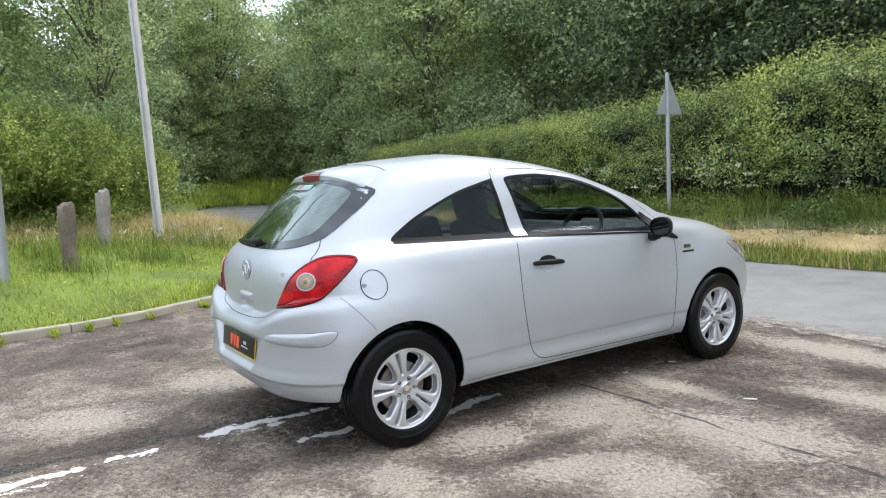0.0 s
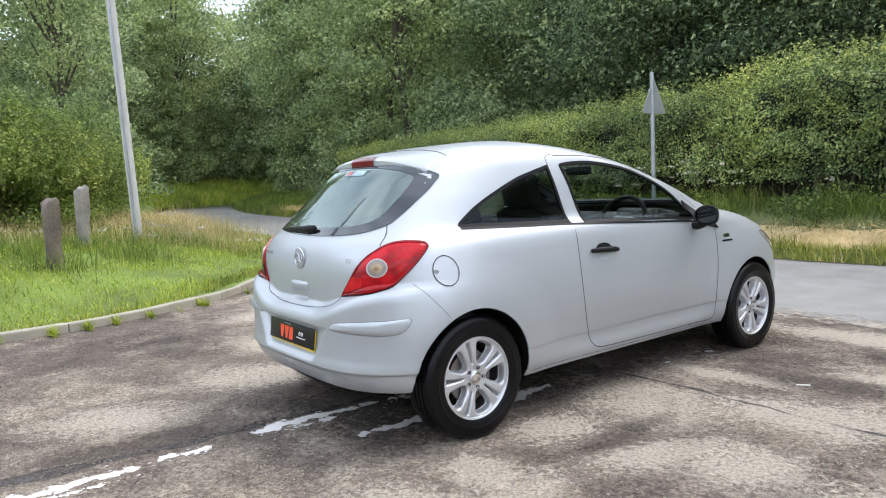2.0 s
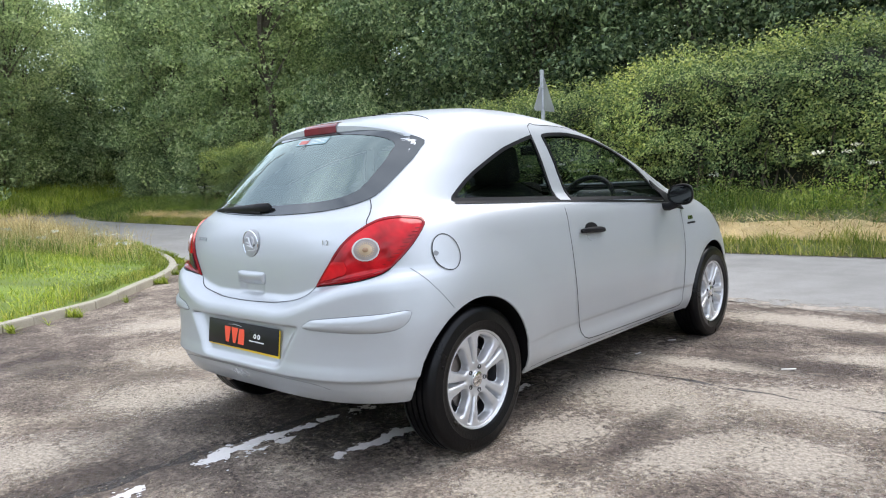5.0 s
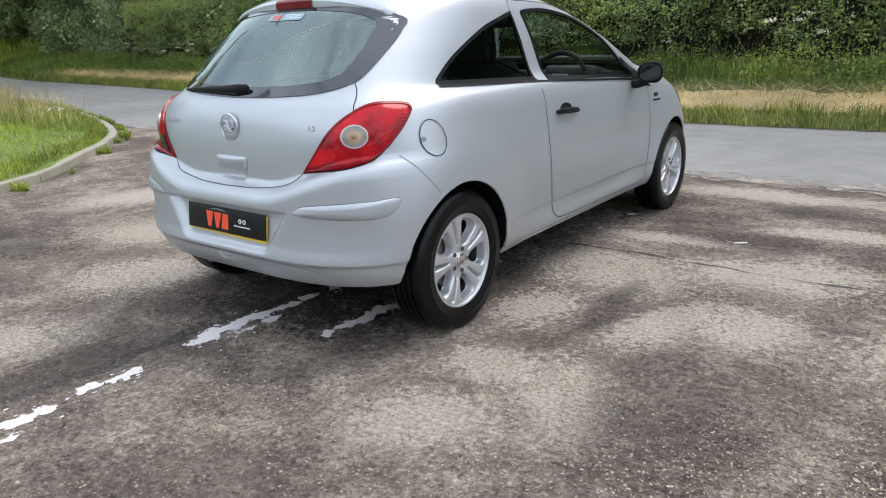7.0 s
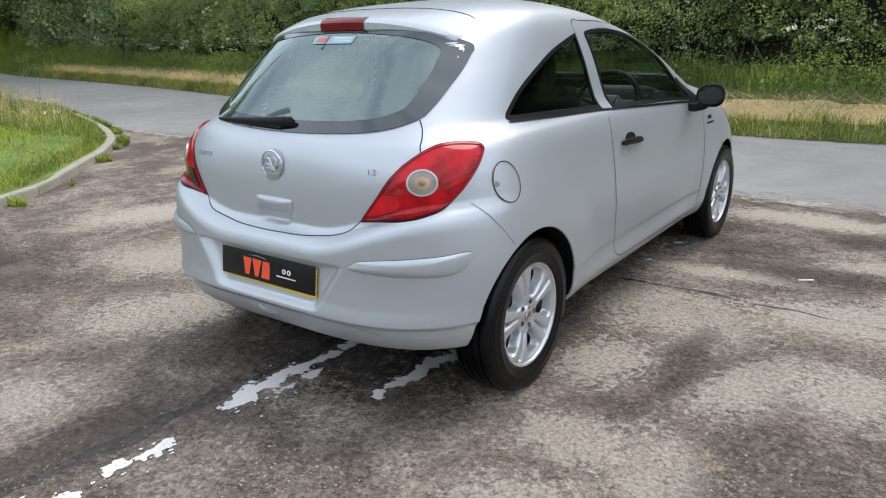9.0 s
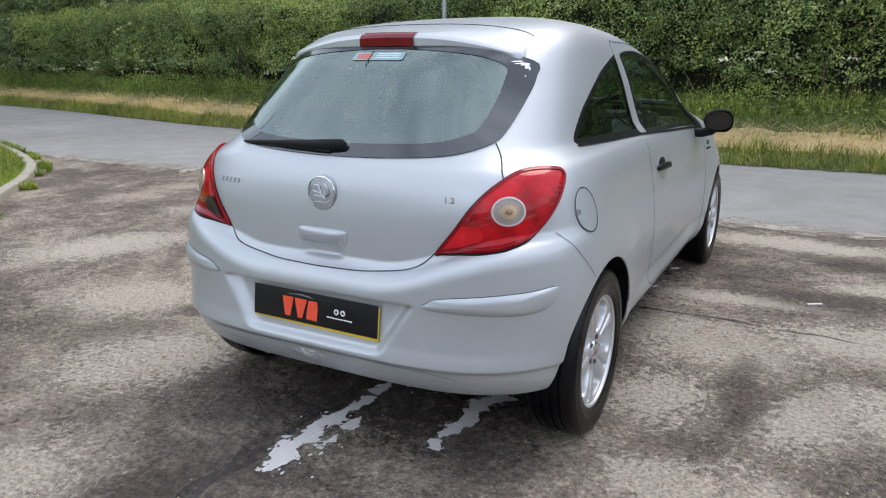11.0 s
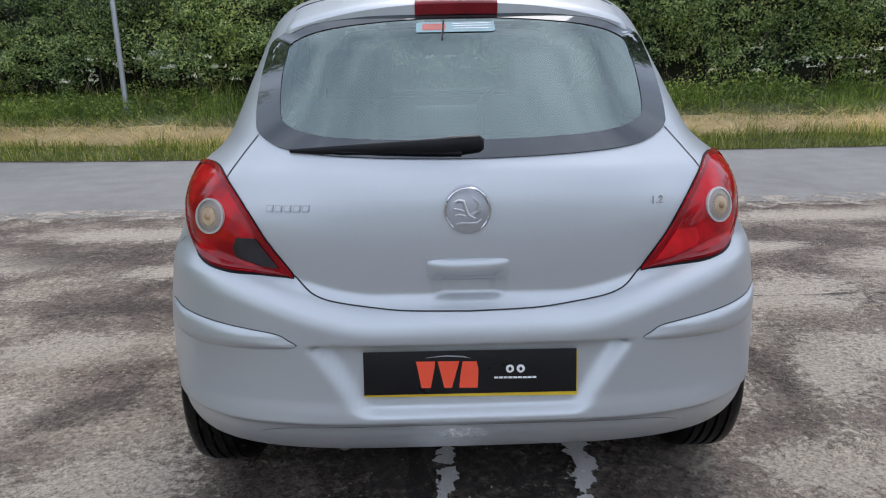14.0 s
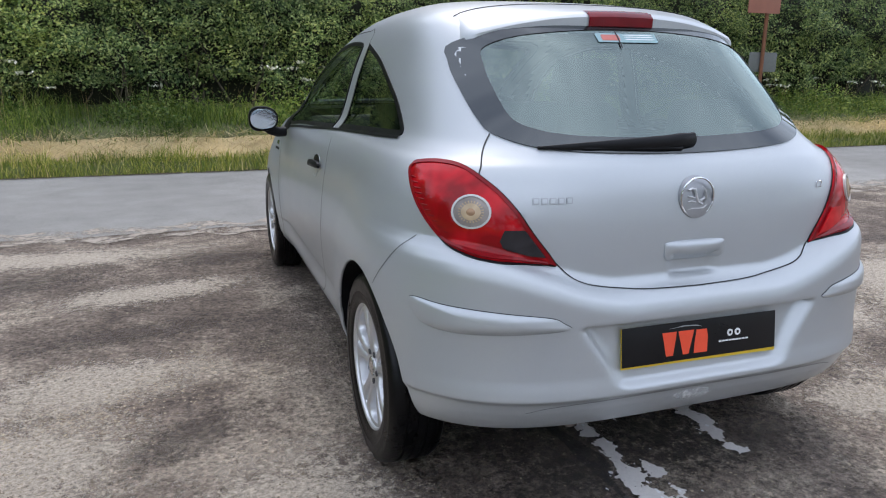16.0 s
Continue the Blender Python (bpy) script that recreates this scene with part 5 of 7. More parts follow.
bm = bmesh.new()
tri = [(math.cos(a) * r, 0.0, math.sin(a) * r) for a, r in ((radians(90), 0.44), (radians(210), 0.41), (radians(330), 0.41))]
front_v, back_v = [bm.verts.new((a, 0.004, c)) for a, _, c in tri], [bm.verts.new((a, -0.004, c)) for a, _, c in tri]
bm.faces.new(front_v), bm.faces.new(back_v[::-1])
for i in range(3):
    bm.faces.new((front_v[i], back_v[i], back_v[(i + 1) % 3], front_v[(i + 1) % 3]))
bmesh.ops.bevel(bm, geom=[e for e in bm.edges if abs(e.verts[0].co.y - e.verts[1].co.y) > 0.005], offset=0.03, segments=4, affect="EDGES")
plate = part("plate", bm, SIGN_BACK, sign, "bare grey back of the plate")
plate.matrix_basis = pose(0, 0.05, 2.09, 0, 0, 90) @ pose(0, 0, 0)
for h in (1.94, 2.30):
    bm = bmesh.new()
    box(bm, (0.30 if h < 2.1 else 0.16, 0.018, 0.035), Matrix.Translation((0, 0.022, 0)), 0.003)
    box(bm, (0.09, 0.09, 0.03), Matrix(), 0.004)
    clip = part("clip", bm, GALV, sign)
    clip.matrix_basis = pose(0, 0, h, 0, 0, 92)

sign = base("road_sign", 9.05, 8.95, 0.40)
tagged(sign, "red-brown sign and grey plate on a rusty pole", "road sign")
bm = bmesh.new()
tube(bm, [(0, 0, 0), (0, 0, 3.0)], [0.035, 0.035], 14)
part("pole", bm, RUST, sign)
bm = bmesh.new()
box(bm, (0.74, 0.012, 0.62), Matrix.Translation((-0.12, -0.045, 2.20)), 0.004)
part("upper_plate", bm, BROWN_SIGN, sign)
bm = bmesh.new()
box(bm, (0.66, 0.012, 0.36), Matrix.Translation((0.06, 0.045, 1.02)), 0.004)
part("lower_plate", bm, SIGN_DULL, sign, "dull grey lower plate")


# ---- the car ----
car = base("hatchback_car")
tagged(car, "silver three-door hatchback car parked on the lay-by", "car")
HUBS = ((0.0, 0.302), (2.505, 0.297))
ARCH = 0.347


def inside_skin(x, y, z):
    x = np.abs(x)
    w, lr, nr, lf, nf = half_width(z), rear_long(z), rear_power(z), front_long(z), front_power(z)
    b = np.clip((rear_at(x, z) + dents(x, z) + lr - y) / lr, 0, 2)
    c = np.clip((y - front_end(z) + lf) / lf, 0, 2)
    k = np.maximum(x - flare(y, z) * (1 - np.clip(b, 0, 1) ** 6), 0) / w
    return (k ** nr + b ** nr < 1) & (k ** nf + c ** nf < 1)


def on_side(sign):
    return lambda a, b: np.stack([sign * side_x(a, b), a, b], -1)


def on_rear(a, b):
    return np.stack([a, rear_y(np.abs(a), b), b], -1)


def on_front(a, b):
    return np.stack([a, front_y(np.abs(a), b), b], -1)


def on_corner(sign, axis=0.45, way=-1):
    """Wraps round a corner: a is the angle about an upright axis, times 0.85."""
    def at(a, b):
        s, c = np.sin(a / 0.85), np.cos(a / 0.85)
        lo, hi = np.zeros_like(a), np.full_like(a, 2.0)
        for _ in range(26):
            m = (lo + hi) / 2
            good = inside_skin(m * s, axis + way * m * c, b)
            lo, hi = np.where(good, m, lo), np.where(good, hi, m)
        return np.stack([sign * lo * s, axis + way * lo * c, b], -1)
    return at


def corner_xy(points, axis=0.45, way=-1):
    return [(0.85 * math.atan2(x, way * (y - axis)), z) for x, y, z in points]


def normals(at, a, b, e=0.004):
    n = np.cross(at(a + e, b) - at(a - e, b), at(a, b + e) - at(a, b - e))
    n /= np.linalg.norm(n, axis=-1)[..., None] + 1e-12
    out = at(a, b) - np.array([0, 1.2, 0.75])
    return n * np.sign((n * out).sum(-1))[..., None]


def rounded(poly, n=72, sharp=False):
    """A closed line of n points through the given ones."""
    p = [np.array(q, float) for q in poly]
    out = []
    for i in range(len(p)):
        a, b, c, d = p[i - 1], p[i], p[(i + 1) % len(p)], p[(i + 2) % len(p)]
        for t in np.linspace(0, 1, 12, endpoint=False):
            out.append(b + (c - b) * t if sharp else 0.5 * (2 * b + (c - a) * t + (2 * a - 5 * b + 4 * c - d) * t * t + (3 * b - a - 3 * c + d) * t ** 3))
    out = np.array(out)
    long = np.r_[0, np.cumsum(np.linalg.norm(np.diff(np.vstack([out, out[:1]]), axis=0), axis=1))]
    s = np.linspace(0, long[-1], n, endpoint=False)
    loop = np.vstack([out, out[:1]])
    return np.c_[np.interp(s, long, loop[:, 0]), np.interp(s, long, loop[:, 1])]


def inset(loop, d):
    """The loop moved inwards."""
    t = np.roll(loop, -1, 0) - np.roll(loop, 1, 0)
    n = np.c_[-t[:, 1], t[:, 0]]
    n /= np.linalg.norm(n, axis=1)[:, None] + 1e-12
    area = (loop[:, 0] * np.roll(loop[:, 1], -1) - np.roll(loop[:, 0], -1) * loop[:, 1]).sum()
    d = np.asarray(d)
    return loop + n * (d if d.ndim == 0 else d[:, None]) * (1 if area > 0 else -1)


def raised(at, q, off):
    a, b = q[..., 0], q[..., 1]
    return at(a, b) + normals(at, a, b) * np.asarray(off)[..., None]


def panel(name, loop, at, material, parent, label="", off=0.003, bulge=0.0, skirt=0.006, rings=10, power=2.0):
    """A piece that follows the skin inside a loop, a little proud of it, its rim turned down to the skin."""
    mid = loop.mean(0)
    v, f, n = [], [], len(loop)
    fs = np.linspace(1, 0.0, rings + 1)[:-1]
    if skirt:
        v.append(raised(at, loop, np.full(n, off - skirt)))
    for k in fs:
        v.append(raised(at, mid + (loop - mid) * k, np.full(n, off + bulge * (1 - k ** power))))
    count_ = len(v)
    v = np.vstack(v + [raised(at, mid[None], np.array([off + bulge]))])
    for r in range(count_ - 1):
        for i in range(n):
            f.append((r * n + i, r * n + (i + 1) % n, (r + 1) * n + (i + 1) % n, (r + 1) * n + i))
    for i in range(n):
        f.append(((count_ - 1) * n + i, (count_ - 1) * n + (i + 1) % n, count_ * n))
    return finish(name, v, f, material, parent, label)


def frame_ring(name, outer, inner, at, material, parent, label="", off=0.003, skirt=0.006):
    """A border between two loops on the skin."""
    n = len(outer)
    v = np.vstack([raised(at, outer, np.full(n, off - skirt)), raised(at, outer, np.full(n, off)), raised(at, inner, np.full(n, off)), raised(at, inner, np.full(n, off - skirt))])
    f = [(r * n + i, r * n + (i + 1) % n, (r + 1) * n + (i + 1) % n, (r + 1) * n + i) for r in range(3) for i in range(n)]
    return finish(name, v, f, material, parent, label)


def finish(name, v, f, material, parent, label=""):
    bm = bmesh.new()
    vs = [bm.verts.new(tuple(map(float, q))) for q in v]
    for q in f:
        if len(set(q)) >= 3:
            bm.faces.new([vs[i] for i in q])
    bmesh.ops.remove_doubles(bm, verts=bm.verts, dist=1e-6)
    bmesh.ops.recalc_face_normals(bm, faces=bm.faces)
    if sum((q.calc_center_median() - Vector((0, 1.2, 0.75))).dot(q.normal) * q.calc_area() for q in bm.faces) < 0:
        bmesh.ops.reverse_faces(bm, faces=bm.faces)
    return part(name, bm, material, parent, label)


def skin_line(name, points, at, material, parent, label="", width=0.005, off=0.0012, closed=False, round_off=True):
    """A narrow dark joint along the skin."""
    p = np.array(points, float)
    if closed:
        q = rounded(points, 96)
        q = np.vstack([q, q[:1]])
    else:
        fine = []
        for i in range(len(p) - 1):
            a, b, c, d = p[max(i - 1, 0)], p[i], p[i + 1], p[min(i + 2, len(p) - 1)]
            for t in np.linspace(0, 1, 14, endpoint=False):
                fine.append(0.5 * (2 * b + (c - a) * t + (2 * a - 5 * b + 4 * c - d) * t * t + (3 * b - a - 3 * c + d) * t ** 3) if round_off else b + (c - b) * t)
        q = np.array(fine + [p[-1]])
    s, nrm = at(q[:, 0], q[:, 1]), normals(at, q[:, 0], q[:, 1])
    t = np.gradient(s, axis=0)
    t /= np.linalg.norm(t, axis=1)[:, None] + 1e-12
    side = np.cross(nrm, t) * width / 2
    v = np.vstack([s + nrm * off - side, s + nrm * off + side])
    n = len(q)
    f = [(i, i + 1, n + i + 1, n + i) for i in range(n - 1)]
    return finish(name, v, f, material, parent, label)


def within(loop, a, b):
    """Which of the points (a, b) lie inside the loop."""
    ok = np.zeros(np.shape(a), bool)
    for (x0, y0), (x1, y1) in zip(loop, np.roll(loop, -1, 0)):
        cross = (y0 > b) != (y1 > b)
        ok ^= cross & (a < (x1 - x0) * (b - y0) / (y1 - y0 + 1e-12) + x0)
    return ok


# outlines on the skin
REAR_GLASS = rounded([(-0.0, 1.002), (0.24, 1.008), (0.42, 1.022), (0.515, 1.052), (0.540, 1.09), (0.550, 1.18), (0.546, 1.245), (0.522, 1.300), (0.36, 1.340), (0.0, 1.36),
                      (-0.36, 1.340), (-0.522, 1.300), (-0.546, 1.245), (-0.550, 1.18), (-0.540, 1.09), (-0.515, 1.052), (-0.42, 1.022), (-0.24, 1.008)], 140)
QUARTER = rounded([(0.022, 1.035), (0.05, 1.062), (0.20, 1.148), (0.44, 1.246), (0.60, 1.29), (0.725, 1.318), (0.738, 1.31), (0.76, 1.16), (0.782, 1.01), (0.775, 0.998), (0.55, 1.006), (0.25, 1.018), (0.05, 1.026)], 110)
DOOR_GLASS = rounded([(0.838, 1.325), (0.95, 1.335), (1.12, 1.332), (1.40, 1.288), (1.66, 1.190), (1.83, 1.075), (1.905, 0.985), (1.90, 0.94), (1.60, 0.958), (1.20, 0.975), (0.915, 0.988), (0.895, 1.0), (0.855, 1.2), (0.828, 1.31)], 120)
DOOR = [(0.742, 1.363), (0.83, 1.372), (1.10, 1.363), (1.45, 1.312), (1.757, 1.215), (1.92, 1.09), (2.03, 0.985), (2.09, 0.90), (2.10, 0.80), (2.085, 0.66), (2.06, 0.50), (2.05, 0.34), (2.03, 0.278),
        (1.8, 0.272), (1.3, 0.276), (0.95, 0.282), (0.885, 0.30), (0.845, 0.345), (0.80, 0.48), (0.772, 0.66), (0.776, 0.85), (0.786, 0.97), (0.765, 1.15)]
DOOR_LOOP = rounded(DOOR, 160)
GATE_HALF = [(0.0, 0.654), (0.18, 0.658), (0.30, 0.672), (0.375, 0.695), (0.421, 0.737), (0.484, 0.822), (0.535, 0.870), (0.590, 0.955), (0.555, 1.015), (0.525, 1.06)]
GATE_LOOP = np.array(GATE_HALF + [(0.575, 1.14), (0.585, 1.3), (0.3, 1.42), (-0.3, 1.42), (-0.585, 1.3), (-0.575, 1.14)] + [(-x, z) for x, z in GATE_HALF[:0:-1]])
SCREEN = rounded([(-0.60, 1.03), (-0.3, 1.02), (0.0, 1.017), (0.3, 1.02), (0.60, 1.03), (0.585, 1.10), (0.53, 1.25), (0.47, 1.35), (0.3, 1.375), (0.0, 1.383), (-0.3, 1.375), (-0.47, 1.35), (-0.53, 1.25), (-0.585, 1.10)], 120)


def corner_steps(n, count_):
    """Even steps round a superellipse's quarter."""
    p = np.linspace(0, 1, count_)
    h = 0.5 ** (1 / n)
    a = np.where(p < 0.5, np.arcsin(np.clip(h * p / 0.5, 0, 1) ** (n / 2)), np.arccos(np.clip(h * (1 - p) / 0.5, 0, 1) ** (n / 2)))
    return a / (np.pi / 2)


def skin_grid(fine):
    us = np.r_[corner_steps(4.0, int(110 * fine)), 1 + np.linspace(0, 1, int(120 * fine))[1:], 2 + np.linspace(0, 1, int(60 * fine))[1:]]
    zs = np.r_[np.linspace(0.20, 1.38, int(230 * fine)), 1.4845 - 0.1045 * (1 - np.linspace(0, 1, int(44 * fine))[1:]) ** 1.6]
    u, z = np.meshgrid(us, zs, indexing="ij")
    _, y, _ = skin(u, np.full_like(z, 0.3))
    low = np.where(y < 0.0, 0.292, 0.238)
    z = np.where(z < 0.5, low + (z - 0.2) / 0.3 * (0.5 - low), z)
    x, y, z = skin(u, z)
    x[0, :] = 0.0
    x[-1, :] = 0.0
    return u, x, y, z


u, gx, gy, gz = skin_grid(1.0)
# wheel arches: the skin ends on a circle
hole = np.zeros_like(gx, bool)
for hy_, hz_ in HUBS:
    r = np.hypot(gy - hy_, gz - hz_)
    hole |= (r < ARCH) & (gx > 0.4)
drop_face = hole[:-1, :-1] & hole[1:, :-1] & hole[:-1, 1:] & hole[1:, 1:]
for hy_, hz_ in HUBS:
    r = np.hypot(gy - hy_, gz - hz_)
    m = (r < ARCH) & (gx > 0.4)
    gy[m] = hy_ + (gy[m] - hy_) * ARCH / np.maximum(r[m], 0.05)
    gz[m] = hz_ + (gz[m] - hz_) * ARCH / np.maximum(r[m], 0.05)
    gx[m] = side_x(gy[m], gz[m])
fu = (u[:-1, :-1] + u[1:, 1:]) / 2
fx, fy, fz = ((g[:-1, :-1] + g[1:, :-1] + g[:-1, 1:] + g[1:, 1:]) / 4 for g in (gx, gy, gz))
at_rear, at_side = (fu < 1) & (fy < 0.25), (fx > 0.35)
gone = drop_face | (at_rear & within(inset(REAR_GLASS, 0.022), fx, fz) & (fz > 0.99))
gone |= at_side & (within(inset(QUARTER, 0.012), fy, fz) | within(inset(DOOR_GLASS, 0.010), fy, fz))
gone |= (fu > 1.7) & (fy > 1.2) & within(inset(SCREEN, 0.02), fx, fz)
kind = np.zeros(fx.shape, int)
kind[(fy > 2.0) & (fz > 0.76) & (fz < 1.02) & (fx < 0.66)] = 4
kind[(fy > 2.75) & (fz < 0.66)] = 5
kind[(fz < 0.80) & (fy < -0.308 + 0.858 * (0.79 - fz)) & at_rear | ((fz < 0.79) & (fy < -0.17) & (fy < -0.308 + 0.858 * (0.79 - fz)))] = 2
kind[at_rear & within(GATE_LOOP, fx, fz)] = 1
kind[at_side & within(DOOR_LOOP, fy, fz) & (fu > 0.5)] = 3
GX, GY, GZ = gx, gy, gz


def skin_part(name, which, parent, sides=(1, -1), label="", material=PAINT):
    """The skin's faces of one kind, on the right side, the left, or both."""
    nu, nz = GX.shape
    sel = np.argwhere((kind == which) & ~gone)
    vs, fs = [], []
    ids = np.arange(nu * nz).reshape(nu, nz)
    for s in sides:
        quads = np.stack([ids[sel[:, 0], sel[:, 1]], ids[sel[:, 0] + 1, sel[:, 1]], ids[sel[:, 0] + 1, sel[:, 1] + 1], ids[sel[:, 0], sel[:, 1] + 1]], 1)
        fs.append((quads if s > 0 else quads[:, ::-1]) + len(vs) * nu * nz)
        vs.append(np.stack([s * GX.ravel(), GY.ravel(), GZ.ravel()], 1))
    vs, fs = np.vstack(vs), np.vstack(fs)
    used, back = np.unique(fs, return_inverse=True)
    me = quick_mesh(name, vs[used], back.reshape(fs.shape))
    bm = bmesh.new()
    bm.from_mesh(me)
    bmesh.ops.remove_doubles(bm, verts=bm.verts, dist=2e-4)
    bpy.data.meshes.remove(me)
    return part(name, bm, material, parent, label, angle=50)


skin_part("body", 0, car, label="silver metallic body shell with roof and wings")
tailgate = skin_part("tailgate", 1, car)
bumper = skin_part("rear_bumper", 2, car, label="silver rear bumper with a scuffed lower edge")
doors = {s: skin_part("door", 3, car, (s,)) for s in (1, -1)}
skin_part("bonnet", 4, car)
skin_part("front_bumper", 5, car)

# a lining inside the skin
_, lx, ly, lz = skin_grid(0.4)
lin = []
cx_, cy_, cz_ = ((g[:-1, :-1] + g[1:, 1:]) / 2 for g in (lx, ly, lz))
big = lambda loop: inset(loop, -0.03)
open_ = ((cy_ < 0.25) & within(big(REAR_GLASS), cx_, cz_) & (cz_ > 0.96)) | ((cx_ > 0.35) & (within(big(QUARTER), cy_, cz_) | within(big(DOOR_GLASS), cy_, cz_)))
open_ |= (cy_ > 1.2) & within(big(SCREEN), cx_, cz_)
for hy_, hz_ in HUBS:
    open_ |= (np.hypot(cy_ - hy_, cz_ - hz_) < ARCH + 0.06) & (cx_ > 0.4)
ids = np.arange(lx.size).reshape(lx.shape)
sel = np.argwhere(~open_)
quads = np.stack([ids[sel[:, 0], sel[:, 1]], ids[sel[:, 0] + 1, sel[:, 1]], ids[sel[:, 0] + 1, sel[:, 1] + 1], ids[sel[:, 0], sel[:, 1] + 1]], 1)
shr = lambda s: np.stack([s * lx.ravel() * 0.962, 1.2 + (ly.ravel() - 1.2) * 0.968, np.where(lz.ravel() > 1.0, lz.ravel() - 0.028 * smooth(1.0, 1.4, lz.ravel()), lz.ravel())], 1)
vs, fs = np.vstack([shr(1), shr(-1)]), np.vstack([quads, quads[:, ::-1] + lx.size])
put("lining", quick_mesh("lining", vs, fs), DASH, car, "dark inner trim")

# glass with its black borders
glass_mid = np.array([0.0, 1.18])
glass_loop = glass_mid + (REAR_GLASS - glass_mid) * np.c_[np.full(len(REAR_GLASS), 0.868), np.where(REAR_GLASS[:, 1] < 1.18, 0.78, 0.905)]
frame_ring("rear_window_border", REAR_GLASS, glass_loop, on_rear, BAND, tailgate, "black border", 0.004, 0.012)
w = panel("rear_window", glass_loop, on_rear, REAR_PANE, tailgate, "tinted rear window reflecting the sky", 0.002, skirt=0)
w.visible_shadow = False
for s in (1, -1):
    for name, loop, owner, d in (("quarter_window", QUARTER, car, 0.016), ("door_window", DOOR_GLASS, doors[s], 0.016)):
        inner = inset(loop, d)
        frame_ring(name + "_seal", loop, inner, on_side(s), SEAL, owner, "black rubber seal", 0.003, 0.012)
        w = panel(name, inner, on_side(s), GLASS if owner is not car else DARK_GLASS, owner, "", 0.001, skirt=0)
        w.visible_shadow = False
    tri = rounded([(1.875, 1.06), (1.925, 1.03), (2.02, 0.955), (2.13, 0.885), (2.13, 0.868), (1.95, 0.905), (1.90, 0.925), (1.885, 1.0)], 60)
    panel("mirror_triangle", tri, on_side(s), BLACK, doors[s], "black mirror base", 0.005, 0.003)
    skin_line("waist_seal", [(0.03, 1.022), (0.4, 1.006), (0.785, 0.990), (1.3, 0.962), (1.9, 0.925), (2.12, 0.872)], on_side(s), SEAL, car, width=0.012, off=0.004)
inner = inset(SCREEN, 0.03)
frame_ring("windscreen_border", SCREEN, inner, on_front, BAND, car, "black border", 0.003, 0.012)
w = panel("windscreen", inner, on_front, GLASS, car, "", 0.001, skirt=0)
w.visible_shadow = False

# joints between the panels
for s in (1, -1):
    skin_line("door_gap", DOOR, on_side(s), GAP, car, width=0.0045, closed=True)
    skin_line("bumper_gap", [(-0.305, 0.795), (-0.285, 0.772), (-0.20, 0.672), (-0.165, 0.628)], on_side(s), GAP, car, width=0.002, round_off=False)
    ring = [(-0.141 + 0.066 * math.cos(a), 0.840 + 0.069 * math.sin(a)) for a in np.linspace(0, 2 * math.pi, 20, endpoint=False)]
    if s > 0:
        flap = panel("fuel_flap", np.array(rounded(ring, 60)), on_side(s), PAINT, car, "round silver fuel filler flap", 0.0015, 0.001, 0.003)
        skin_line("flap_gap", ring, on_side(s), GAP, flap, width=0.004, off=0.0036, closed=True)
        panel("finger_dent", rounded([(-0.204, 0.840), (-0.193, 0.850), (-0.178, 0.840), (-0.193, 0.830)], 24), on_side(s), TRIM, flap, off=0.003, rings=4)
    skin_line("gate_gap", [(x * s, z) for x, z in GATE_HALF[:5]], on_rear, GAP, car, width=0.0042)
    skin_line("gate_gap", [(x * s, z) for x, z in ((0.598, 0.952), (0.560, 1.012), (0.526, 1.056))], on_rear, GAP, car, width=0.0045)
    skin_line("sill_crease", [(0.38, 0.262), (0.9, 0.258), (2.08, 0.250)], on_side(s), GAP, car, width=0.003)
    # side script on the wing: two small unreadable chrome bars
    for z0, z1, y0, y1 in ((0.800, 0.822, 2.185, 2.255), (0.772, 0.784, 2.165, 2.275)):
        panel("wing_script", rounded([(y0, z0), (y1, z0), (y1, z1), (y0, z1)], 24, True), on_side(s), CHROME if z0 > 0.79 else BLACK, car, "small script", 0.002, rings=3)
    # door handles
    cup = rounded([(0.925, 0.838), (0.935, 0.865), (0.985, 0.872), (1.035, 0.862), (1.045, 0.836), (1.03, 0.79), (0.985, 0.778), (0.94, 0.79)], 40)
    panel("handle_cup", cup, on_side(s), PAINT, doors[s], "", 0.0015, -0.006, 0.004)
    # black panel painting the shade in the cup's upper half
    panel("handle_cup_shade", rounded([(0.93, 0.843), (0.94, 0.864), (0.985, 0.871), (1.03, 0.862), (1.04, 0.843)], 30), on_side(s), BLACK, doors[s], "", 0.0025, 0, 0.003, 4)
    handle = rounded([(0.872, 0.842), (0.93, 0.846), (1.04, 0.842), (1.088, 0.832), (1.09, 0.815), (1.04, 0.814), (0.93, 0.820), (0.874, 0.824)], 50)
    panel("door_handle", handle, on_side(s), BLACK, doors[s], "black pull handle", 0.020, 0.008, 0.014)

# tailgate: badge, script, handle, wiper, sticker
ring = [(0.057 * math.cos(a), 0.890 + 0.057 * math.sin(a)) for a in np.linspace(0, 2 * math.pi, 24, endpoint=False)]
badge = panel("badge", np.array(rounded(ring, 60)), on_rear, BADGE_FACE, tailgate, "round chrome badge", 0.003, 0.003, 0.004)
bm = bmesh.new()
pts = [(0.053 * math.cos(a), float(rear_y(0.0, 0.89)) - 0.007, 0.890 + 0.053 * math.sin(a)) for a in np.linspace(0, 2 * math.pi, 49)]
tube(bm, pts, 0.003, 8, False)
part("badge_rim", bm, CHROME, badge)
by = float(rear_y(0.0, 0.89)) - 0.0072
strokes = [[(0.004 + 0.006 * k, -0.010 - 0.002 * k), (0.018 + 0.005 * k, -0.004 + 0.001 * k), (0.024 + 0.004 * math.sin(k), 0.012 + 0.004 * (2 - k)), (0.012 + 0.006 * k, 0.030 - 0.004 * k)] for k in range(4)]
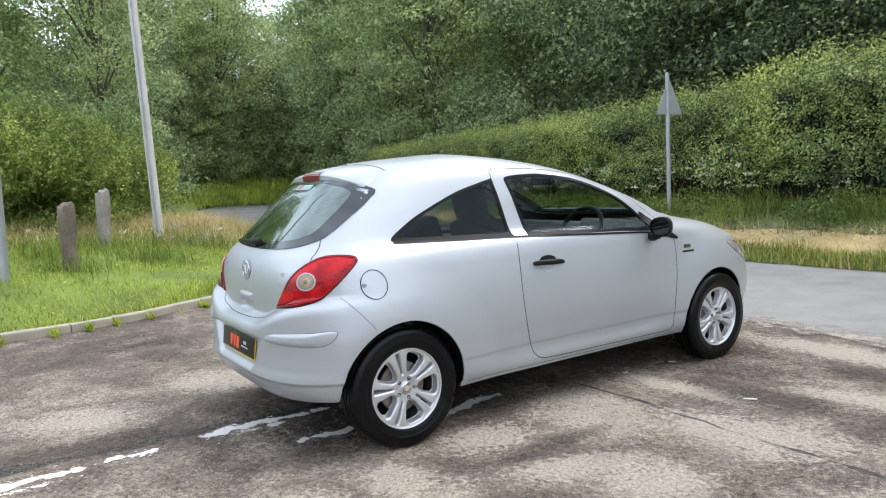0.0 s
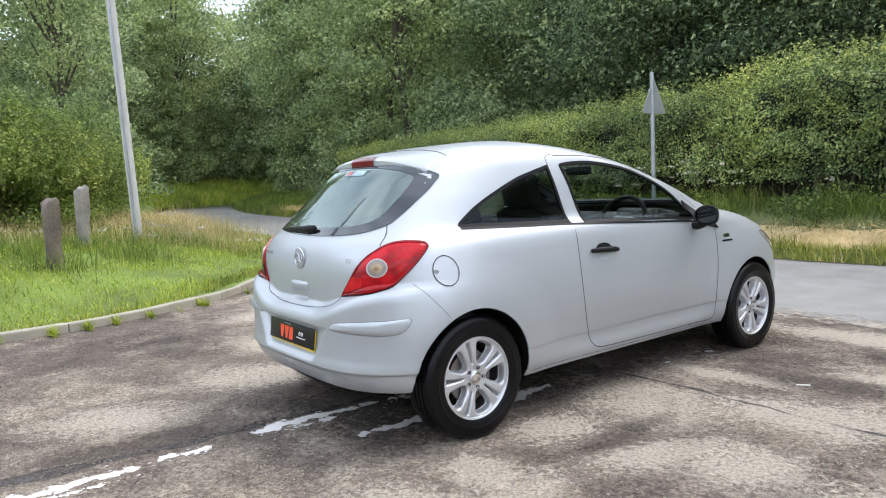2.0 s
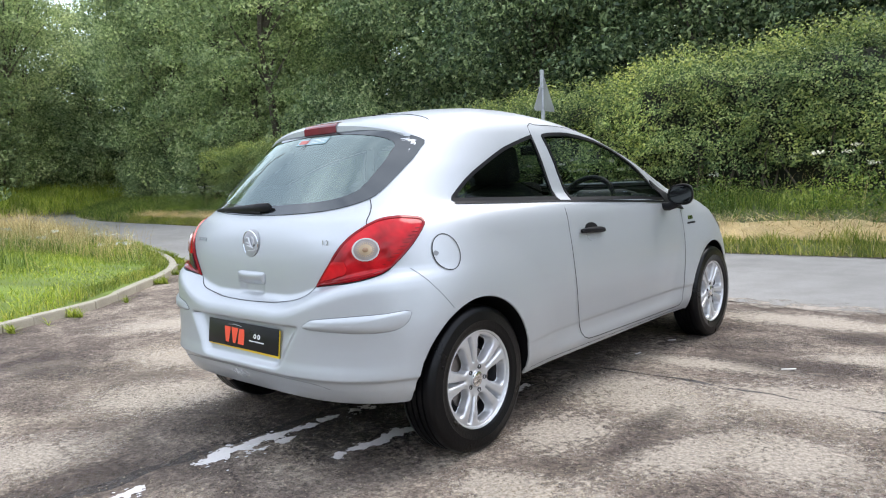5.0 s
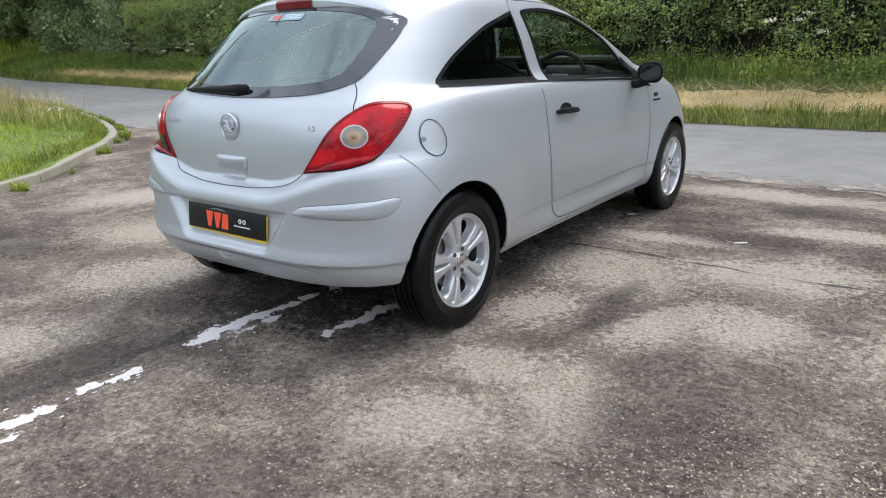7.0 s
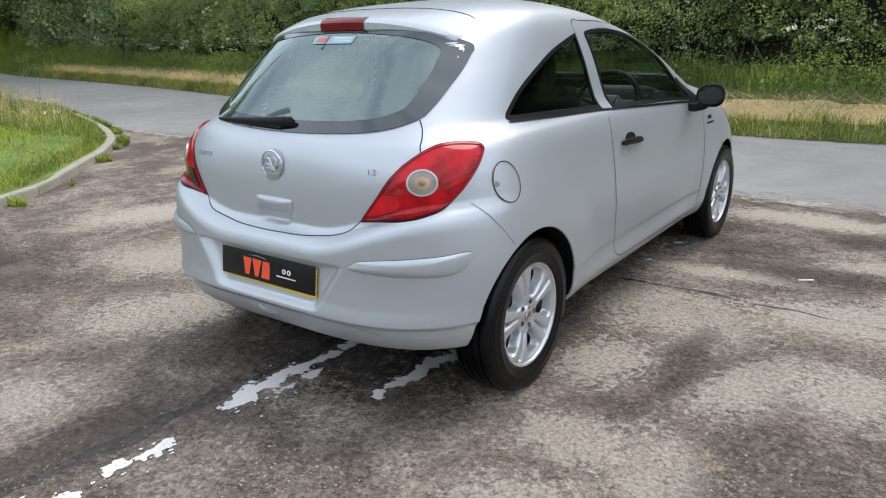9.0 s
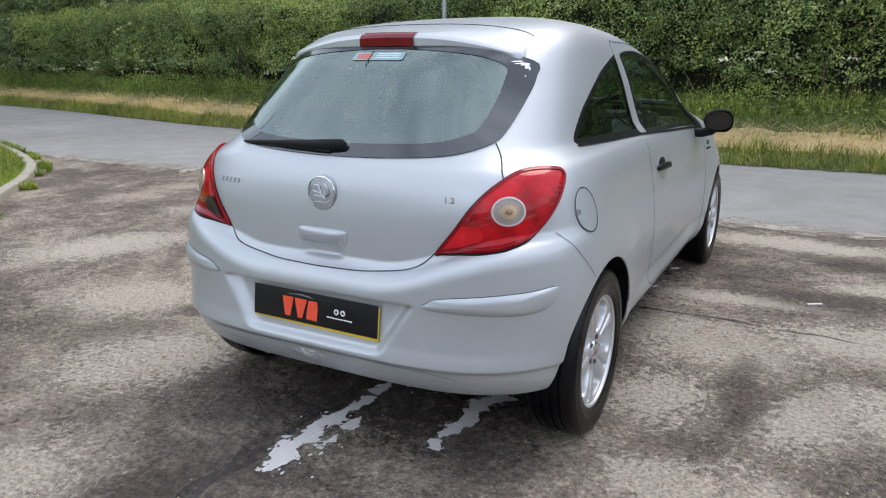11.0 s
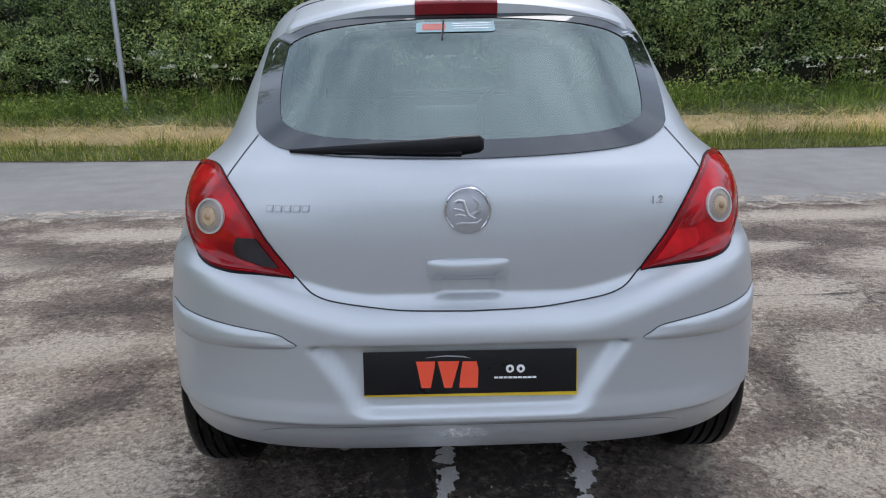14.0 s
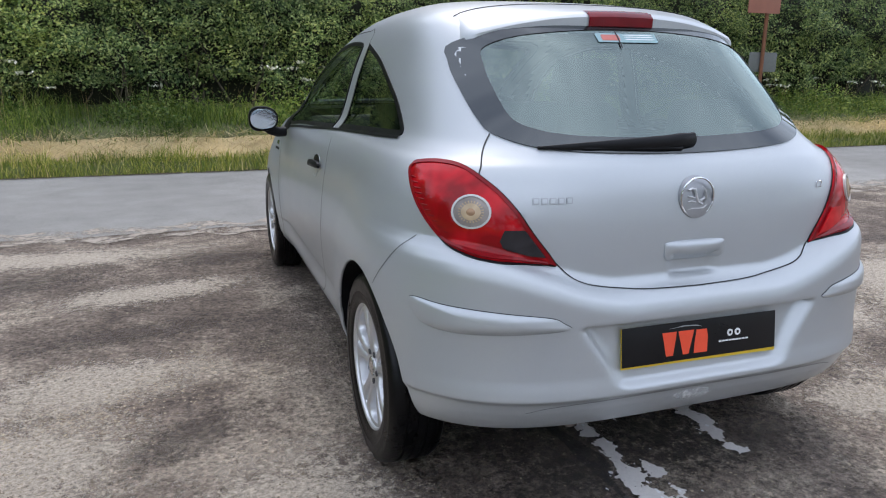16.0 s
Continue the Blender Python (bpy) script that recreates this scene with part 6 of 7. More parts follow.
strokes += [[(-0.030, 0.020), (-0.022, 0.024), (-0.010, 0.022), (-0.006, 0.008), (0.002, -0.012), (0.018, -0.020)], [(-0.032, 0.004), (-0.020, 0.002), (-0.008, -0.002)],
            [(-0.030, -0.012), (-0.018, -0.010), (-0.004, -0.014)], [(-0.028, -0.033), (-0.014, -0.030), (0.004, -0.031), (0.022, -0.030), (0.032, -0.022)]]
for k, pts in enumerate(strokes):
    bm = bmesh.new()
    thick = 0.0016 if k < 4 else 0.0042 if k == 4 else 0.0024
    tube(bm, [(a, by - 0.001, 0.890 + b) for a, b in pts], [thick * (0.55 + 0.45 * math.sin(math.pi * (i + 0.5) / len(pts))) for i in range(len(pts))], 8)
    part("badge_relief", bm, ALLOY, badge)
for k in range(5):
    x0 = -0.482 + k * 0.022
    panel("name_block", rounded([(x0, 0.890), (x0 + 0.017, 0.890), (x0 + 0.019, 0.906), (x0 + 0.002, 0.906)], 20, True), on_rear, BADGE_FACE, tailgate, "small chrome block", 0.003, 0.0, 0.003, 3)
    panel("name_block_hollow", rounded([(x0 + 0.0032, 0.8928), (x0 + 0.0145, 0.8928), (x0 + 0.0158, 0.9032), (x0 + 0.0045, 0.9032)], 16, True), on_rear, PAINT, tailgate, "", 0.0036, 0.0, 0.001, 2)
m = Matrix.Translation((0.458, float(rear_y(0.458, 0.899)) - 0.002, 0.899)) @ pose(0, 0, 0, 90, 0, 14)
put("engine_size", text_mesh("1.2", 0.028, m, 0.0015), CHROME, tailgate, "chrome figures 1.2")
panel("tailgate_handle", rounded([(-0.098, 0.752), (-0.09, 0.770), (0.0, 0.773), (0.09, 0.770), (0.098, 0.752), (0.088, 0.722), (0.0, 0.717), (-0.088, 0.722)], 60), on_rear, PAINT, tailgate, "silver grip handle", 0.004, 0.012, 0.012, power=4)
bm = bmesh.new()
wy = lambda x, z: float(rear_y(abs(x), z))
rings = [(0.045, 1.036, 0.012, 0.012), (0.035, 1.038, 0.020, 0.020), (-0.02, 1.036, 0.021, 0.024), (-0.06, 1.034, 0.019, 0.024), (-0.2, 1.030, 0.015, 0.016), (-0.36, 1.026, 0.009, 0.010), (-0.425, 1.025, 0.004, 0.006)]
prev = None
for x, z, h, d in rings:
    y = wy(x, z) - 0.004
    ringv = [bm.verts.new((x, y - d * 0.5 + d * 0.5 * math.cos(a) - d * 0.3, z + h * math.sin(a))) for a in np.linspace(0, 2 * math.pi, 12, endpoint=False)]
    if prev:
        for i in range(12):
            bm.faces.new((prev[i], prev[(i + 1) % 12], ringv[(i + 1) % 12], ringv[i]))
    else:
        bm.faces.new(ringv)
    prev = ringv
bm.faces.new(prev)
bmesh.ops.recalc_face_normals(bm, faces=bm.faces)
wiper = part("wiper", bm, BLACK, tailgate, "black rear wiper parked across the glass")
bm = bmesh.new()
tube(bm, [(x, wy(x, 1.018 + 0.004 * k) - 0.012, 1.016 + 0.003 * k) for k, x in enumerate((-0.01, -0.15, -0.3, -0.43))], 0.005, 6)
part("wiper_blade", bm, SEAL, wiper)
panel("window_sticker", rounded([(-0.115, 1.303), (0.098, 1.303), (0.098, 1.330), (-0.115, 1.330)], 40, True), on_rear, TEAL, tailgate, "pale teal dealer sticker inside the glass", 0.0045, 0, 0.001, 4)
panel("sticker_print", rounded([(-0.098, 1.308), (-0.035, 1.308), (-0.035, 1.325), (-0.098, 1.325)], 24, True), on_rear, FADED, tailgate, "red print", 0.0052, 0, 0.001, 3)
for z in (1.312, 1.319, 1.325):
    panel("sticker_line", rounded([(-0.02, z - 0.001), (0.09, z - 0.001), (0.09, z + 0.001), (-0.02, z + 0.001)], 16, True), on_rear, WHITE, tailgate, "", 0.0052, 0, 0.001, 2)
skin_line("heater_lead", [(-0.04, 1.335), (-0.045, 1.285)], on_rear, BLACK, tailgate, width=0.005, off=0.0055)


# spoiler over the rear window, with the high brake lamp
def roof_z(x, y):
    lo, hi = 1.0, 1.4845
    for _ in range(22):
        m = (lo + hi) / 2
        lo, hi = (m, hi) if inside_skin(np.array(x), np.array(y), np.array(m)) else (lo, m)
    return lo


def spoiler_section(x):
    """The spoiler cut lengthwise at x: (y, z) from the roof over the edge and back under it."""
    s = abs(x) / 0.583
    yt = -0.090 + 0.110 * s ** 3.0
    top, bot = 1.391 - 0.098 * s ** 2.4, 1.351 - 0.088 * s ** 2.4
    y0 = yt + 0.215 - 0.09 * s ** 2
    z0 = roof_z(x, y0) + 0.001
    over = []
    for t in (0.0, 0.2, 0.4, 0.6, 0.8, 0.93):
        y = (1 - t) ** 2 * y0 + 2 * t * (1 - t) * (yt + 0.085) + t * t * yt
        z = (1 - t) ** 2 * z0 + 2 * t * (1 - t) * (top + 0.55 * (z0 - top) + 0.004) + t * t * top
        over.append((y, max(z, roof_z(x, y) + 0.0015)))
    under = [(yt, top - 0.008), (yt + 0.001, bot + 0.005), (yt + 0.008, bot), (yt + 0.05, bot + 0.001), (float(rear_y(min(abs(x), 0.55), min(bot, 1.34))) + 0.02, bot + 0.003)]
    k = smooth(0.80, 1.0, s)
    end = (0.050, 1.272)
    return [(y + (end[0] - y) * k, z + (end[1] - z) * k) for y, z in over + under]


xs_ = np.linspace(-0.574, 0.574, 81)
v, f = [], []
for x in xs_:
    narrow = 1 - 0.06 * float(smooth(0.82, 1.0, abs(x) / 0.583))
    v += [(x * narrow, y, z) for y, z in spoiler_section(x)]
for i in range(80):
    for j in range(10):
        f.append((i * 11 + j, (i + 1) * 11 + j, (i + 1) * 11 + j + 1, i * 11 + j + 1))
finish("spoiler", v, f, PAINT, car, "silver roof spoiler")
v, f = [], []
for x in np.linspace(-0.118, 0.110, 21):
    q = spoiler_section(x)
    v += [(x, q[4][0], q[4][1] + 0.0022), (x, q[5][0] - 0.003, q[5][1] + 0.002), (x, q[6][0] - 0.004, q[6][1]), (x, q[7][0] - 0.004, q[7][1]), (x, q[8][0] - 0.002, q[8][1] - 0.002)]
for i in range(20):
    for j in range(4):
        f.append((i * 5 + j, (i + 1) * 5 + j, (i + 1) * 5 + j + 1, i * 5 + j + 1))
finish("brake_lamp", v, f, DEEP_RED, car, "dark red high brake lamp")
for s in (1, -1):
    pts = [(s * x, spoiler_section(x)[0][0], spoiler_section(x)[0][1] + 0.0015) for x in np.linspace(0.0, 0.53, 30)]
    bm = bmesh.new()
    tube(bm, pts, 0.0013, 6, False)
    part("spoiler_gap", bm, GAP, car)

# tail lamps
# the lamp's outline unrolled round the corner: (along, up)
LAMP = [(0.358, 0.737), (0.403, 0.812), (0.443, 0.880), (0.490, 0.932), (0.556, 0.974), (0.622, 0.984), (0.692, 0.977), (0.709, 0.966), (0.711, 0.951), (0.684, 0.906), (0.651, 0.861), (0.620, 0.824), (0.583, 0.787),
        (0.530, 0.767), (0.484, 0.756), (0.428, 0.745), (0.372, 0.735)]
for s in (1, -1):
    at = on_corner(s)
    loop = rounded(LAMP, 130)
    tail = panel("tail_lamp", loop, at, RED_LENS, car, "red tail lamp wrapping round the corner", 0.006, 0.010, 0.016, 14, 3.0)
    frame_ring("lamp_seal", inset(loop, -0.003), loop, at, SEAL, tail, "", 0.002, 0.006)
    frame_ring("lamp_rim", inset(loop, 0.0005), inset(loop, 0.0075), at, MID_RED, tail, "dark red moulded rim", 0.0105, 0.006)
    (ca, cb), = corner_xy([(0.621, -0.414, 0.869)])
    circ = lambda r: np.array([(ca + r * 1.0 * math.cos(t), cb + r * math.sin(t)) for t in np.linspace(0, 2 * math.pi, 40, endpoint=False)])
    low_ = rounded(corner_xy([(0.505, -0.478, 0.828), (0.452, -0.492, 0.757), (0.552, -0.468, 0.770), (0.565, -0.460, 0.800), (0.555, -0.464, 0.828)]), 60, True)
    panel("lower_lens", low_, at, SMOKE if s < 0 else BRIGHT_RED, tail, "smoked dark fog lens" if s < 0 else "clear red fog lens", 0.0168, 0.0004, 0.004)
    frame_ring("lamp_bezel", circ(0.0395), circ(0.0352), at, BEZEL, tail, "bright ring", 0.0205, 0.008)
    panel("clear_lens", circ(0.0352), at, CLEAR, tail, "clear round lens", 0.0180, 0.002, 0.004, 8)
    # fine reflector flutes round the bulb
    for k in range(24):
        q = 2 * math.pi * k / 24
        c0, s0 = math.cos(q), math.sin(q)
        flute = np.array([(ca + r_ * c0 - w_ * s0, cb + r_ * s0 + w_ * c0) for r_, w_ in ((0.0205, -0.0010), (0.0255, -0.0014), (0.0255, 0.0014), (0.0205, 0.0010))])
        panel("lens_flute", rounded(flute, 12, True), at, FLUTE, tail, "", 0.0204, 0.0006, 0.002, 2)
    panel("inner_reflector", circ(0.0195), at, FLUTE, tail, "dull straw-coloured dish", 0.0204, 0.0015, 0.006, 6)
    panel("bulb", circ(0.0085), at, AMBER, tail, "amber bulb", 0.0222, 0.003, 0.003, 5)
    # ribs of the side reflector along the outer edge
    for k in range(11):
        f = k / 10
        z = 0.815 + 0.122 * f
        y0 = -0.377 + 0.150 * f
        w_ = 0.020 + 0.018 * math.sin(math.pi * f)
        rib = corner_xy([(float(side_x(np.array(y), np.array(z))), y, zz) for y, zz in ((y0 - w_, z - 0.0022), (y0, z - 0.0012), (y0, z + 0.0022), (y0 - w_, z + 0.0012))])
        panel("reflector_rib", rounded(rib, 16, True), at, MID_RED, tail, "", 0.0122, 0.0004, 0.002, 2)
    head = on_corner(s, 2.3, 1)
    lampf = rounded(corner_xy([(0.70, 2.72, 0.80), (0.62, 3.0, 0.765), (0.50, 3.18, 0.70), (0.46, 3.25, 0.62), (0.58, 3.17, 0.60), (0.70, 2.98, 0.66), (0.74, 2.82, 0.73)], 2.3, 1), 60)
    panel("headlamp", lampf, head, CLEAR, car, "clear headlamp", 0.005, 0.008, 0.012)

# rear bumper: rubbing strips, number plate, scuffs
STRIP = [(0.752, -0.330, 0.640), (0.700, -0.425, 0.638), (0.600, -0.503, 0.632), (0.470, -0.562, 0.617), (0.432, -0.573, 0.600), (0.424, -0.575, 0.583), (0.594, -0.518, 0.574), (0.700, -0.425, 0.572), (0.742, -0.360, 0.590)]
for s in (1, -1):
    at = on_corner(s)
    loop = rounded(corner_xy(STRIP), 90)
    strip = panel("rubbing_strip", loop, at, PAINT, bumper, "", 0.004, 0.010, 0.010, 10, 3.0)
    frame_ring("strip_gap", inset(loop, -0.0015), inset(loop, 0.0005), at, GAP, strip, "", 0.0012, 0.002)
plate = base("number_plate", 0.0, -0.5685, 0.503)
plate.parent = bumper
plate.matrix_basis = Matrix.Translation((0.0, -0.5745, 0.503)) @ pose(0, 0, 0, 83, 0.9, 0)
bm = bmesh.new()
box(bm, (0.516, 0.111, 0.004), Matrix.Translation((0.0, -0.0015, 0)), 0.0015)
part("plate_board", bm, YELLOW, plate, "yellow board showing at the edges")
bm = bmesh.new()
box(bm, (0.513, 0.107, 0.003), Matrix.Translation((-0.0015, 0.0046, 0.0040)) @ pose(0, 0, 0, 0, 0, 0.5), 0.001)
part("plate_cover", bm, PLATE_BLACK, plate, "black printed cover")


def flat_shape(name, pts, z, material, parent, label="", thick=0.0008):
    bm = bmesh.new()
    a = [bm.verts.new((x, y, z)) for x, y in pts]
    b = [bm.verts.new((x, y, z + thick)) for x, y in pts]
    bm.faces.new(b), bm.faces.new(a[::-1])
    for i in range(len(pts)):
        bm.faces.new((a[i], a[(i + 1) % len(pts)], b[(i + 1) % len(pts)], b[i]))
    return part(name, bm, material, parent, label, False)


Z0 = 0.0056
for pts in ([(-0.132, 0.032), (-0.086, 0.032), (-0.088, 0.013), (-0.097, -0.034), (-0.119, -0.034), (-0.128, 0.013)], [(-0.080, 0.032), (-0.028, 0.032), (-0.046, -0.034), (-0.064, -0.034)],
            [(-0.020, 0.031), (0.014, 0.031), (0.018, 0.010), (0.016, -0.034), (-0.028, -0.034), (-0.026, -0.006)]):
    flat_shape("logo_block", pts, Z0, ORANGE, plate, "orange-red block of the print")
flat_shape("logo_arc", [(-0.11, 0.041), (-0.06, 0.047), (-0.02, 0.045), (0.0, 0.039), (-0.02, 0.042), (-0.06, 0.044)], Z0, SIGN_BACK, plate, "thin grey arc")
for x in (0.094, 0.120):
    flat_shape("print_dot", [(x + 0.010 * math.cos(a), 0.012 + 0.010 * math.sin(a)) for a in np.linspace(0, 2 * math.pi, 20, endpoint=False)], Z0, WHITE, plate, "white round icon")
    flat_shape("print_dot_mark", [(x + 0.004 * math.cos(a), 0.012 + 0.005 * math.sin(a)) for a in np.linspace(0, 2 * math.pi, 6, endpoint=False)], Z0 + 0.001, PLATE_BLACK, plate)
for k in range(9):
    x = 0.056 + k * 0.0115
    flat_shape("print_bar", [(x, -0.012), (x + 0.0095, -0.012), (x + 0.0095, -0.0075), (x, -0.0075)], Z0, WHITE, plate, "tiny white print")
panel("scuff", rounded([(-0.085, 0.352), (-0.04, 0.366), (0.02, 0.362), (0.04, 0.345), (0.0, 0.330), (-0.06, 0.334)], 48), on_rear, SCUFF, bumper, "pale scuff", 0.0008, 0, 0.001, 4)
# thin dark strip painting the shade under the bumper's crease
skin_line("bumper_crease", [(-0.52, 0.352), (-0.40, 0.372), (0.0, 0.378), (0.40, 0.372), (0.52, 0.352)], on_rear, GAP, bumper, width=0.0014, off=0.0008)

# underside and wheel wells
bm = bmesh.new()
box(bm, (1.30, 3.30, 0.16), Matrix.Translation((0, 1.35, 0.315)), 0.03)
box(bm, (1.10, 0.30, 0.10), Matrix.Translation((0, -0.32, 0.33)), 0.03)
part("underbody", bm, BLACK, car, "black underside")
bm = bmesh.new()
tube(bm, [(-0.33, 0.3, 0.27), (-0.33, -0.2, 0.265), (-0.33, -0.46, 0.26)], 0.024, 14)
part("exhaust", bm, STEEL, car)
for s in (1, -1):
    for hy_, hz_ in HUBS:
        bm = bmesh.new()
        lathe(bm, [(s * 0.74, ARCH + 0.012), (s * 0.60, ARCH + 0.03), (s * 0.48, ARCH), (s * 0.47, 0.05)], 48)
        bmesh.ops.delete(bm, geom=[q for q in bm.verts if q.co.z < (0.06 if hy_ < 1 else 0.0)], context="VERTS")
        bmesh.ops.translate(bm, verts=bm.verts, vec=(0, hy_, hz_))
        part("wheel_well", bm, BLACK, car, "black arch liner")
        angles = np.linspace(radians(-9.5), radians(180.5 if hy_ < 1 else 189), 60)
        rim_y, rim_z = hy_ + ARCH * np.cos(angles), hz_ + ARCH * np.sin(angles)
        bm = bmesh.new()
        tube(bm, [(s * (float(side_x(a, b)) - 0.0045), a, b) for a, b in zip(rim_y, rim_z)], 0.005, 8)
        part("arch_lip", bm, PAINT, car)
        v, f = [], []
        keep = 53 if hy_ < 1 else 60
        for a, b in list(zip(rim_y, rim_z))[:keep]:
            xo = float(side_x(a, b)) - 0.004
            v += [(s * xo, a, b), (s * 0.73, hy_ + (a - hy_) * 1.03, hz_ + (b - hz_) * 1.03)]
        for i in range(keep - 1):
            f.append((2 * i, 2 * i + 2, 2 * i + 3, 2 * i + 1))
        finish("arch_return", v, f, BLACK, car)


# ---- wheels ----
def wheel_parts(parent):
    """Tyre, alloy rim with five twin spokes, brake disc; the axle lies along x, the outside at plus x."""
    R = 0.304
    bm = bmesh.new()
    prof = [(-0.076, 0.205), (-0.080, 0.225), (-0.082, 0.25), (-0.079, 0.275), (-0.073, 0.292), (-0.067, 0.299), (-0.060, 0.302)]
    for c in (-0.045, -0.015, 0.015, 0.045):
        prof += [(c - 0.006, R), (c - 0.004, R - 0.007), (c + 0.004, R - 0.007), (c + 0.006, R)]
    prof += [(0.066, 0.302), (0.078, 0.299), (0.086, 0.292), (0.0915, 0.281), (0.0935, 0.2765), (0.093, 0.272), (0.0955, 0.262), (0.096, 0.245), (0.0965, 0.2425), (0.0945, 0.239), (0.094, 0.222), (0.090, 0.208), (0.084, 0.200)]
    lathe(bm, prof, 96)
    part("tyre", bm, RUBBER, parent, "black rubber tyre")
    bm = bmesh.new()
    lathe(bm, [(0.070, 0.2035), (0.0845, 0.2055), (0.0865, 0.2015), (0.0835, 0.1955), (0.076, 0.1925), (0.060, 0.190)], 80)
    # the face: five pairs of broad spokes between round-cornered openings, a narrow slot within each pair
    rr, tt = np.linspace(0.024, 0.1945, 60), np.linspace(0, 2 * math.pi, 340, endpoint=False)
    r, t = np.meshgrid(rr, tt, indexing="ij")

    def about(offset):
        q = (t - math.pi / 2 - offset + math.pi / 5) % (2 * math.pi / 5) - math.pi / 5
        return r * np.cos(q), np.abs(r * np.sin(q))

    def blend_max(a, b, k):
        h = np.maximum(k - np.abs(a - b), 0) / k
        return np.maximum(a, b) + h * h * k / 4

    along, aside = about(0.0)
    slot = blend_max(aside - (0.0030 + 0.065 * np.clip(along - 0.075, 0, 1)), np.maximum(0.074 - along, r - 0.183), 0.006)
    along, aside = about(math.pi / 5)
    gap = blend_max(aside * 0.90 - (0.025 + 0.33 * (along - 0.090)), blend_max(0.066 - along, r - 0.181, 0.004), 0.030)
    edge = np.minimum(slot, gap)
    face = np.interp(r, (0.024, 0.05, 0.09, 0.14, 0.175, 0.1945), (0.064, 0.068, 0.074, 0.0785, 0.0785, 0.0765))
    face = face - 0.006 * np.clip(1 - edge / 0.010, 0, 1) ** 2 - 0.034 * smooth(0.0015, -0.0035, edge)
    ids = np.arange(r.size).reshape(r.shape)
    vs = [bm.verts.new(q) for q in zip(face.ravel(), (r * np.cos(t)).ravel(), (r * np.sin(t)).ravel())]
    for i in range(len(rr) - 1):
        for j in range(len(tt)):
            k = (j + 1) % len(tt)
            if max(edge[i, j], edge[i + 1, j], edge[i, k], edge[i + 1, k]) > -0.004:
                bm.faces.new([vs[ids[q]] for q in ((i, j), (i, k), (i + 1, k), (i + 1, j))])
    bmesh.ops.delete(bm, geom=[q for q in bm.verts if not q.link_faces], context="VERTS")
    bmesh.ops.recalc_face_normals(bm, faces=bm.faces)
    rim = part("rim", bm, ALLOY, parent, "silver alloy rim with five twin spokes", angle=40)
    bm = bmesh.new()
    lathe(bm, [(0.040, 0.036), (0.066, 0.036), (0.070, 0.034), (0.0715, 0.030)], 48)
    bmesh.ops.contextual_create(bm, geom=[e for e in bm.edges if e.is_boundary and all(abs(q.co.x - 0.0715) < 1e-5 for q in e.verts)])
    part("hub", bm, ALLOY, rim)
    bm = bmesh.new()
    lathe(bm, [(0.068, 0.031), (0.075, 0.030), (0.0775, 0.026), (0.0785, 0.012), (0.0788, 0.001)], 40)
    part("centre_cap", bm, CHROME, rim)
    for k in range(5):
        t = 2 * math.pi * k / 5 + math.pi / 2 + math.pi / 5
        bm = bmesh.new()
        lathe(bm, [(0.060, 0.0095), (0.0722, 0.0095), (0.0722, 0.0075), (0.068, 0.007), (0.068, 0.001)], 14)
        bmesh.ops.translate(bm, verts=bm.verts, vec=(0, 0.050 * math.cos(t), 0.050 * math.sin(t)))
        part("wheel_bolt", bm, BARREL, rim)
    bm = bmesh.new()
    lathe(bm, [(0.065, 0.190), (0.03, 0.178), (-0.05, 0.176), (-0.085, 0.195)], 64)
    part("barrel", bm, BARREL, parent, "dark inside of the rim")
    bm = bmesh.new()
    lathe(bm, [(0.010, 0.060), (0.022, 0.065), (0.026, 0.128), (0.018, 0.130), (0.016, 0.070)], 48)
    part("brake_disc", bm, STEEL, parent, "worn steel brake disc")
    bm = bmesh.new()
    lathe(bm, [(-0.03, 0.01), (-0.03, 0.178)], 32)
    part("backing_plate", bm, BLACK, parent)


first = base("wheel")
first.parent = car
tagged(first, "black tyre on a silver alloy rim with five twin spokes")
wheel_parts(first)
for k, (sx, (hy_, hz_), turn) in enumerate(((1, HUBS[0], 14), (1, HUBS[1], 40), (-1, HUBS[0], 10), (-1, HUBS[1], 30))):
    # the front wheels are turned a little
    m = pose(sx * (0.720 if hy_ < 1 else 0.730), hy_, hz_, 0, 0, 0 if sx > 0 else 180) @ pose(0, 0, 0, turn)
    if k == 0:
        first.matrix_basis = m
    else:
        copy_thing(first, m)

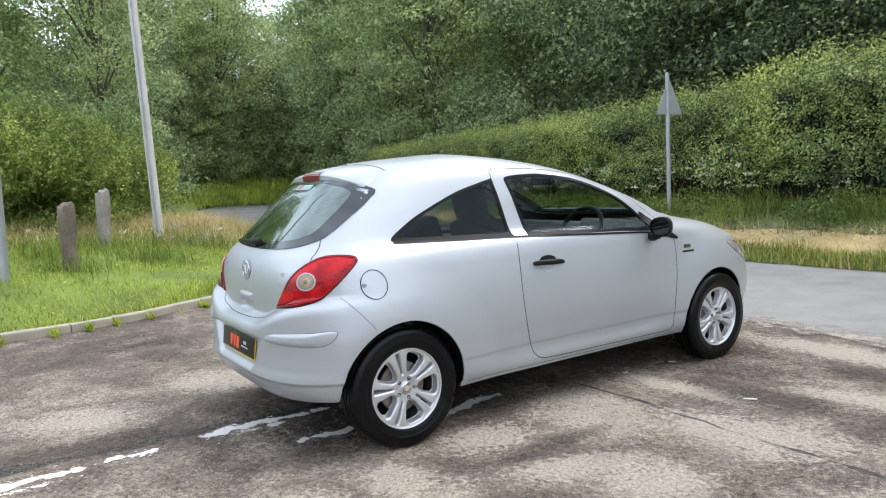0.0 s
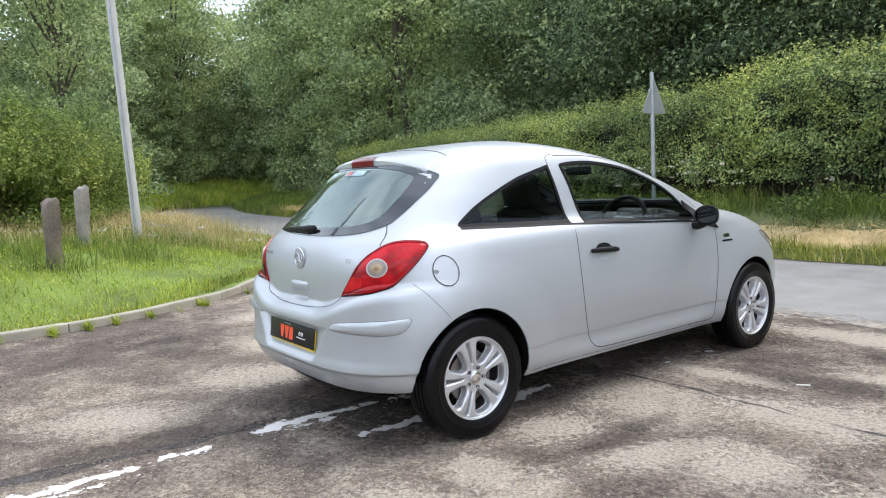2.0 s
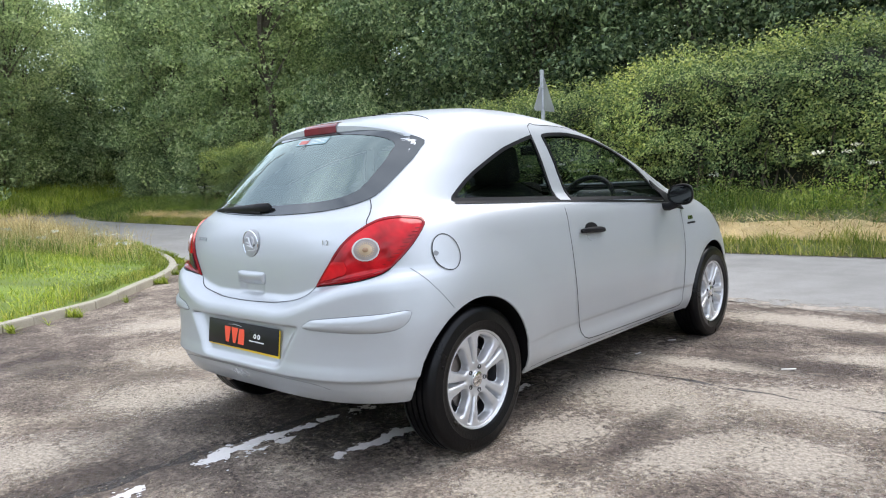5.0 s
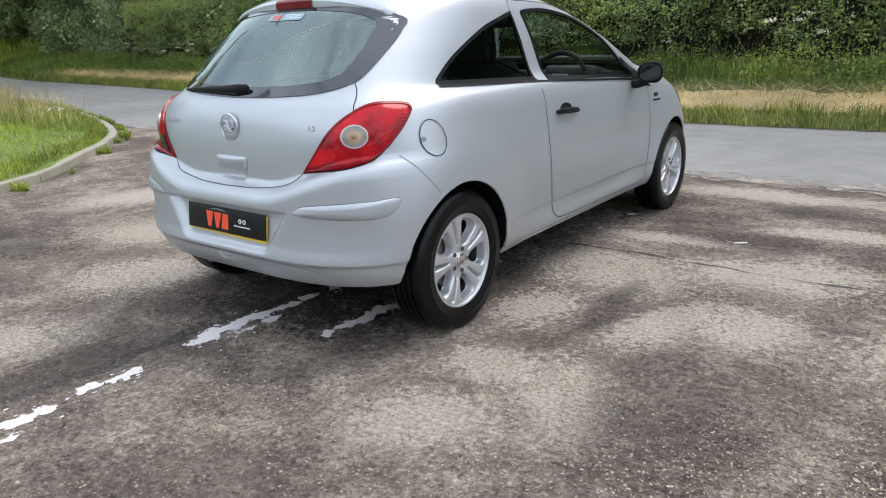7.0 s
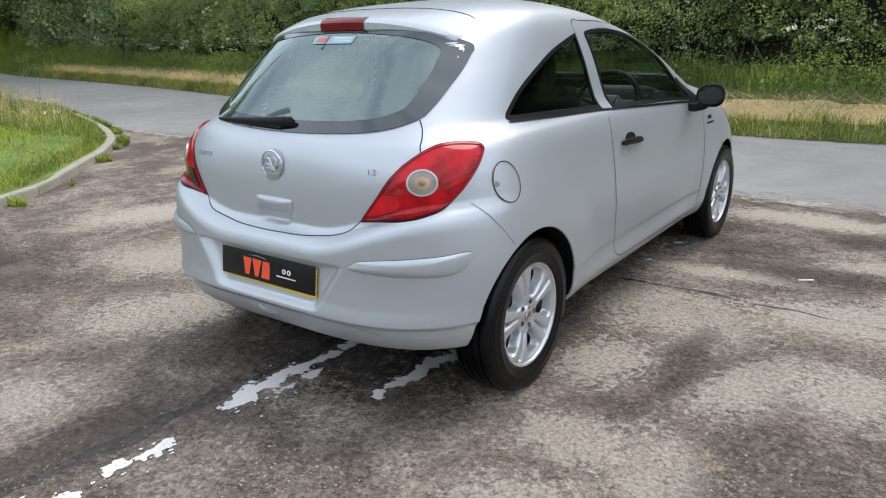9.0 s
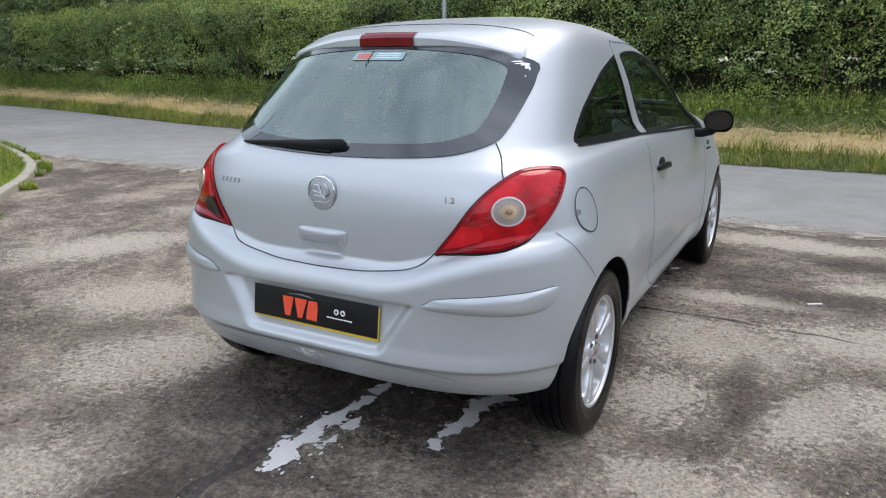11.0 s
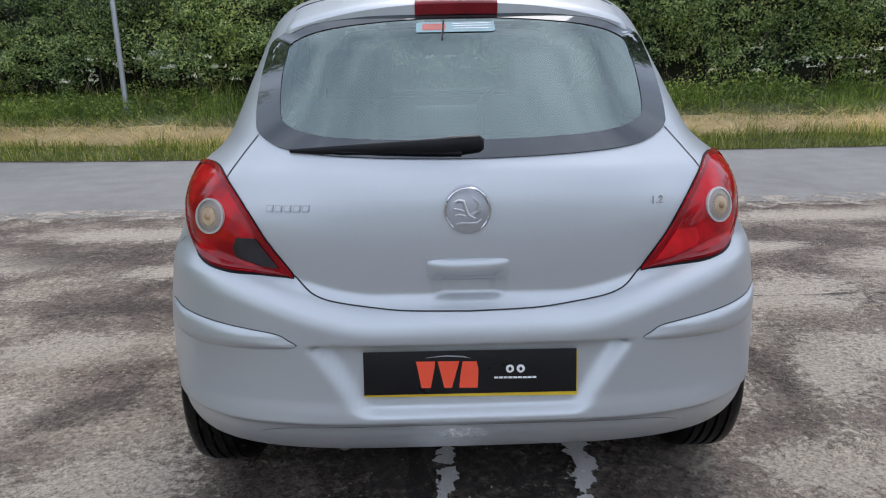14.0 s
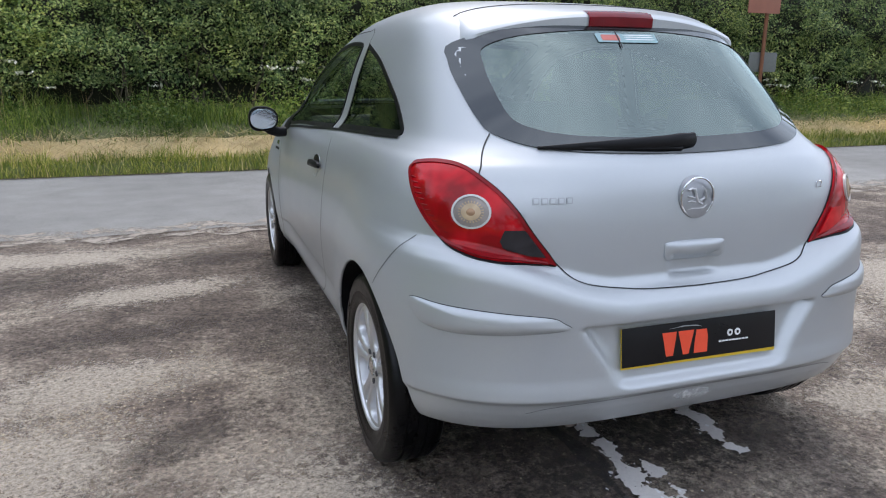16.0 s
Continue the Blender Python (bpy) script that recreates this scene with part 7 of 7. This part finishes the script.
# ---- mirrors ----
for s in (1, -1):
    mir = base("door_mirror", s * (0.885 if s > 0 else 0.905), 1.845, 0.972, 14 if s > 0 else 0)
    mir.scale = (0.76, 0.9, 0.9) if s > 0 else (0.80, 0.9, 0.95)
    mir.parent = car
    tagged(mir, "black door mirror")
    bm = bmesh.new()
    rows_ = []
    for k, (yy, sx_, sz_) in enumerate(((-0.040, 0.090, 0.060), (-0.037, 0.096, 0.066), (-0.010, 0.098, 0.069), (0.022, 0.088, 0.062), (0.045, 0.066, 0.046), (0.058, 0.036, 0.025), (0.062, 0.005, 0.004))):
        ringv = []
        for a in np.linspace(0, 2 * math.pi, 32, endpoint=False):
            ca_, sa_ = math.cos(a), math.sin(a)
            ringv.append(bm.verts.new((sx_ * abs(ca_) ** 0.8 * np.sign(ca_), yy - 0.012 * s * ca_, sz_ * abs(sa_) ** 0.8 * np.sign(sa_) * (1 + 0.12 * s * ca_))))
        rows_.append(ringv)
    for a, b in zip(rows_, rows_[1:]):
        for i in range(32):
            bm.faces.new((a[i], a[(i + 1) % 32], b[(i + 1) % 32], b[i]))
    bm.faces.new(rows_[-1])
    bmesh.ops.recalc_face_normals(bm, faces=bm.faces)
    part("mirror_housing", bm, BLACK, mir)
    bm = bmesh.new()
    c = [bm.verts.new((0.085 * abs(math.cos(a)) ** 0.8 * np.sign(math.cos(a)), -0.031 - 0.012 * s * math.cos(a), 0.055 * abs(math.sin(a)) ** 0.8 * np.sign(math.sin(a)))) for a in np.linspace(0, 2 * math.pi, 32, endpoint=False)]
    bm.faces.new(c)
    part("mirror_glass", bm, DARK_MIRROR if s > 0 else CHROME, mir, "silvered mirror glass", False)
    bm = bmesh.new()
    tube(bm, [(-s * 0.15, 0.07, -0.080), (-s * 0.10, 0.05, -0.080), (-s * 0.04, 0.01, -0.06), (0, 0.01, -0.03)], [0.028, 0.028, 0.03, 0.03], 12)
    part("mirror_arm", bm, BLACK, mir)


# ---- the inside of the car ----
def cushion(bm, size, m, bevel):
    box(bm, size, m, bevel, 4)


for s in (1, -1):
    seat = base("front_seat", s * 0.355, 1.10, 0.28)
    seat.parent = car
    tagged(seat, "dark cloth front seat")
    bm = bmesh.new()
    cushion(bm, (0.50, 0.52, 0.17), pose(0, 0.12, 0.18, 4), 0.05)
    part("seat_cushion", bm, FABRIC, seat)
    bm = bmesh.new()
    cushion(bm, (0.48, 0.14, 0.62), pose(0, -0.22, 0.50, 16), 0.05)
    for q in bm.verts:
        q.co.x *= 1.0 - 0.35 * max(0, q.co.z - 0.5)
    part("seat_back", bm, FABRIC, seat)
    bm = bmesh.new()
    cushion(bm, (0.26, 0.09, 0.19), pose(0, -0.345, 0.90, 12), 0.04)
    part("headrest", bm, FABRIC, seat)
rear_seat = base("rear_bench", 0, 0.15, 0.28)
rear_seat.parent = car
tagged(rear_seat, "dark cloth rear bench seat")
bm = bmesh.new()
cushion(bm, (1.22, 0.48, 0.17), pose(0, 0.16, 0.18, 3), 0.05)
part("seat_cushion", bm, FABRIC, rear_seat)
bm = bmesh.new()
cushion(bm, (1.20, 0.13, 0.56), pose(0, -0.13, 0.45, 18), 0.05)
part("seat_back", bm, FABRIC, rear_seat)
for x in (-0.34, 0.34):
    bm = bmesh.new()
    cushion(bm, (0.25, 0.08, 0.14), pose(x, -0.235, 0.78, 14), 0.035)
    part("headrest", bm, FABRIC, rear_seat)
bm = bmesh.new()
box(bm, (1.30, 0.50, 0.32), pose(0, 2.12, 0.80, -6), 0.06, 4)
box(bm, (0.36, 0.22, 0.10), pose(0.36, 1.93, 0.95, -10), 0.04, 4)
part("dashboard", bm, DASH, car, "charcoal dashboard")
bm = bmesh.new()
box(bm, (1.12, 0.40, 0.025), pose(0, -0.12, 0.985, 3), 0.008)
part("parcel_shelf", bm, DASH, car, "dark parcel shelf behind the rear bench")
bm = bmesh.new()
box(bm, (0.26, 0.10, 0.12), pose(0.36, 1.84, 0.945, -20), 0.045, 4)
part("instrument_cowl", bm, DASH, car)
for s in (1, -1):
    bm = bmesh.new()
    box(bm, (0.05, 1.20, 0.50), Matrix.Translation((s * 0.715, 1.42, 0.66)), 0.02, 3)
    part("door_card", bm, TRIM, doors[s], "grey door trim")
wheel_m = pose(0.36, 1.66, 0.93, 62)
swheel = base("steering_wheel")
swheel.parent = car
swheel.matrix_basis = wheel_m
tagged(swheel, "black three-spoke steering wheel")
bm = bmesh.new()
tube(bm, [(0.182 * math.cos(a), 0.182 * math.sin(a), 0) for a in np.linspace(0, 2 * math.pi, 49)], 0.016, 10, False)
part("wheel_ring", bm, BLACK, swheel)
bm = bmesh.new()
box(bm, (0.15, 0.12, 0.05), Matrix.Translation((0, -0.01, -0.015)), 0.03, 3)
for a in (180, 0, 270):
    box(bm, (0.12, 0.05, 0.02), pose(0.11 * math.cos(radians(a)), 0.11 * math.sin(radians(a)), -0.012, 0, 0, a), 0.008)
part("wheel_boss", bm, TRIM, swheel, "grey boss")
bm = bmesh.new()
box(bm, (0.22, 0.04, 0.065), pose(0.0, 1.66, 1.285, 5), 0.02, 3)
tube(bm, [(0, 1.67, 1.30), (0, 1.70, 1.37)], 0.012, 8)
part("rear_view_mirror", bm, BLACK, car, "black inside mirror")
